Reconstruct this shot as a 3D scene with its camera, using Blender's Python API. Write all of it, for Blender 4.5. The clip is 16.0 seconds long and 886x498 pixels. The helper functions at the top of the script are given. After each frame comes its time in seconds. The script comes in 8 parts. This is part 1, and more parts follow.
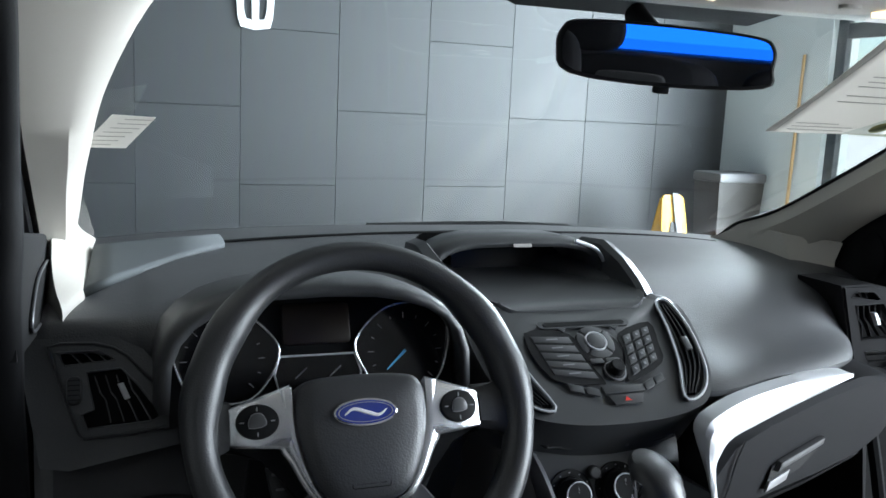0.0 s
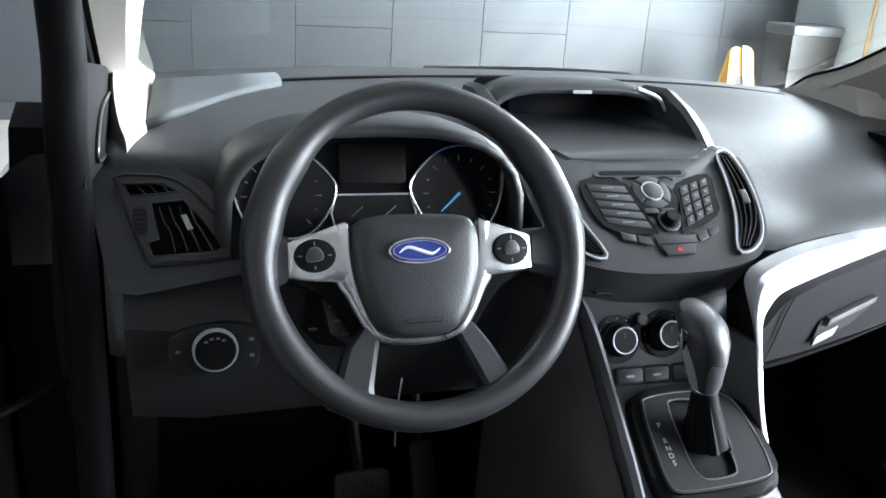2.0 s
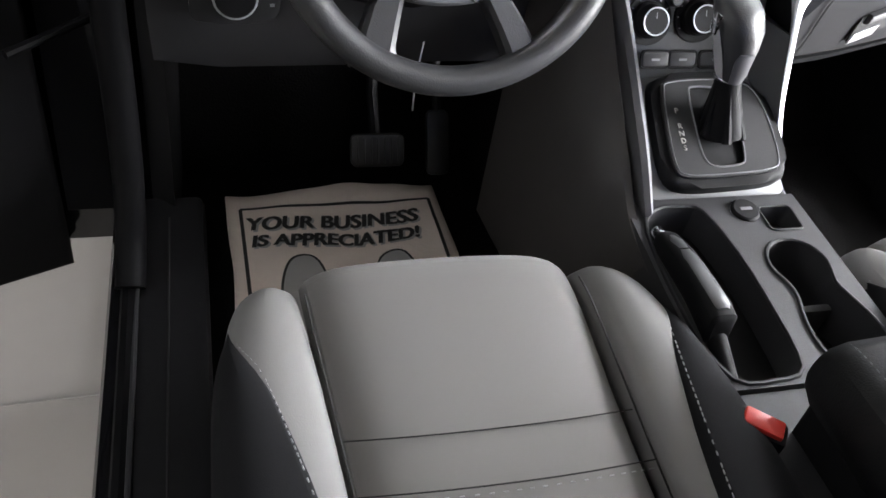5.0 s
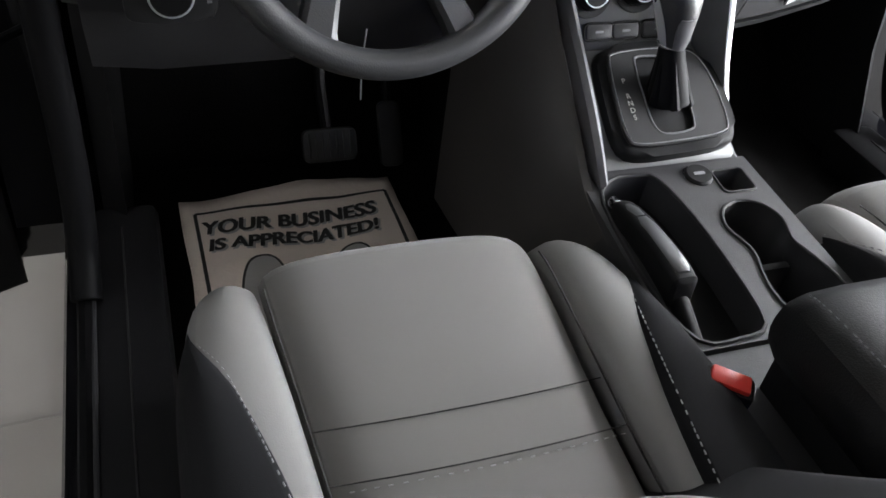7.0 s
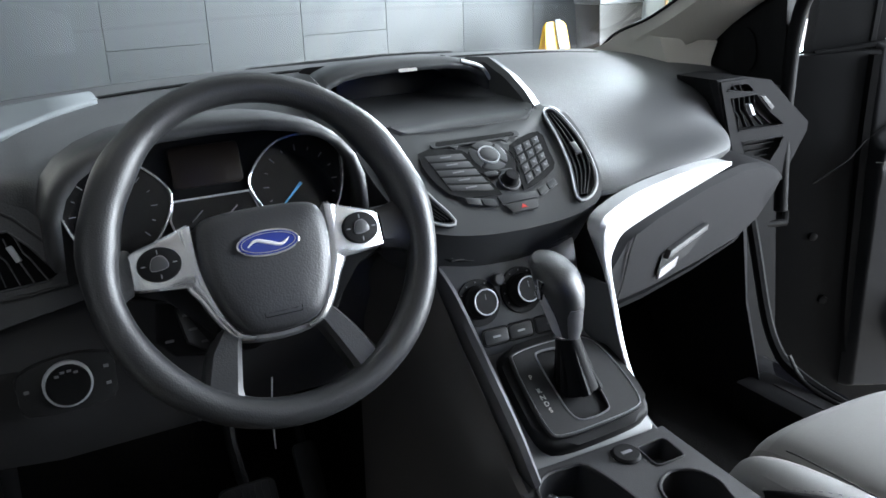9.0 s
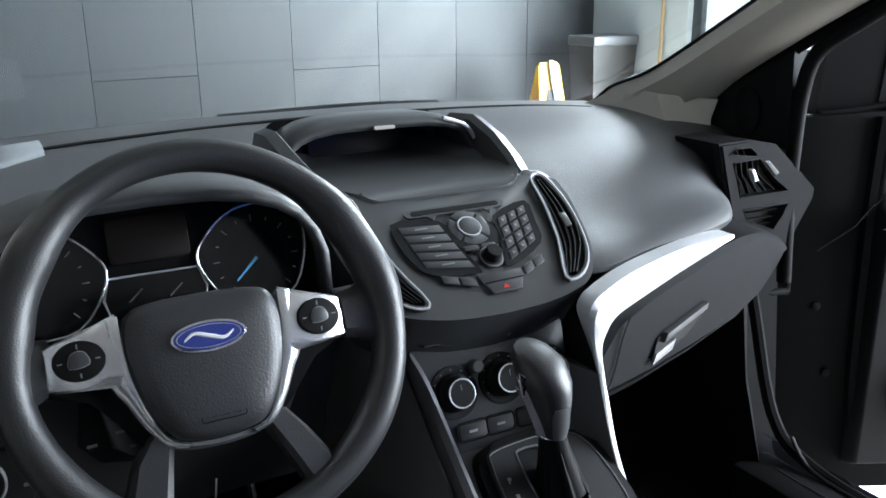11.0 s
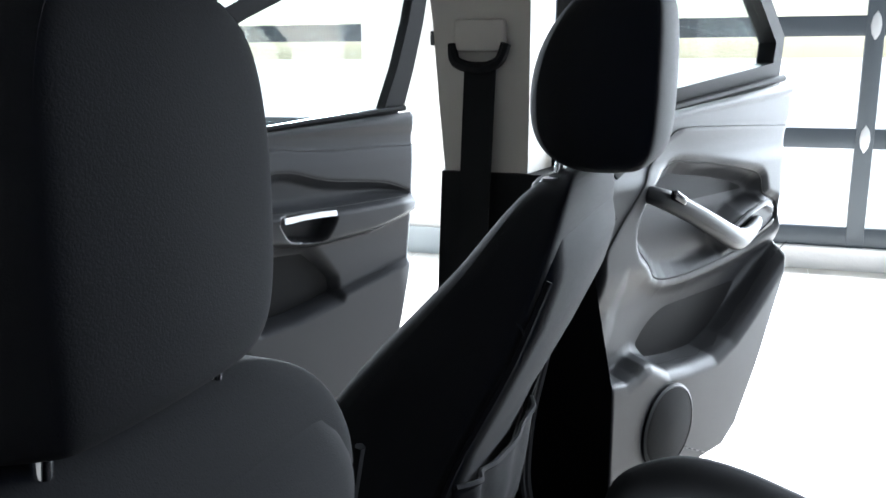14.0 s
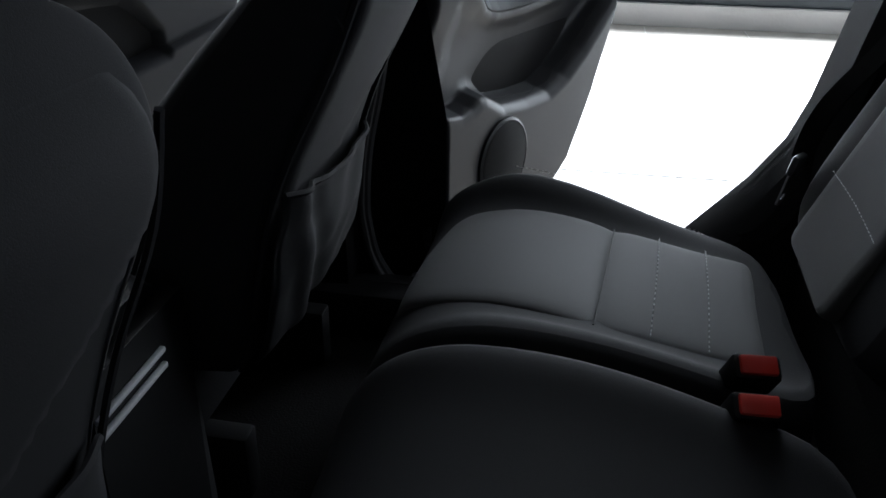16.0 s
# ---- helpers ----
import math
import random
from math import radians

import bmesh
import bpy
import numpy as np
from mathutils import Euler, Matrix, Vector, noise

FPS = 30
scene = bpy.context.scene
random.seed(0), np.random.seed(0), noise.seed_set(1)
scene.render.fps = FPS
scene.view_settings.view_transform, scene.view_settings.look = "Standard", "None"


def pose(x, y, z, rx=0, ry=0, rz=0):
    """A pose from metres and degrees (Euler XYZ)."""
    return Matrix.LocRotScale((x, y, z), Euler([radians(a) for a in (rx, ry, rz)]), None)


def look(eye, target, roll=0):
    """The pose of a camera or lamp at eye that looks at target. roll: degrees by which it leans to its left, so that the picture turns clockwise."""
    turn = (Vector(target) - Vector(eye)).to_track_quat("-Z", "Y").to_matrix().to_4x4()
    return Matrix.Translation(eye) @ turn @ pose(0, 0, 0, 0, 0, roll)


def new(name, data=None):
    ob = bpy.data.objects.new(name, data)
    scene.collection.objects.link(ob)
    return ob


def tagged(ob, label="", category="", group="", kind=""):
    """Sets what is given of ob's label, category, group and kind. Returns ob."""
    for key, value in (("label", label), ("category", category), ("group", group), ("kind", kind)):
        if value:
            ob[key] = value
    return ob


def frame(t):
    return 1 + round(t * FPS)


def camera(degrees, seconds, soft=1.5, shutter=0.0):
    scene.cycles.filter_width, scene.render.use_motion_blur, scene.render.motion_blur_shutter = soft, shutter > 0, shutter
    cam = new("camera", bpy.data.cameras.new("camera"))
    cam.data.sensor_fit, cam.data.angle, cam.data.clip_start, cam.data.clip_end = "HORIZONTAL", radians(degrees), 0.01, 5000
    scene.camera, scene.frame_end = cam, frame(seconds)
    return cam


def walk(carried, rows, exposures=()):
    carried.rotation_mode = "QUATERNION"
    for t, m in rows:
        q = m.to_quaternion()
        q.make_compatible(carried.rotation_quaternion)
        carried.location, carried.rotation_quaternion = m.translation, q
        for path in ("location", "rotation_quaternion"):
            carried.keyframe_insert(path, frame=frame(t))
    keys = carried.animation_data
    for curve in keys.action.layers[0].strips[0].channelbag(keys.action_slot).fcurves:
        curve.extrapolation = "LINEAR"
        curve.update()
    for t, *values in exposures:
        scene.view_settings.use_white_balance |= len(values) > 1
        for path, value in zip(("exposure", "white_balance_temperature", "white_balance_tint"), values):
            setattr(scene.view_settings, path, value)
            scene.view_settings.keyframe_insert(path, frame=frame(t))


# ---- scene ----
cam = camera(54.27, 16.0, soft=1.6)


def eye_pose(eye, turn):
    """Place of the camera; yaw to the left, pitch up and lean in degrees."""
    yaw, pitch, roll = (radians(a) for a in turn)
    m = Euler((radians(90) + pitch, 0, yaw)).to_matrix().to_4x4()
    return Matrix.Translation(eye) @ m @ Matrix.Rotation(roll, 4, "Z")


PATH = [
    (0, (-0.6279, -0.9305, 1.3516), (-20.610, -9.115, 2.610)),
    (0.5, (-0.6297, -0.9301, 1.3501), (-18.976, -10.964, 3.049)),
    (1, (-0.6316, -0.9307, 1.3460), (-18.174, -13.792, 3.438)),
    (1.5, (-0.6314, -0.9307, 1.3446), (-17.554, -16.714, 3.594)),
    (2, (-0.6313, -0.9336, 1.3429), (-17.564, -19.190, 3.803)),
    (2.5, (-0.6279, -0.9335, 1.3450), (-17.267, -22.283, 4.048)),
    (3, (-0.6318, -0.9294, 1.3510), (-17.374, -25.948, 4.688)),
    (3.5, (-0.6317, -0.9305, 1.3457), (-17.487, -29.368, 5.456)),
    (4, (-0.6331, -0.9324, 1.3392), (-18.327, -33.445, 6.975)),
    (4.5, (-0.6340, -0.9361, 1.3321), (-18.711, -37.642, 8.398)),
    (4.7, (-0.6362, -0.9383, 1.3292), (-18.784, -39.344, 8.919)),
    (6.8, (-0.6285, -0.9526, 1.3104), (-22.293, -41.168, 8.351)),
    (7, (-0.6278, -0.9501, 1.3086), (-21.983, -39.772, 6.725)),
    (7.5, (-0.6279, -0.9429, 1.3114), (-22.147, -34.185, 3.293)),
    (8, (-0.6330, -0.9361, 1.3116), (-23.601, -27.168, 1.225)),
    (8.5, (-0.6361, -0.9314, 1.3173), (-26.129, -21.985, -0.464)),
    (9, (-0.6287, -0.9435, 1.3158), (-27.597, -18.927, -2.057)),
    (9.2, (-0.6277, -0.9454, 1.3172), (-28.241, -18.079, -2.238)),
    (11.3, (-0.5408, -0.8270, 1.3474), (-28.715, -16.320, -0.111)),
    (11.5, (-0.5595, -0.8529, 1.3615), (-30.863, -14.100, 0.487)),
    (12, (-0.6143, -0.9207, 1.3742), (-38.154, -9.321, 1.710)),
    (12.5, (-0.6736, -1.0351, 1.3745), (-47.566, -6.966, 1.685)),
    (13, (-0.6994, -1.0937, 1.3656), (-56.583, -8.477, 1.548)),
    (13.5, (-0.6880, -1.1522, 1.3543), (-63.210, -10.252, 0.412)),
    (14, (-0.6680, -1.2033, 1.3407), (-69.051, -12.862, -0.366)),
    (14.5, (-0.6560, -1.2277, 1.3239), (-73.028, -16.227, -0.436)),
    (15, (-0.6493, -1.2361, 1.2993), (-75.739, -20.587, -0.076)),
    (15.5, (-0.6579, -1.2395, 1.2805), (-77.535, -23.745, -0.018)),
    (16, (-0.6757, -1.2374, 1.2547), (-79.365, -27.262, 0.708)),
]
EXPOSURES = [(0, 0.85, 6500, 11), (1.5, 1.5, 6500, 12), (2.5, 2.0, 6700, 13), (3.5, 2.4, 7000, 16), (4.5, 2.4, 7200, 19), (5.5, 2.2, 7200, 18), (7, 2.0, 7150, 17), (8, 2.3, 6850, 15), (9, 1.5, 6600, 13), (11.3, 1.1, 6500, 12), (12.4, 0.7, 6500, 12), (13.0, 1.25, 6500, 12), (13.6, 1.5, 6400, 12), (14.0, 1.45, 6400, 12), (14.5, 1.1, 6400, 13), (15.0, 0.45, 6400, 13), (15.4, 0.1, 6450, 13), (16, 0.0, 6500, 13)]
walk(cam, [(t, eye_pose(eye, turn)) for t, eye, turn in PATH], EXPOSURES)

# ---- light ----
world = bpy.data.worlds.new("sky")
scene.world = world
world.use_nodes = True
wn = world.node_tree.nodes
sky = wn.new("ShaderNodeTexSky")
sky.sky_type, sky.sun_disc = "NISHITA", False
sky.sun_elevation, sky.sun_rotation = radians(50), radians(150)
wn["Background"].inputs["Strength"].default_value = 0.15
world.node_tree.links.new(sky.outputs[0], wn["Background"].inputs["Color"])

ROOM = Matrix.Translation((4.79, 5.98, 0)) @ Matrix.Rotation(radians(2.0), 4, "Z")
ROOM_W, ROOM_L, ROOM_H = 10.0, 12.5, 4.7


def lamp(name, kind, m, energy, color=(1, 1, 1), size=None):
    data = bpy.data.lights.new(name, kind)
    data.energy, data.color = energy, color
    if kind == "AREA":
        data.shape, data.size, data.size_y = "RECTANGLE", size[0], size[1]
    ob = new(name, data)
    ob.matrix_world = m
    return ob


sun = lamp("sun", "SUN", look((12, -9, 12), (0, 0, 0)), 4.5, (1.0, 0.96, 0.9))
sun.data.angle = radians(0.6)
# daylight that comes in through the glazed doors
for nm, v, w, watts in (("daylight_front_door", -2.9, 3.2, 760), ("daylight_rear_door", -8.4, 5.2, 820)):
    lamp(nm, "AREA", ROOM @ pose(-0.12, v, 2.05, 0, 90, 0), watts, (0.83, 0.94, 1.03), (3.8, w))
lamp("daylight_back_door", "AREA", ROOM @ pose(-4.6, -ROOM_L + 0.2, 1.8, -90, 0, 180), 60, (0.86, 0.95, 1.0), (4.0, 3.2))

# ---- tools ----
def mesh_of(bm, name):
    bmesh.ops.recalc_face_normals(bm, faces=bm.faces)
    me = bpy.data.meshes.new(name)
    bm.to_mesh(me)
    bm.free()
    return me


def part(name, bm, material, parent=None, label="", flat=False, sharp=38):
    """Links a bmesh as one mesh object under a thing or a part."""
    me = mesh_of(bm, name)
    me.materials.append(material)
    if not flat:
        me.shade_smooth()
        me.set_sharp_from_angle(angle=radians(sharp))
    ob = new(name, me)
    if parent is not None:
        ob.parent = parent
        up = Matrix.Identity(4)
        p = parent
        chain = []
        while p is not None:
            chain.append(p)
            p = p.parent
        for q in reversed(chain):
            up = up @ q.matrix_parent_inverse @ q.matrix_basis
        ob.matrix_parent_inverse = up.inverted()
    if label:
        tagged(ob, label=label)
    return ob


def thing(name, at, label, category, group="", kind=""):
    ob = new(name)
    ob.location = at
    ob.empty_display_size = 0.05
    return tagged(ob, label, category, group, kind)


def subsurf(ob, levels=2):
    m = ob.modifiers.new("smooth", "SUBSURF")
    m.levels = m.render_levels = levels
    return ob


def thicken(ob, t, offset=-1):
    m = ob.modifiers.new("thick", "SOLIDIFY")
    m.thickness, m.offset = t, offset
    return ob


def frame_m(origin, xax, yax):
    """A matrix whose x and y axes lie as given; z is their cross product."""
    x = Vector(xax).normalized()
    y = Vector(yax)
    y = (y - x * y.dot(x)).normalized()
    z = x.cross(y)
    m = Matrix.Identity(4)
    for i in range(3):
        m[i][0], m[i][1], m[i][2], m[i][3] = x[i], y[i], z[i], origin[i]
    return m


def box(size, m=None, bevel=0.0, seg=2, bm=None):
    out = bm or bmesh.new()
    made = bmesh.ops.create_cube(out, size=1.0)["verts"]
    bmesh.ops.scale(out, vec=size, verts=made)
    if bevel:
        edges = list({e for v in made for e in v.link_edges})
        res = bmesh.ops.bevel(out, geom=edges, offset=bevel, segments=seg, affect="EDGES", profile=0.5)
        made = list({v for f in res["faces"] for v in f.verts} | {v for v in made if v.is_valid})
    if m is not None:
        bmesh.ops.transform(out, matrix=m, verts=made)
    return out


def span(x0, x1, y0, y1, z0, z1, bevel=0.0, seg=2, bm=None):
    m = Matrix.Translation(((x0 + x1) / 2, (y0 + y1) / 2, (z0 + z1) / 2))
    return box((abs(x1 - x0), abs(y1 - y0), abs(z1 - z0)), m, bevel, seg, bm)


def rod(p0, p1, r0, r1=None, n=16, bevel=0.0, bm=None):
    out = bm or bmesh.new()
    p0, p1 = Vector(p0), Vector(p1)
    r1 = r0 if r1 is None else r1
    d = p1 - p0
    made = bmesh.ops.create_cone(out, cap_ends=True, segments=n, radius1=r0, radius2=r1, depth=d.length)["verts"]
    if bevel:
        caps = list({e for v in made for e in v.link_edges if all(len(f.verts) == n for f in e.link_faces) or any(len(f.verts) == n for f in e.link_faces)})
        res = bmesh.ops.bevel(out, geom=caps, offset=bevel, segments=2, affect="EDGES", profile=0.5)
        made = list({v for f in res["faces"] for v in f.verts} | {v for v in made if v.is_valid})
    q = d.to_track_quat("Z", "Y").to_matrix().to_4x4()
    bmesh.ops.transform(out, matrix=Matrix.Translation((p0 + p1) / 2) @ q, verts=made)
    return out


def prism(poly, depth, m=None, bevel=0.0, seg=2, bm=None, base=0.0):
    """A polygon in xy, raised from z=base to z=base+depth, its upper rim rounded."""
    out = bm or bmesh.new()
    low = [out.verts.new((x, y, base)) for x, y in poly]
    high = [out.verts.new((x, y, base + depth)) for x, y in poly]
    n = len(poly)
    out.faces.new(list(reversed(low)))
    top = out.faces.new(high)
    for i in range(n):
        out.faces.new((low[i], low[(i + 1) % n], high[(i + 1) % n], high[i]))
    made = low + high
    if bevel:
        res = bmesh.ops.bevel(out, geom=list(top.edges), offset=bevel, segments=seg, affect="EDGES", profile=0.5)
        made = list({v for v in made if v.is_valid} | {v for f in res["faces"] for v in f.verts})
    if m is not None:
        bmesh.ops.transform(out, matrix=m, verts=made)
    return out


def ring(outer, inner, depth, m=None, bm=None, base=0.0):
    """A flat frame between two loops of the same count, with depth."""
    out = bm or bmesh.new()
    n = len(outer)
    loops = []
    for pts, z in ((outer, base), (outer, base + depth), (inner, base + depth), (inner, base)):
        loops.append([out.verts.new((x, y, z)) for x, y in pts])
    for a in range(4):
        b = (a + 1) % 4
        for i in range(n):
            j = (i + 1) % n
            out.faces.new((loops[a][i], loops[a][j], loops[b][j], loops[b][i]))
    if m is not None:
        bmesh.ops.transform(out, matrix=m, verts=[v for lp in loops for v in lp])
    return out


def loft(rings, cap=True, closed=True, bm=None, loop=False):
    """A skin over rings of points of the same count."""
    out = bm or bmesh.new()
    rows = [[out.verts.new(p) for p in r] for r in rings]
    n = len(rows[0])
    pairs = list(zip(rows, rows[1:])) + ([(rows[-1], rows[0])] if loop else [])
    for a, b in pairs:
        for i in range(n if closed else n - 1):
            j = (i + 1) % n
            out.faces.new((a[i], a[j], b[j], b[i]))
    if cap and closed and not loop:
        out.faces.new(list(reversed(rows[0])))
        out.faces.new(rows[-1])
    return out


def tube(pts, r, n=10, loop=False, bm=None, flat=1.0, cap=True):
    """A round (or flattened) bar along points; r: one radius or one a point."""
    pts = [Vector(p) for p in pts]
    k = len(pts)
    rs = [r] * k if isinstance(r, (int, float)) else list(r)
    rings = []
    up = None
    for i, p in enumerate(pts):
        a = pts[i - 1] if (i or loop) else p
        b = pts[(i + 1) % k] if (i < k - 1 or loop) else p
        d = (b - a).normalized()
        if up is None:
            up = Vector((0, 0, 1)) if abs(d.z) < 0.9 else Vector((0, 1, 0))
        s = d.cross(up).normalized()
        up = s.cross(d).normalized()
        rings.append([p + rs[i] * (math.cos(q) * s + flat * math.sin(q) * up) for q in (2 * math.pi * j / n for j in range(n))])
    return loft(rings, cap=cap, loop=loop, bm=bm)


def spline(pts, per=6, loop=False):
    """A Catmull-Rom curve through points of any dimension."""
    k = len(pts)
    out = []
    for i in range(k if loop else k - 1):
        p = [np.array(pts[(i + j - 1) % k] if loop else pts[min(max(i + j - 1, 0), k - 1)], float) for j in range(4)]
        for s in range(per):
            t = s / per
            out.append(tuple(0.5 * (2 * p[1] + (p[2] - p[0]) * t + (2 * p[0] - 5 * p[1] + 4 * p[2] - p[3]) * t * t + (3 * p[1] - p[0] - 3 * p[2] + p[3]) * t**3)))
    if not loop:
        out.append(tuple(float(v) for v in pts[-1]))
    return out


def rrect(w, h, r, n=4, cx=0.0, cy=0.0):
    out = []
    for sx, sy, a in ((1, 1, 0), (-1, 1, 90), (-1, -1, 180), (1, -1, 270)):
        for i in range(n + 1):
            q = radians(a + 90 * i / n)
            out.append((cx + sx * (w / 2 - r) + r * math.cos(q), cy + sy * (h / 2 - r) + r * math.sin(q)))
    return out


def scaled(poly, k, cy=None):
    cx = sum(p[0] for p in poly) / len(poly)
    cyy = sum(p[1] for p in poly) / len(poly)
    k = (k, k) if isinstance(k, (int, float)) else k
    return [(cx + (x - cx) * k[0], cyy + (y - cyy) * k[1]) for x, y in poly]


def inset(poly, d):
    """The polygon moved inwards by d (counter-clockwise polygons)."""
    n = len(poly)
    area = sum(poly[i][0] * poly[(i + 1) % n][1] - poly[(i + 1) % n][0] * poly[i][1] for i in range(n))
    sg = 1 if area > 0 else -1
    out = []
    for i in range(n):
        a, b, c = (Vector(poly[i - 1]), Vector(poly[i]), Vector(poly[(i + 1) % n]))
        e1, e2 = (b - a), (c - b)
        if e1.length < 1e-9 or e2.length < 1e-9:
            out.append(tuple(b))
            continue
        n1 = Vector((-e1.y, e1.x)).normalized() * sg
        n2 = Vector((-e2.y, e2.x)).normalized() * sg
        h = (n1 + n2)
        h = h.normalized() if h.length > 1e-6 else n1
        k = d / max(h.dot(n1), 0.35)
        out.append((b.x + h.x * k, b.y + h.y * k))
    return out


def lathe(profile, m=None, n=24, bm=None):
    """A profile of (radius, height) turned about z."""
    rings = [[Vector((r * math.cos(2 * math.pi * j / n), r * math.sin(2 * math.pi * j / n), z)) for j in range(n)] for r, z in profile]
    if m is not None:
        rings = [[m @ p for p in q] for q in rings]
    return loft(rings, bm=bm)


def text(body, size, m, material, parent, name="lettering", depth=0.0004):
    cu = bpy.data.curves.new(name, "FONT")
    cu.body, cu.size, cu.align_x, cu.align_y, cu.extrude = body, size, "CENTER", "CENTER", depth
    tmp = bpy.data.objects.new(name, cu)
    me = bpy.data.meshes.new_from_object(tmp)
    bpy.data.objects.remove(tmp)
    me.transform(m)
    me.materials.clear()
    me.materials.append(material)
    bm = bmesh.new()
    bm.from_mesh(me)
    return part(name, bm, material, parent, flat=True)

def holed(outer, holes, depth, m, rim=0.004):
    """A plate with holes that go through it."""
    bm = bmesh.new()
    edges = []
    for lp in [outer] + holes:
        vs = [bm.verts.new((x, y, 0)) for x, y in lp]
        edges += [bm.edges.new((vs[i], vs[(i + 1) % len(vs)])) for i in range(len(vs))]
    bmesh.ops.triangle_fill(bm, use_beauty=True, use_dissolve=False, edges=edges)
    for lp, dr in [(outer, depth)] + [(h, depth) for h in holes]:
        n = len(lp)
        hi = [bm.verts.new((x, y, 0)) for x, y in lp]
        lo = [bm.verts.new((x, y, -dr)) for x, y in lp]
        for i in range(n):
            j = (i + 1) % n
            bm.faces.new((hi[i], hi[j], lo[j], lo[i]))
    bmesh.ops.remove_doubles(bm, verts=bm.verts, dist=1e-5)
    bmesh.ops.transform(bm, matrix=m, verts=bm.verts)
    return bm


def ease(d, w):
    k = np.clip((d + w) / (2 * w), 0, 1)
    return k * k * (3 - 2 * k)


def seam(pts, parent, mat=None, r=0.0012, name="seam"):
    return part(name, tube(spline([tuple(p) for p in pts], 5), r, 5), mat or THREAD_DARK, parent)


def stitches(pts, parent, step=0.007, mat=None):
    """Short threads along a line, joined into one mesh."""
    pts = [Vector(p) for p in spline([tuple(p) for p in pts], 12)]
    bm = bmesh.new()
    acc_, last = 0.0, pts[0]
    for a, b in zip(pts, pts[1:]):
        acc_ += (b - a).length
        if acc_ >= step:
            acc_ = 0.0
            d = (b - a).normalized() * step * 0.32
            tube([b - d, b + d], 0.0007, 4, bm=bm)
    return part("stitching", bm, mat or THREAD, parent)



# ---- materials ----
def material(name, color, rough=0.5, metal=0.0, grain=None, bump=0.0, vary=0.12, spec=0.5, coat=0.0, bump_scale=None, sheen=0.0, stretch=None, island=False):
    """A principled material with variation at two scales and fine relief. grain: size of the fine grain in metres."""
    mat = bpy.data.materials.new(name)
    mat.use_nodes = True
    nt = mat.node_tree
    n, ln = nt.nodes, nt.links
    p = n["Principled BSDF"]
    p.inputs["Roughness"].default_value = rough
    p.inputs["Metallic"].default_value = metal
    p.inputs["Specular IOR Level"].default_value = spec
    p.inputs["Coat Weight"].default_value = coat
    p.inputs["Coat Roughness"].default_value = 0.08
    p.inputs["Sheen Weight"].default_value = sheen
    p.inputs["Base Color"].default_value = (*color, 1)
    tc = n.new("ShaderNodeTexCoord")
    src = tc.outputs["Object"]
    if stretch:
        mp = n.new("ShaderNodeMapping")
        mp.inputs["Scale"].default_value = stretch
        ln.new(src, mp.inputs["Vector"])
        src = mp.outputs["Vector"]
    if vary:
        big = n.new("ShaderNodeTexNoise")
        big.inputs["Scale"].default_value = 3.1
        big.inputs["Detail"].default_value = 4
        ln.new(src, big.inputs["Vector"])
        mix = n.new("ShaderNodeMix")
        mix.data_type = "RGBA"
        ln.new(big.outputs["Fac"], mix.inputs["Factor"])
        mix.inputs["A"].default_value = (*[c * (1 - vary) for c in color], 1)
        mix.inputs["B"].default_value = (*[min(1, c * (1 + vary)) for c in color], 1)
        ln.new(mix.outputs["Result"], p.inputs["Base Color"])
        rr = n.new("ShaderNodeMapRange")
        rr.inputs["To Min"].default_value = max(0.02, rough * 0.88)
        rr.inputs["To Max"].default_value = min(1, rough * 1.12)
        ln.new(big.outputs["Fac"], rr.inputs["Value"])
        ln.new(rr.outputs["Result"], p.inputs["Roughness"])
    if grain:
        fine = n.new("ShaderNodeTexNoise")
        fine.inputs["Scale"].default_value = 1 / grain
        fine.inputs["Detail"].default_value = 2
        ln.new(src, fine.inputs["Vector"])
        bp = n.new("ShaderNodeBump")
        bp.inputs["Strength"].default_value = bump
        bp.inputs["Distance"].default_value = grain * 0.4
        ln.new(fine.outputs["Fac"], bp.inputs["Height"])
        ln.new(bp.outputs["Normal"], p.inputs["Normal"])
    return mat


def leather_grain(mat, cell, strength):
    """A pebbled relief of small cells."""
    nt = mat.node_tree
    n, ln = nt.nodes, nt.links
    tc = n.new("ShaderNodeTexCoord")
    v = n.new("ShaderNodeTexVoronoi")
    v.inputs["Scale"].default_value = 1 / cell
    ln.new(tc.outputs["Object"], v.inputs["Vector"])
    b = n.new("ShaderNodeBump")
    b.inputs["Strength"].default_value = strength
    b.inputs["Distance"].default_value = cell * 0.4
    b.invert = True
    ln.new(v.outputs["Distance"], b.inputs["Height"])
    ln.new(b.outputs["Normal"], n["Principled BSDF"].inputs["Normal"])
    return mat


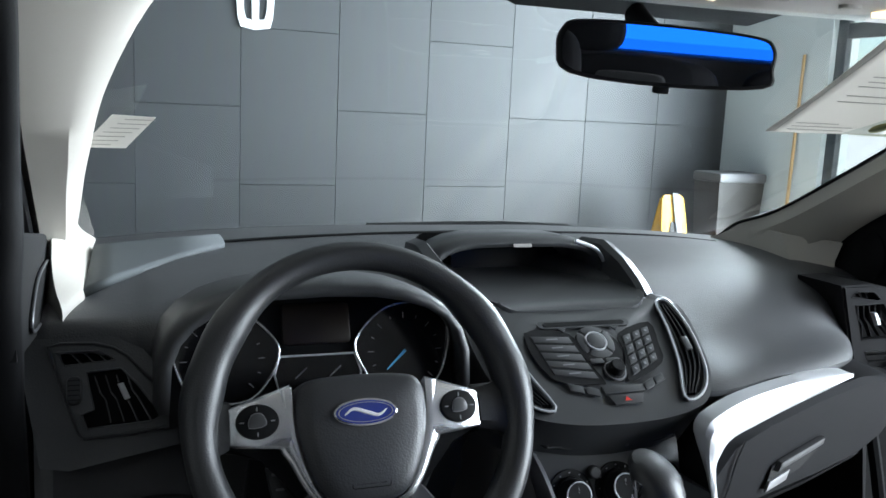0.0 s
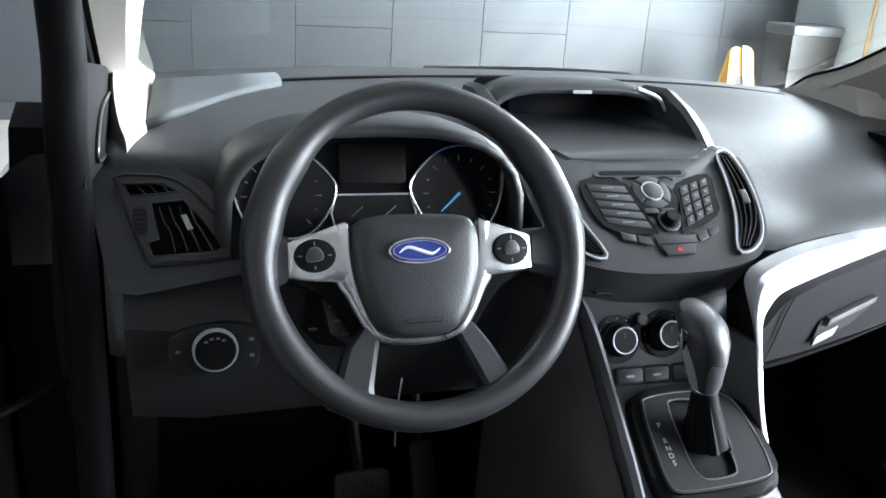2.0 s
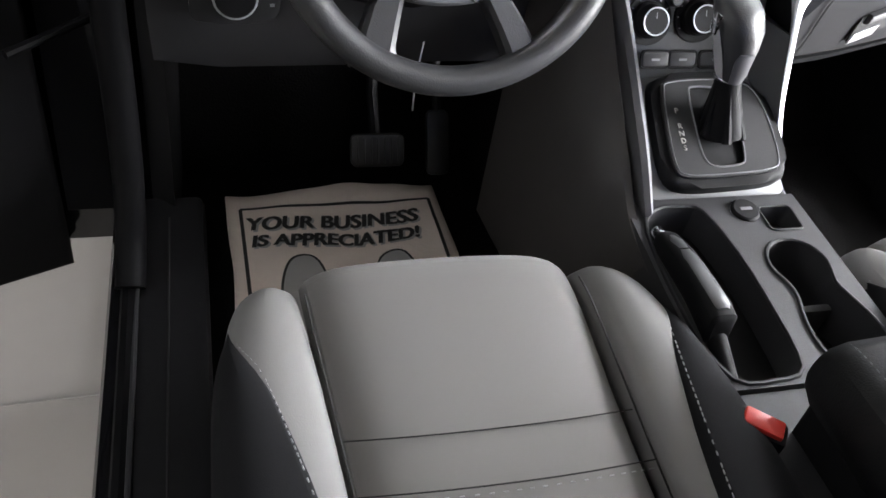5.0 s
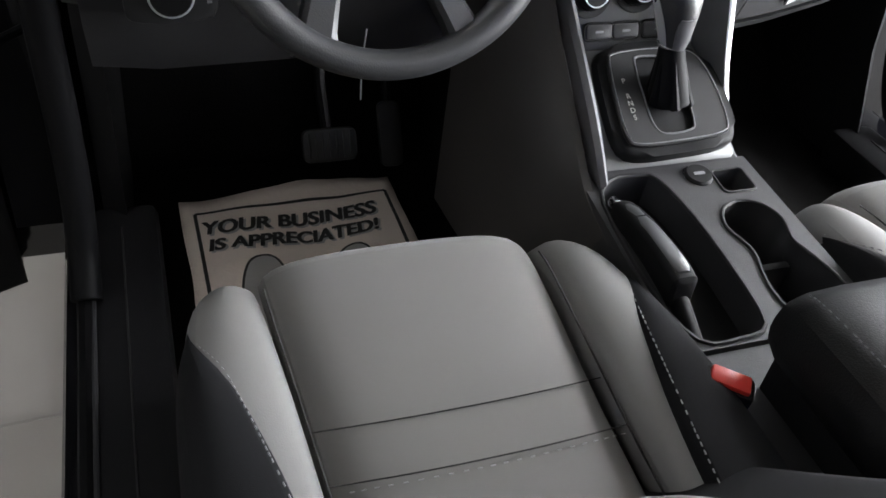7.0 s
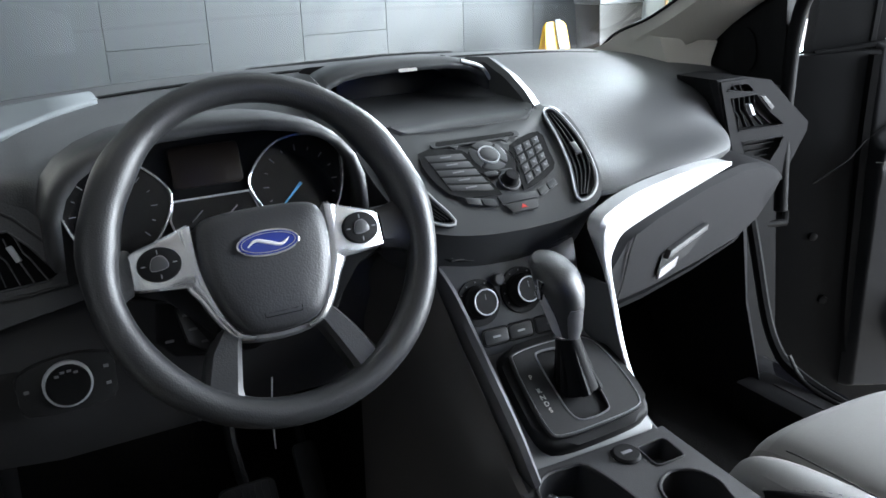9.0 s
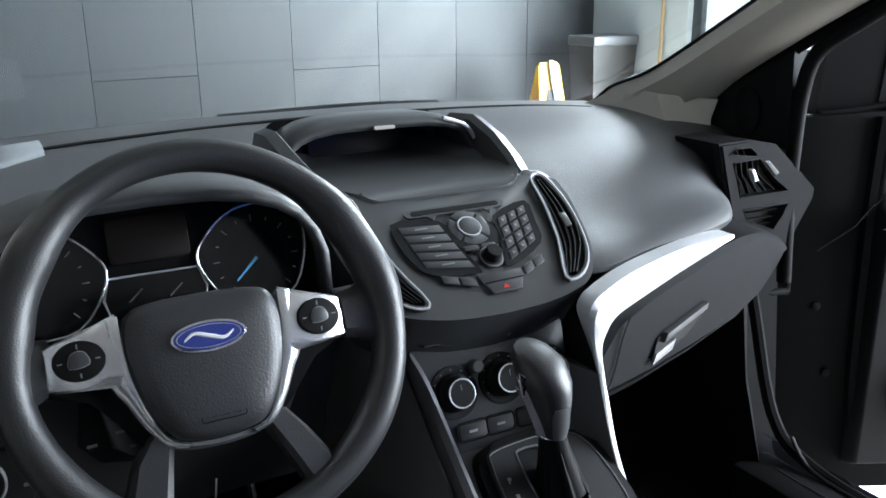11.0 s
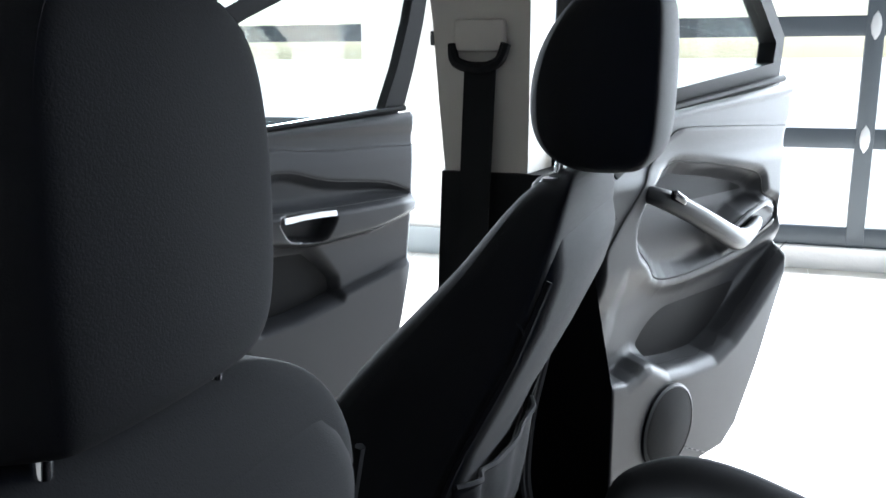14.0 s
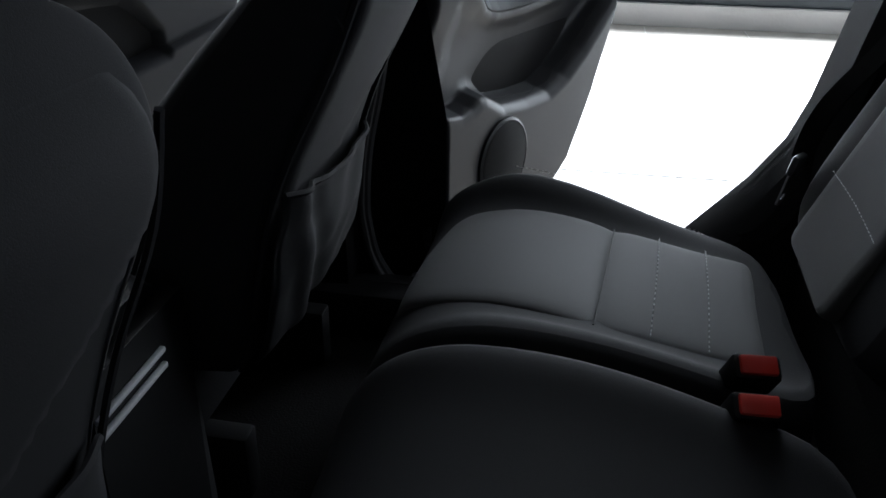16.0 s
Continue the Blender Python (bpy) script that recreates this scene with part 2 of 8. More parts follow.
def weave(mat, size, strength):
    """A woven relief from two crossed waves."""
    nt = mat.node_tree
    n, ln = nt.nodes, nt.links
    tc = n.new("ShaderNodeTexCoord")
    outs = []
    for axis in ("X", "Y"):
        w = n.new("ShaderNodeTexWave")
        w.bands_direction = axis
        w.inputs["Scale"].default_value = 0.31 / size
        w.inputs["Distortion"].default_value = 0.6
        ln.new(tc.outputs["Object"], w.inputs["Vector"])
        outs.append(w.outputs["Fac"])
    mm = n.new("ShaderNodeMath")
    mm.operation = "MULTIPLY"
    ln.new(outs[0], mm.inputs[0])
    ln.new(outs[1], mm.inputs[1])
    b = n.new("ShaderNodeBump")
    b.inputs["Strength"].default_value = strength
    b.inputs["Distance"].default_value = size * 0.5
    ln.new(mm.outputs[0], b.inputs["Height"])
    ln.new(b.outputs["Normal"], n["Principled BSDF"].inputs["Normal"])
    return mat


def clear_pane(name, tint, ior=1.45, gloss=1.0):
    """Thin glass: light passes straight, and the surface mirrors by its Fresnel gloss."""
    mat = bpy.data.materials.new(name)
    mat.use_nodes = True
    nt = mat.node_tree
    n, ln = nt.nodes, nt.links
    n.remove(n["Principled BSDF"])
    tr = n.new("ShaderNodeBsdfTransparent")
    tr.inputs["Color"].default_value = (*tint, 1)
    gl = n.new("ShaderNodeBsdfGlossy")
    gl.inputs["Roughness"].default_value = 0.02
    lw = n.new("ShaderNodeLayerWeight")
    lw.inputs["Blend"].default_value = 0.5
    pw = n.new("ShaderNodeMath")
    pw.operation = "POWER"
    pw.inputs[1].default_value = 5.0
    ln.new(lw.outputs["Facing"], pw.inputs[0])
    ml = n.new("ShaderNodeMath")
    ml.operation = "MULTIPLY_ADD"
    ml.inputs[1].default_value, ml.inputs[2].default_value = 0.9 * gloss, 0.045 * gloss
    ln.new(pw.outputs[0], ml.inputs[0])
    mx = n.new("ShaderNodeMixShader")
    ln.new(ml.outputs[0], mx.inputs["Fac"])
    ln.new(tr.outputs[0], mx.inputs[1])
    ln.new(gl.outputs[0], mx.inputs[2])
    ln.new(mx.outputs[0], n["Material Output"].inputs["Surface"])
    return mat


def glowing(name, color, strength):
    mat = bpy.data.materials.new(name)
    mat.use_nodes = True
    n = mat.node_tree.nodes
    p = n["Principled BSDF"]
    p.inputs["Base Color"].default_value = (*color, 1)
    p.inputs["Emission Color"].default_value = (*color, 1)
    p.inputs["Emission Strength"].default_value = strength
    return mat


def random_tone(mat, low, high):
    """Each object takes its own tone between the two."""
    nt = mat.node_tree
    n, ln = nt.nodes, nt.links
    p = n["Principled BSDF"]
    info = n.new("ShaderNodeObjectInfo")
    mix = n.new("ShaderNodeMix")
    mix.data_type = "RGBA"
    ln.new(info.outputs["Random"], mix.inputs["Factor"])
    mix.inputs["A"].default_value = (*low, 1)
    mix.inputs["B"].default_value = (*high, 1)
    tc = n.new("ShaderNodeTexCoord")
    mp = n.new("ShaderNodeMapping")
    mp.inputs["Scale"].default_value = (9, 9, 0.8)
    ln.new(tc.outputs["Object"], mp.inputs["Vector"])
    no = n.new("ShaderNodeTexNoise")
    no.inputs["Scale"].default_value = 4
    no.inputs["Detail"].default_value = 6
    ln.new(mp.outputs["Vector"], no.inputs["Vector"])
    m2 = n.new("ShaderNodeMix")
    m2.data_type, m2.blend_type = "RGBA", "MULTIPLY"
    m2.inputs["Factor"].default_value = 0.35
    ln.new(mix.outputs["Result"], m2.inputs["A"])
    ln.new(no.outputs["Color"], m2.inputs["B"])
    ln.new(m2.outputs["Result"], p.inputs["Base Color"])
    return mat


DASH = leather_grain(material("soft_black_plastic", (0.044, 0.045, 0.048), 0.46, spec=0.6), 0.0025, 0.24)
DASH_HARD = leather_grain(material("hard_charcoal_plastic", (0.034, 0.034, 0.036), 0.5, spec=0.25), 0.0018, 0.18)
STACK = material("satin_charcoal_plastic", (0.044, 0.045, 0.047), 0.32, grain=0.0008, bump=0.06)
BLACK = material("matt_black_plastic", (0.006, 0.006, 0.0065), 0.6, grain=0.001, bump=0.1, spec=0.13)
GLOSS = material("gloss_black_plastic", (0.006, 0.006, 0.007), 0.12, vary=0.05)
SCREEN = material("dark_screen_glass", (0.004, 0.004, 0.005), 0.35, vary=0, spec=0.25)
SCREEN_BROWN = material("cluster_screen", (0.014, 0.009, 0.006), 0.4, vary=0, spec=0.3)
SILVER = material("satin_silver_paint", (0.78, 0.79, 0.81), 0.26, metal=0.95, vary=0.04, grain=0.0005, bump=0.03)
SILVER_SOFT = material("painted_silver_trim", (0.50, 0.51, 0.53), 0.42, metal=0.35, vary=0.04)
CHROME = material("chrome", (0.85, 0.86, 0.88), 0.1, metal=1.0, vary=0)
STEEL = material("bare_steel", (0.5, 0.5, 0.5), 0.3, metal=1.0)
LEATHER = leather_grain(material("black_leather_rim", (0.022, 0.0225, 0.024), 0.40, spec=0.55), 0.002, 0.24)
PADMAT = leather_grain(material("airbag_cover_plastic", (0.026, 0.0265, 0.029), 0.42), 0.0024, 0.24)
PILLAR = material("light_grey_pillar_trim", (0.43, 0.405, 0.36), 0.6, grain=0.0012, bump=0.12, vary=0.05)
LINER = material("light_headliner_cloth", (0.47, 0.45, 0.42), 0.95, grain=0.002, bump=0.3, vary=0.05, sheen=0.3)
SEAT_GREY = weave(material("grey_seat_cloth", (0.128, 0.123, 0.117), 0.85, vary=0.06, sheen=0.12), 0.0009, 0.12)
SEAT_LIGHT = leather_grain(material("light_grey_bolster", (0.142, 0.139, 0.135), 0.6, vary=0.06), 0.0015, 0.12)
SEAT_DARK = material("charcoal_seat_cloth", (0.0095, 0.0095, 0.0105), 0.92, vary=0.2, grain=0.0012, bump=0.4, spec=0.1)
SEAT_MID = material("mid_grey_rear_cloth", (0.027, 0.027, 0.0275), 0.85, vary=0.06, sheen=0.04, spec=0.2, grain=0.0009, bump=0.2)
THREAD = material("grey_thread", (0.3, 0.3, 0.3), 0.8, vary=0)
THREAD_DARK = material("seam_line", (0.01, 0.01, 0.01), 0.9, vary=0)
CARPET = material("black_carpet", (0.0035, 0.0032, 0.0032), 1.0, grain=0.004, bump=0.8, vary=0.3, spec=0.1)
RUBBER = material("black_rubber", (0.0045, 0.0045, 0.005), 0.55, grain=0.003, bump=0.1, spec=0.08)
PAINT = material("black_car_paint", (0.006, 0.006, 0.008), 0.18, coat=1.0, vary=0.1)
GLASS = clear_pane("windscreen_glass", (0.76, 0.81, 0.80), 1.33, 0.55)
GLASS_DOOR = clear_pane("window_glass", (0.93, 0.96, 0.95), 1.45)
BLUE_FILM = clear_pane("blue_protective_film", (0.004, 0.085, 0.55), 1.1, 0.3)
MIRROR = material("mirror_silvering", (0.85, 0.87, 0.9), 0.015, metal=1.0, vary=0)
RED = material("red_plastic", (0.55, 0.03, 0.02), 0.4, vary=0.05)
WHITE_PRINT = material("white_print", (0.7, 0.7, 0.72), 0.6, vary=0)
GREY_PRINT = material("grey_print", (0.16, 0.16, 0.17), 0.6, vary=0)
BLUE_NEEDLE = material("blue_needle", (0.12, 0.45, 0.75), 0.4, vary=0)
BADGE_BLUE = material("blue_enamel", (0.02, 0.035, 0.20), 0.15, coat=0.6, vary=0.05)
PAPER = material("white_paper", (0.74, 0.73, 0.71), 0.85, grain=0.006, bump=0.12, vary=0.03)
PAPER_MAT = material("creped_floor_paper", (0.74, 0.64, 0.57), 0.9, grain=0.02, bump=0.35, vary=0.06)
INK = material("black_ink", (0.02, 0.02, 0.02), 0.7, vary=0)
INK_GREY = material("grey_ink", (0.35, 0.34, 0.33), 0.8, vary=0)
YELLOW = material("yellow_sign_plastic", (0.52, 0.29, 0.004), 0.4, vary=0.06)
BIN = material("dark_brown_bin_plastic", (0.030, 0.027, 0.025), 0.45, vary=0.15)
LID = material("grey_bin_lid", (0.09, 0.09, 0.095), 0.4, vary=0.06)
WALL_BLUE = material("pale_grey_wall_paint", (0.50, 0.55, 0.57), 0.7, grain=0.004, bump=0.08, vary=0.04)
WALL_WHITE = material("white_wall_paint", (0.70, 0.69, 0.67), 0.75, grain=0.004, bump=0.08, vary=0.04)
TILE = random_tone(material("slate_grey_wall_tile", (0.06, 0.065, 0.07), 0.5, vary=0), (0.025, 0.0275, 0.031), (0.033, 0.0365, 0.041))
GROUT = material("dark_grout", (0.04, 0.042, 0.045), 0.9)
FLOOR = material("beige_floor_tile", (0.46, 0.43, 0.39), 0.16, vary=0.1, coat=0.3)
WOOD = material("raw_wood", (0.45, 0.30, 0.15), 0.6, vary=0.2, stretch=(20, 20, 1))
ALU = material("dark_anodised_frame", (0.045, 0.055, 0.065), 0.4, metal=0.3, vary=0.1)
GALV = material("galvanised_bracket", (0.55, 0.56, 0.57), 0.35, metal=0.7, vary=0.15)
SNOW = material("pale_concrete_ground", (0.62, 0.61, 0.60), 0.9, grain=0.02, bump=0.2, vary=0.08)
EMBLEM = material("white_emblem_enamel", (0.82, 0.84, 0.85), 0.3, vary=0.02)
# ceiling tone kept dark to cut the fill light
CEIL = material("ceiling_paint", (0.16, 0.16, 0.16), 0.9, vary=0.04)
LAMP_WARM = glowing("map_light_lens", (1.0, 0.80, 0.52), 1.1)
LAMP_COOL = glowing("ceiling_light_diffuser", (0.95, 0.98, 1.0), 1.5)
LAMP_DIM = glowing("ceiling_light_diffuser_dim", (0.97, 0.98, 1.0), 1.2)
MESH_GREY = material("speaker_mesh", (0.007, 0.007, 0.0075), 0.8, spec=0.1, grain=0.002, bump=0.6)
YELLOW_LABEL = material("yellow_label", (0.75, 0.62, 0.10), 0.6, vary=0.03)
GOLD_SEAL = material("olive_seal_print", (0.42, 0.40, 0.16), 0.7, vary=0.2)
DOT_BLACK = material("glass_frit", (0.012, 0.014, 0.018), 0.4, grain=0.003, bump=0.4)
DOOR_TRIM = leather_grain(material("charcoal_door_trim", (0.0125, 0.013, 0.0148), 0.46, spec=0.2), 0.0012, 0.08)
# grey for the unseen walls, chosen to hold down bounced light
WALL_GREY = material("mid_grey_wall_paint", (0.16, 0.16, 0.16), 0.75, grain=0.004, bump=0.08, vary=0.05)
KEY_GREY = material("satin_grey_keys", (0.038, 0.039, 0.041), 0.3, grain=0.0006, bump=0.04)


def thin_paper(name, color, through_):
    """Paper that lets some light shine through."""
    mat = material(name, color, 0.85, grain=0.006, bump=0.1, vary=0.03)
    n, ln = mat.node_tree.nodes, mat.node_tree.links
    tl = n.new("ShaderNodeBsdfTranslucent")
    tl.inputs["Color"].default_value = (*color, 1)
    mx = n.new("ShaderNodeMixShader")
    mx.inputs["Fac"].default_value = through_
    ln.new(n["Principled BSDF"].outputs[0], mx.inputs[1])
    ln.new(tl.outputs[0], mx.inputs[2])
    ln.new(mx.outputs[0], n["Material Output"].inputs["Surface"])
    return mat


PAPER_THIN = thin_paper("thin_white_paper", (0.80, 0.78, 0.74), 0.5)
INK_PALE = material("pale_grey_ink", (0.40, 0.38, 0.36), 0.8, vary=0)
JOINT_PALE = material("pale_floor_joint", (0.36, 0.34, 0.31), 0.7, vary=0.1)
LEDGE = material("grey_blue_screen_ledge", (0.095, 0.105, 0.11), 0.75, grain=0.001, bump=0.1, vary=0.06, spec=0.15)
HARD_BLACK = leather_grain(material("hard_black_plastic", (0.012, 0.012, 0.013), 0.7, spec=0.06), 0.002, 0.2)
GUNMETAL = material("satin_gunmetal_trim", (0.13, 0.13, 0.137), 0.36, metal=0.3, vary=0.05)
BRACE = material("satin_silver_brace", (0.62, 0.63, 0.65), 0.36, metal=0.25, vary=0.03, grain=0.0005, bump=0.03)
SLOPE = material("satin_grey_console", (0.095, 0.096, 0.098), 0.38, metal=0.15, vary=0.05, grain=0.0006, bump=0.04)
VENT = leather_grain(material("black_vent_plastic", (0.018, 0.018, 0.019), 0.5, spec=0.22), 0.0018, 0.15)
# black jamb paint, darkened further: shade is put into its colour
JAMB = material("shaded_black_jamb_paint", (0.0022, 0.0022, 0.0026), 0.6, vary=0.3, spec=0.05)
KNEE = leather_grain(material("grey_brown_console_plastic", (0.040, 0.037, 0.035), 0.48, spec=0.4), 0.0018, 0.15)
# lighter than the other rubber: light on the pads is put into the colour
PEDAL = material("lit_grey_pedal_rubber", (0.014, 0.0135, 0.013), 0.5, grain=0.003, bump=0.2, vary=0.2)
ARM_BLACK = leather_grain(material("black_armrest_leather", (0.007, 0.007, 0.0075), 0.5, spec=0.2), 0.002, 0.24)

# ---- the hall ----
def room_part(name, bm, mat, parent=None, label="", **k):
    bmesh.ops.transform(bm, matrix=ROOM, verts=bm.verts)
    return part(name, bm, mat, parent, label, **k)


ground = part("ground", span(-150, 150, -150, 150, -0.30, -0.02), SNOW)
tagged(ground, "pale concrete ground outside the hall", "ground", kind="structure")
floor = room_part("floor", span(-ROOM_W, 0.35, -ROOM_L, 0.3, -0.2, 0.0), FLOOR)
tagged(floor, "glossy beige floor of the vehicle hall", "floor", kind="structure")
fjoint = bmesh.new()
for i in range(1, 16):
    span(-ROOM_W + i * 0.62 - 0.003, -ROOM_W + i * 0.62 + 0.003, -ROOM_L, 0.0, 0.0005, 0.002, bm=fjoint)
for i in range(1, 20):
    span(-ROOM_W, 0, -i * 0.62 - 0.003, -i * 0.62 + 0.003, 0.0005, 0.002, bm=fjoint)
room_part("joint", fjoint, JOINT_PALE, floor, "grey joints between the floor tiles")
ceiling = room_part("ceiling", span(-ROOM_W, 0.3, -ROOM_L, 0.3, ROOM_H, ROOM_H + 0.2), CEIL)
tagged(ceiling, "plain grey ceiling of the hall", "ceiling", kind="structure")

# front wall: dark tiles in upright running bond
wall_front = room_part("wall_front", span(-ROOM_W, 0.3, 0.012, 0.3, 0, ROOM_H), GROUT)
tagged(wall_front, "wall clad with large slate grey tiles", "wall", kind="structure")
wall_left = room_part("wall_left", span(-ROOM_W - 0.25, -ROOM_W, -ROOM_L, 0.3, 0, ROOM_H), WALL_GREY)
tagged(wall_left, "plain unseen wall, greyed to cut bounced light", "wall", kind="structure")

# back wall with one glazed opening
bk = bmesh.new()
span(-ROOM_W - 0.25, -6.6, -ROOM_L - 0.25, -ROOM_L, 0, ROOM_H, bm=bk)
span(-2.6, 0.25, -ROOM_L - 0.25, -ROOM_L, 0, ROOM_H, bm=bk)
span(-6.6, -2.6, -ROOM_L - 0.25, -ROOM_L, 3.3, ROOM_H, bm=bk)
wall_back = room_part("wall_back", bk, WALL_GREY)
tagged(wall_back, "grey wall with a wide door opening", "wall", kind="structure")

# right wall: pale stub by the corner, then two glazed doors with a pillar between
DOORS = ((-4.56, -1.20), (-11.2, -5.75))
rw = bmesh.new()
for v0, v1 in ((-1.20, 0.3), (-ROOM_L, -11.2)):
    span(0.0, 0.3, v0, v1, 0, ROOM_H, bm=rw)
for v0, v1 in DOORS:
    span(0.0, 0.3, v0, v1, 4.05, ROOM_H, bm=rw)
wall_right = room_part("wall_right", rw, WALL_BLUE)
tagged(wall_right, "pale grey painted wall beside the glazed doors", "wall", kind="structure")
pillar = room_part("wall_pillar", span(-0.28, 0.3, -5.75, -4.56, 0, ROOM_H, bevel=0.004), WALL_WHITE)
tagged(pillar, "white pillar between the two glazed doors", "pillar", kind="structure")
skirt = room_part("baseboard", span(-0.295, -0.2815, -5.76, -4.55, 0, 0.18), WALL_BLUE)
tagged(skirt, "grey skirting at the foot of the pillar", "baseboard", kind="structure")


def glazed_door(name, v0, v1, posts, label):
    door = thing(name, ROOM @ Vector((0.1, (v0 + v1) / 2, 0)), label, "overhead door", "glazed overhead doors")
    zs = [0.20, 0.81, 1.475, 2.13, 2.79, 3.44, 4.05]
    for i, z in enumerate(zs):
        h = 0.06
        room_part("rail", span(0.06, 0.11, v0, v1, max(0, z - h), z + h, bevel=0.004), ALU, door)
    # added pale strip stands in for bright ground seen under the door
    room_part("bright_ground_strip", span(0.02, 0.2, v0, v1, 0.0, 0.138, bevel=0.004), SNOW, door, "added pale strip in place of bright ground")
    vs = [v0 + 0.05] + posts + [v1 - 0.05]
    for v in vs:
        room_part("stile", span(0.055, 0.115, v - 0.05, v + 0.05, 0, 4.05, bevel=0.004), ALU, door)
    for i in range(len(zs) - 1):
        for j in range(len(vs) - 1):
            pane = room_part("pane", span(0.082, 0.088, vs[j] + 0.05, vs[j + 1] - 0.05, zs[i] + 0.05, zs[i + 1] - 0.055), GLASS_DOOR, door, flat=True)
            pane.visible_shadow = False
    for z in zs[1:-1]:
        for v in posts:
            d = [(0, 0.085), (0.022, 0.05), (0.03, 0.0), (0.022, -0.05), (0, -0.085), (-0.022, -0.05), (-0.03, 0), (-0.022, 0.05)]
            m = frame_m((0.055, v, z), (0, 1, 0), (0, 0, 1))
            room_part("hinge", prism(d, 0.012, m @ Matrix.Rotation(math.pi, 4, "Y"), bevel=0.003), GALV, door, "galvanised hinge plate")
    return door


glazed_door("glazed_door", *DOORS[0], [-3.0], "closed overhead door with dark frame and clear panes")
glazed_door("glazed_door", *DOORS[1], [-7.7, -9.5], "closed overhead door with dark frame and clear panes")
glazed_back = thing("glazed_door", ROOM @ Vector((-4.6, -ROOM_L - 0.1, 0)), "glazed door behind the car", "overhead door", "glazed overhead doors")
for z in (0.06, 0.75, 1.4, 2.05, 2.7, 3.27):
    room_part("rail", span(-6.6, -2.6, -ROOM_L - 0.12, -ROOM_L - 0.07, z - 0.05, z + 0.05), ALU, glazed_back)

# tiles
TW, TH, GAP = 0.757, 1.18, 0.003
tm = mesh_of(span(-(TW - GAP) / 2, (TW - GAP) / 2, 0.0, 0.012, -(TH - GAP) / 2, (TH - GAP) / 2, bevel=0.0015, seg=1), "wall_tile")
tm.materials.append(TILE)
for col in range(14):
    u = -(col + 0.5) * TW - 0.03
    z0 = 0.72 if col % 2 and col != 1 else 0.13
    for row in range(-1, 4):
        z = z0 + (row + 0.5) * TH
        if z + TH / 2 < 0.05 or z - TH / 2 > ROOM_H or u < -ROOM_W:
            continue
        ob = new("wall_tile", tm)
        ob.parent = wall_front
        ob.matrix_local = ROOM @ Matrix.Translation((u, 0, z))

# emblem on the tiled wall: an open rounded frame with an upright bar
emblem = thing("wall_emblem", ROOM @ Vector((-4.48, -0.02, 1.86)), "white enamelled emblem mounted on the tiled wall", "emblem")
fo = [(-0.15, 0.75), (-0.155, 0.45), (-0.13, 0.12), (-0.11, 0.05), (0, 0.03), (0.11, 0.05), (0.13, 0.12), (0.155, 0.45), (0.15, 0.75), (0.0, 0.78)]
fi = [(-0.095, 0.70), (-0.098, 0.45), (-0.085, 0.17), (-0.068, 0.11), (0, 0.10), (0.068, 0.11), (0.085, 0.17), (0.098, 0.45), (0.095, 0.70), (0.0, 0.72)]
EM = frame_m((-4.47, 0.0, 1.85), (1, 0, 0), (0, 0, 1))
room_part("frame", ring(fo, fi, 0.03, EM), EMBLEM, emblem)
room_part("bar", prism([(-0.025, 0.07), (0.025, 0.07), (0.03, 0.74), (-0.03, 0.74)], 0.034, EM, bevel=0.006), EMBLEM, emblem)

# litter bin in the corner
bn = thing("litter_bin", ROOM @ Vector((-0.31, -0.50, 0)), "dark brown plastic litter bin with a grey lid", "litter bin")
BW = [(0.20, 0.15, 0.0), (0.25, 0.17, 0.835)]
room_part("body", loft([[Vector((-0.31 + sx * w, -0.50 + sy * d, z)) for sx, sy in ((1, 1), (-1, 1), (-1, -1), (1, -1))] for w, d, z in BW]), BIN, bn)
room_part("lid", span(-0.57, -0.05, -0.69, -0.31, 0.835, 0.92, bevel=0.02), LID, bn)

# wet floor sign: two hinged boards
SIGN = Matrix.Diagonal((1.18, 1.18, 1, 1))
sg = thing("wet_floor_sign", ROOM @ Vector((-1.06, -0.68, 0)), "yellow plastic folding wet floor sign", "floor sign")
for s in (-1, 1):
    bd = [(-0.14, 0), (-0.05, 0.0), (-0.035, 0.05), (0.035, 0.05), (0.05, 0.0), (0.14, 0), (0.095, 0.60), (0.07, 0.63), (-0.07, 0.63), (-0.095, 0.60)]
    m = frame_m((-1.06, -0.68 + s * 0.15, 0.0), (1, 0, 0), (0, -s * 0.15, 0.74)) @ SIGN
    room_part("board", prism(bd, 0.014, m, bevel=0.004), YELLOW, sg)
SGM = frame_m((-1.06, -0.68 - 0.155, 0.0), (1, 0, 0), (0, 0.15, 0.74)) @ SIGN
room_part("symbol", prism([(-0.05, 0.36), (0.0, 0.33), (0.055, 0.36), (0.04, 0.42), (-0.03, 0.44)], 0.003, SGM, base=0.0155), INK, sg, "black warning symbol")
for i, w in enumerate((0.11, 0.13, 0.10)):
    room_part("print_bar", prism(rrect(w, 0.022, 0.003, 2, 0, 0.27 - i * 0.05), 0.003, SGM, base=0.0155), INK, sg)
room_part("strap", loft([[SGM @ Vector((x + s * 0.022, y, 0.02 + h)) for s, h in ((-1, 0), (1, 0), (1, 0.012), (-1, 0.012))] for x, y in ((0.01, 0.64), (0.015, 0.5), (0.03, 0.36), (0.02, 0.2), (0.03, 0.1))]), LID, sg, "grey cloth strap over the sign")

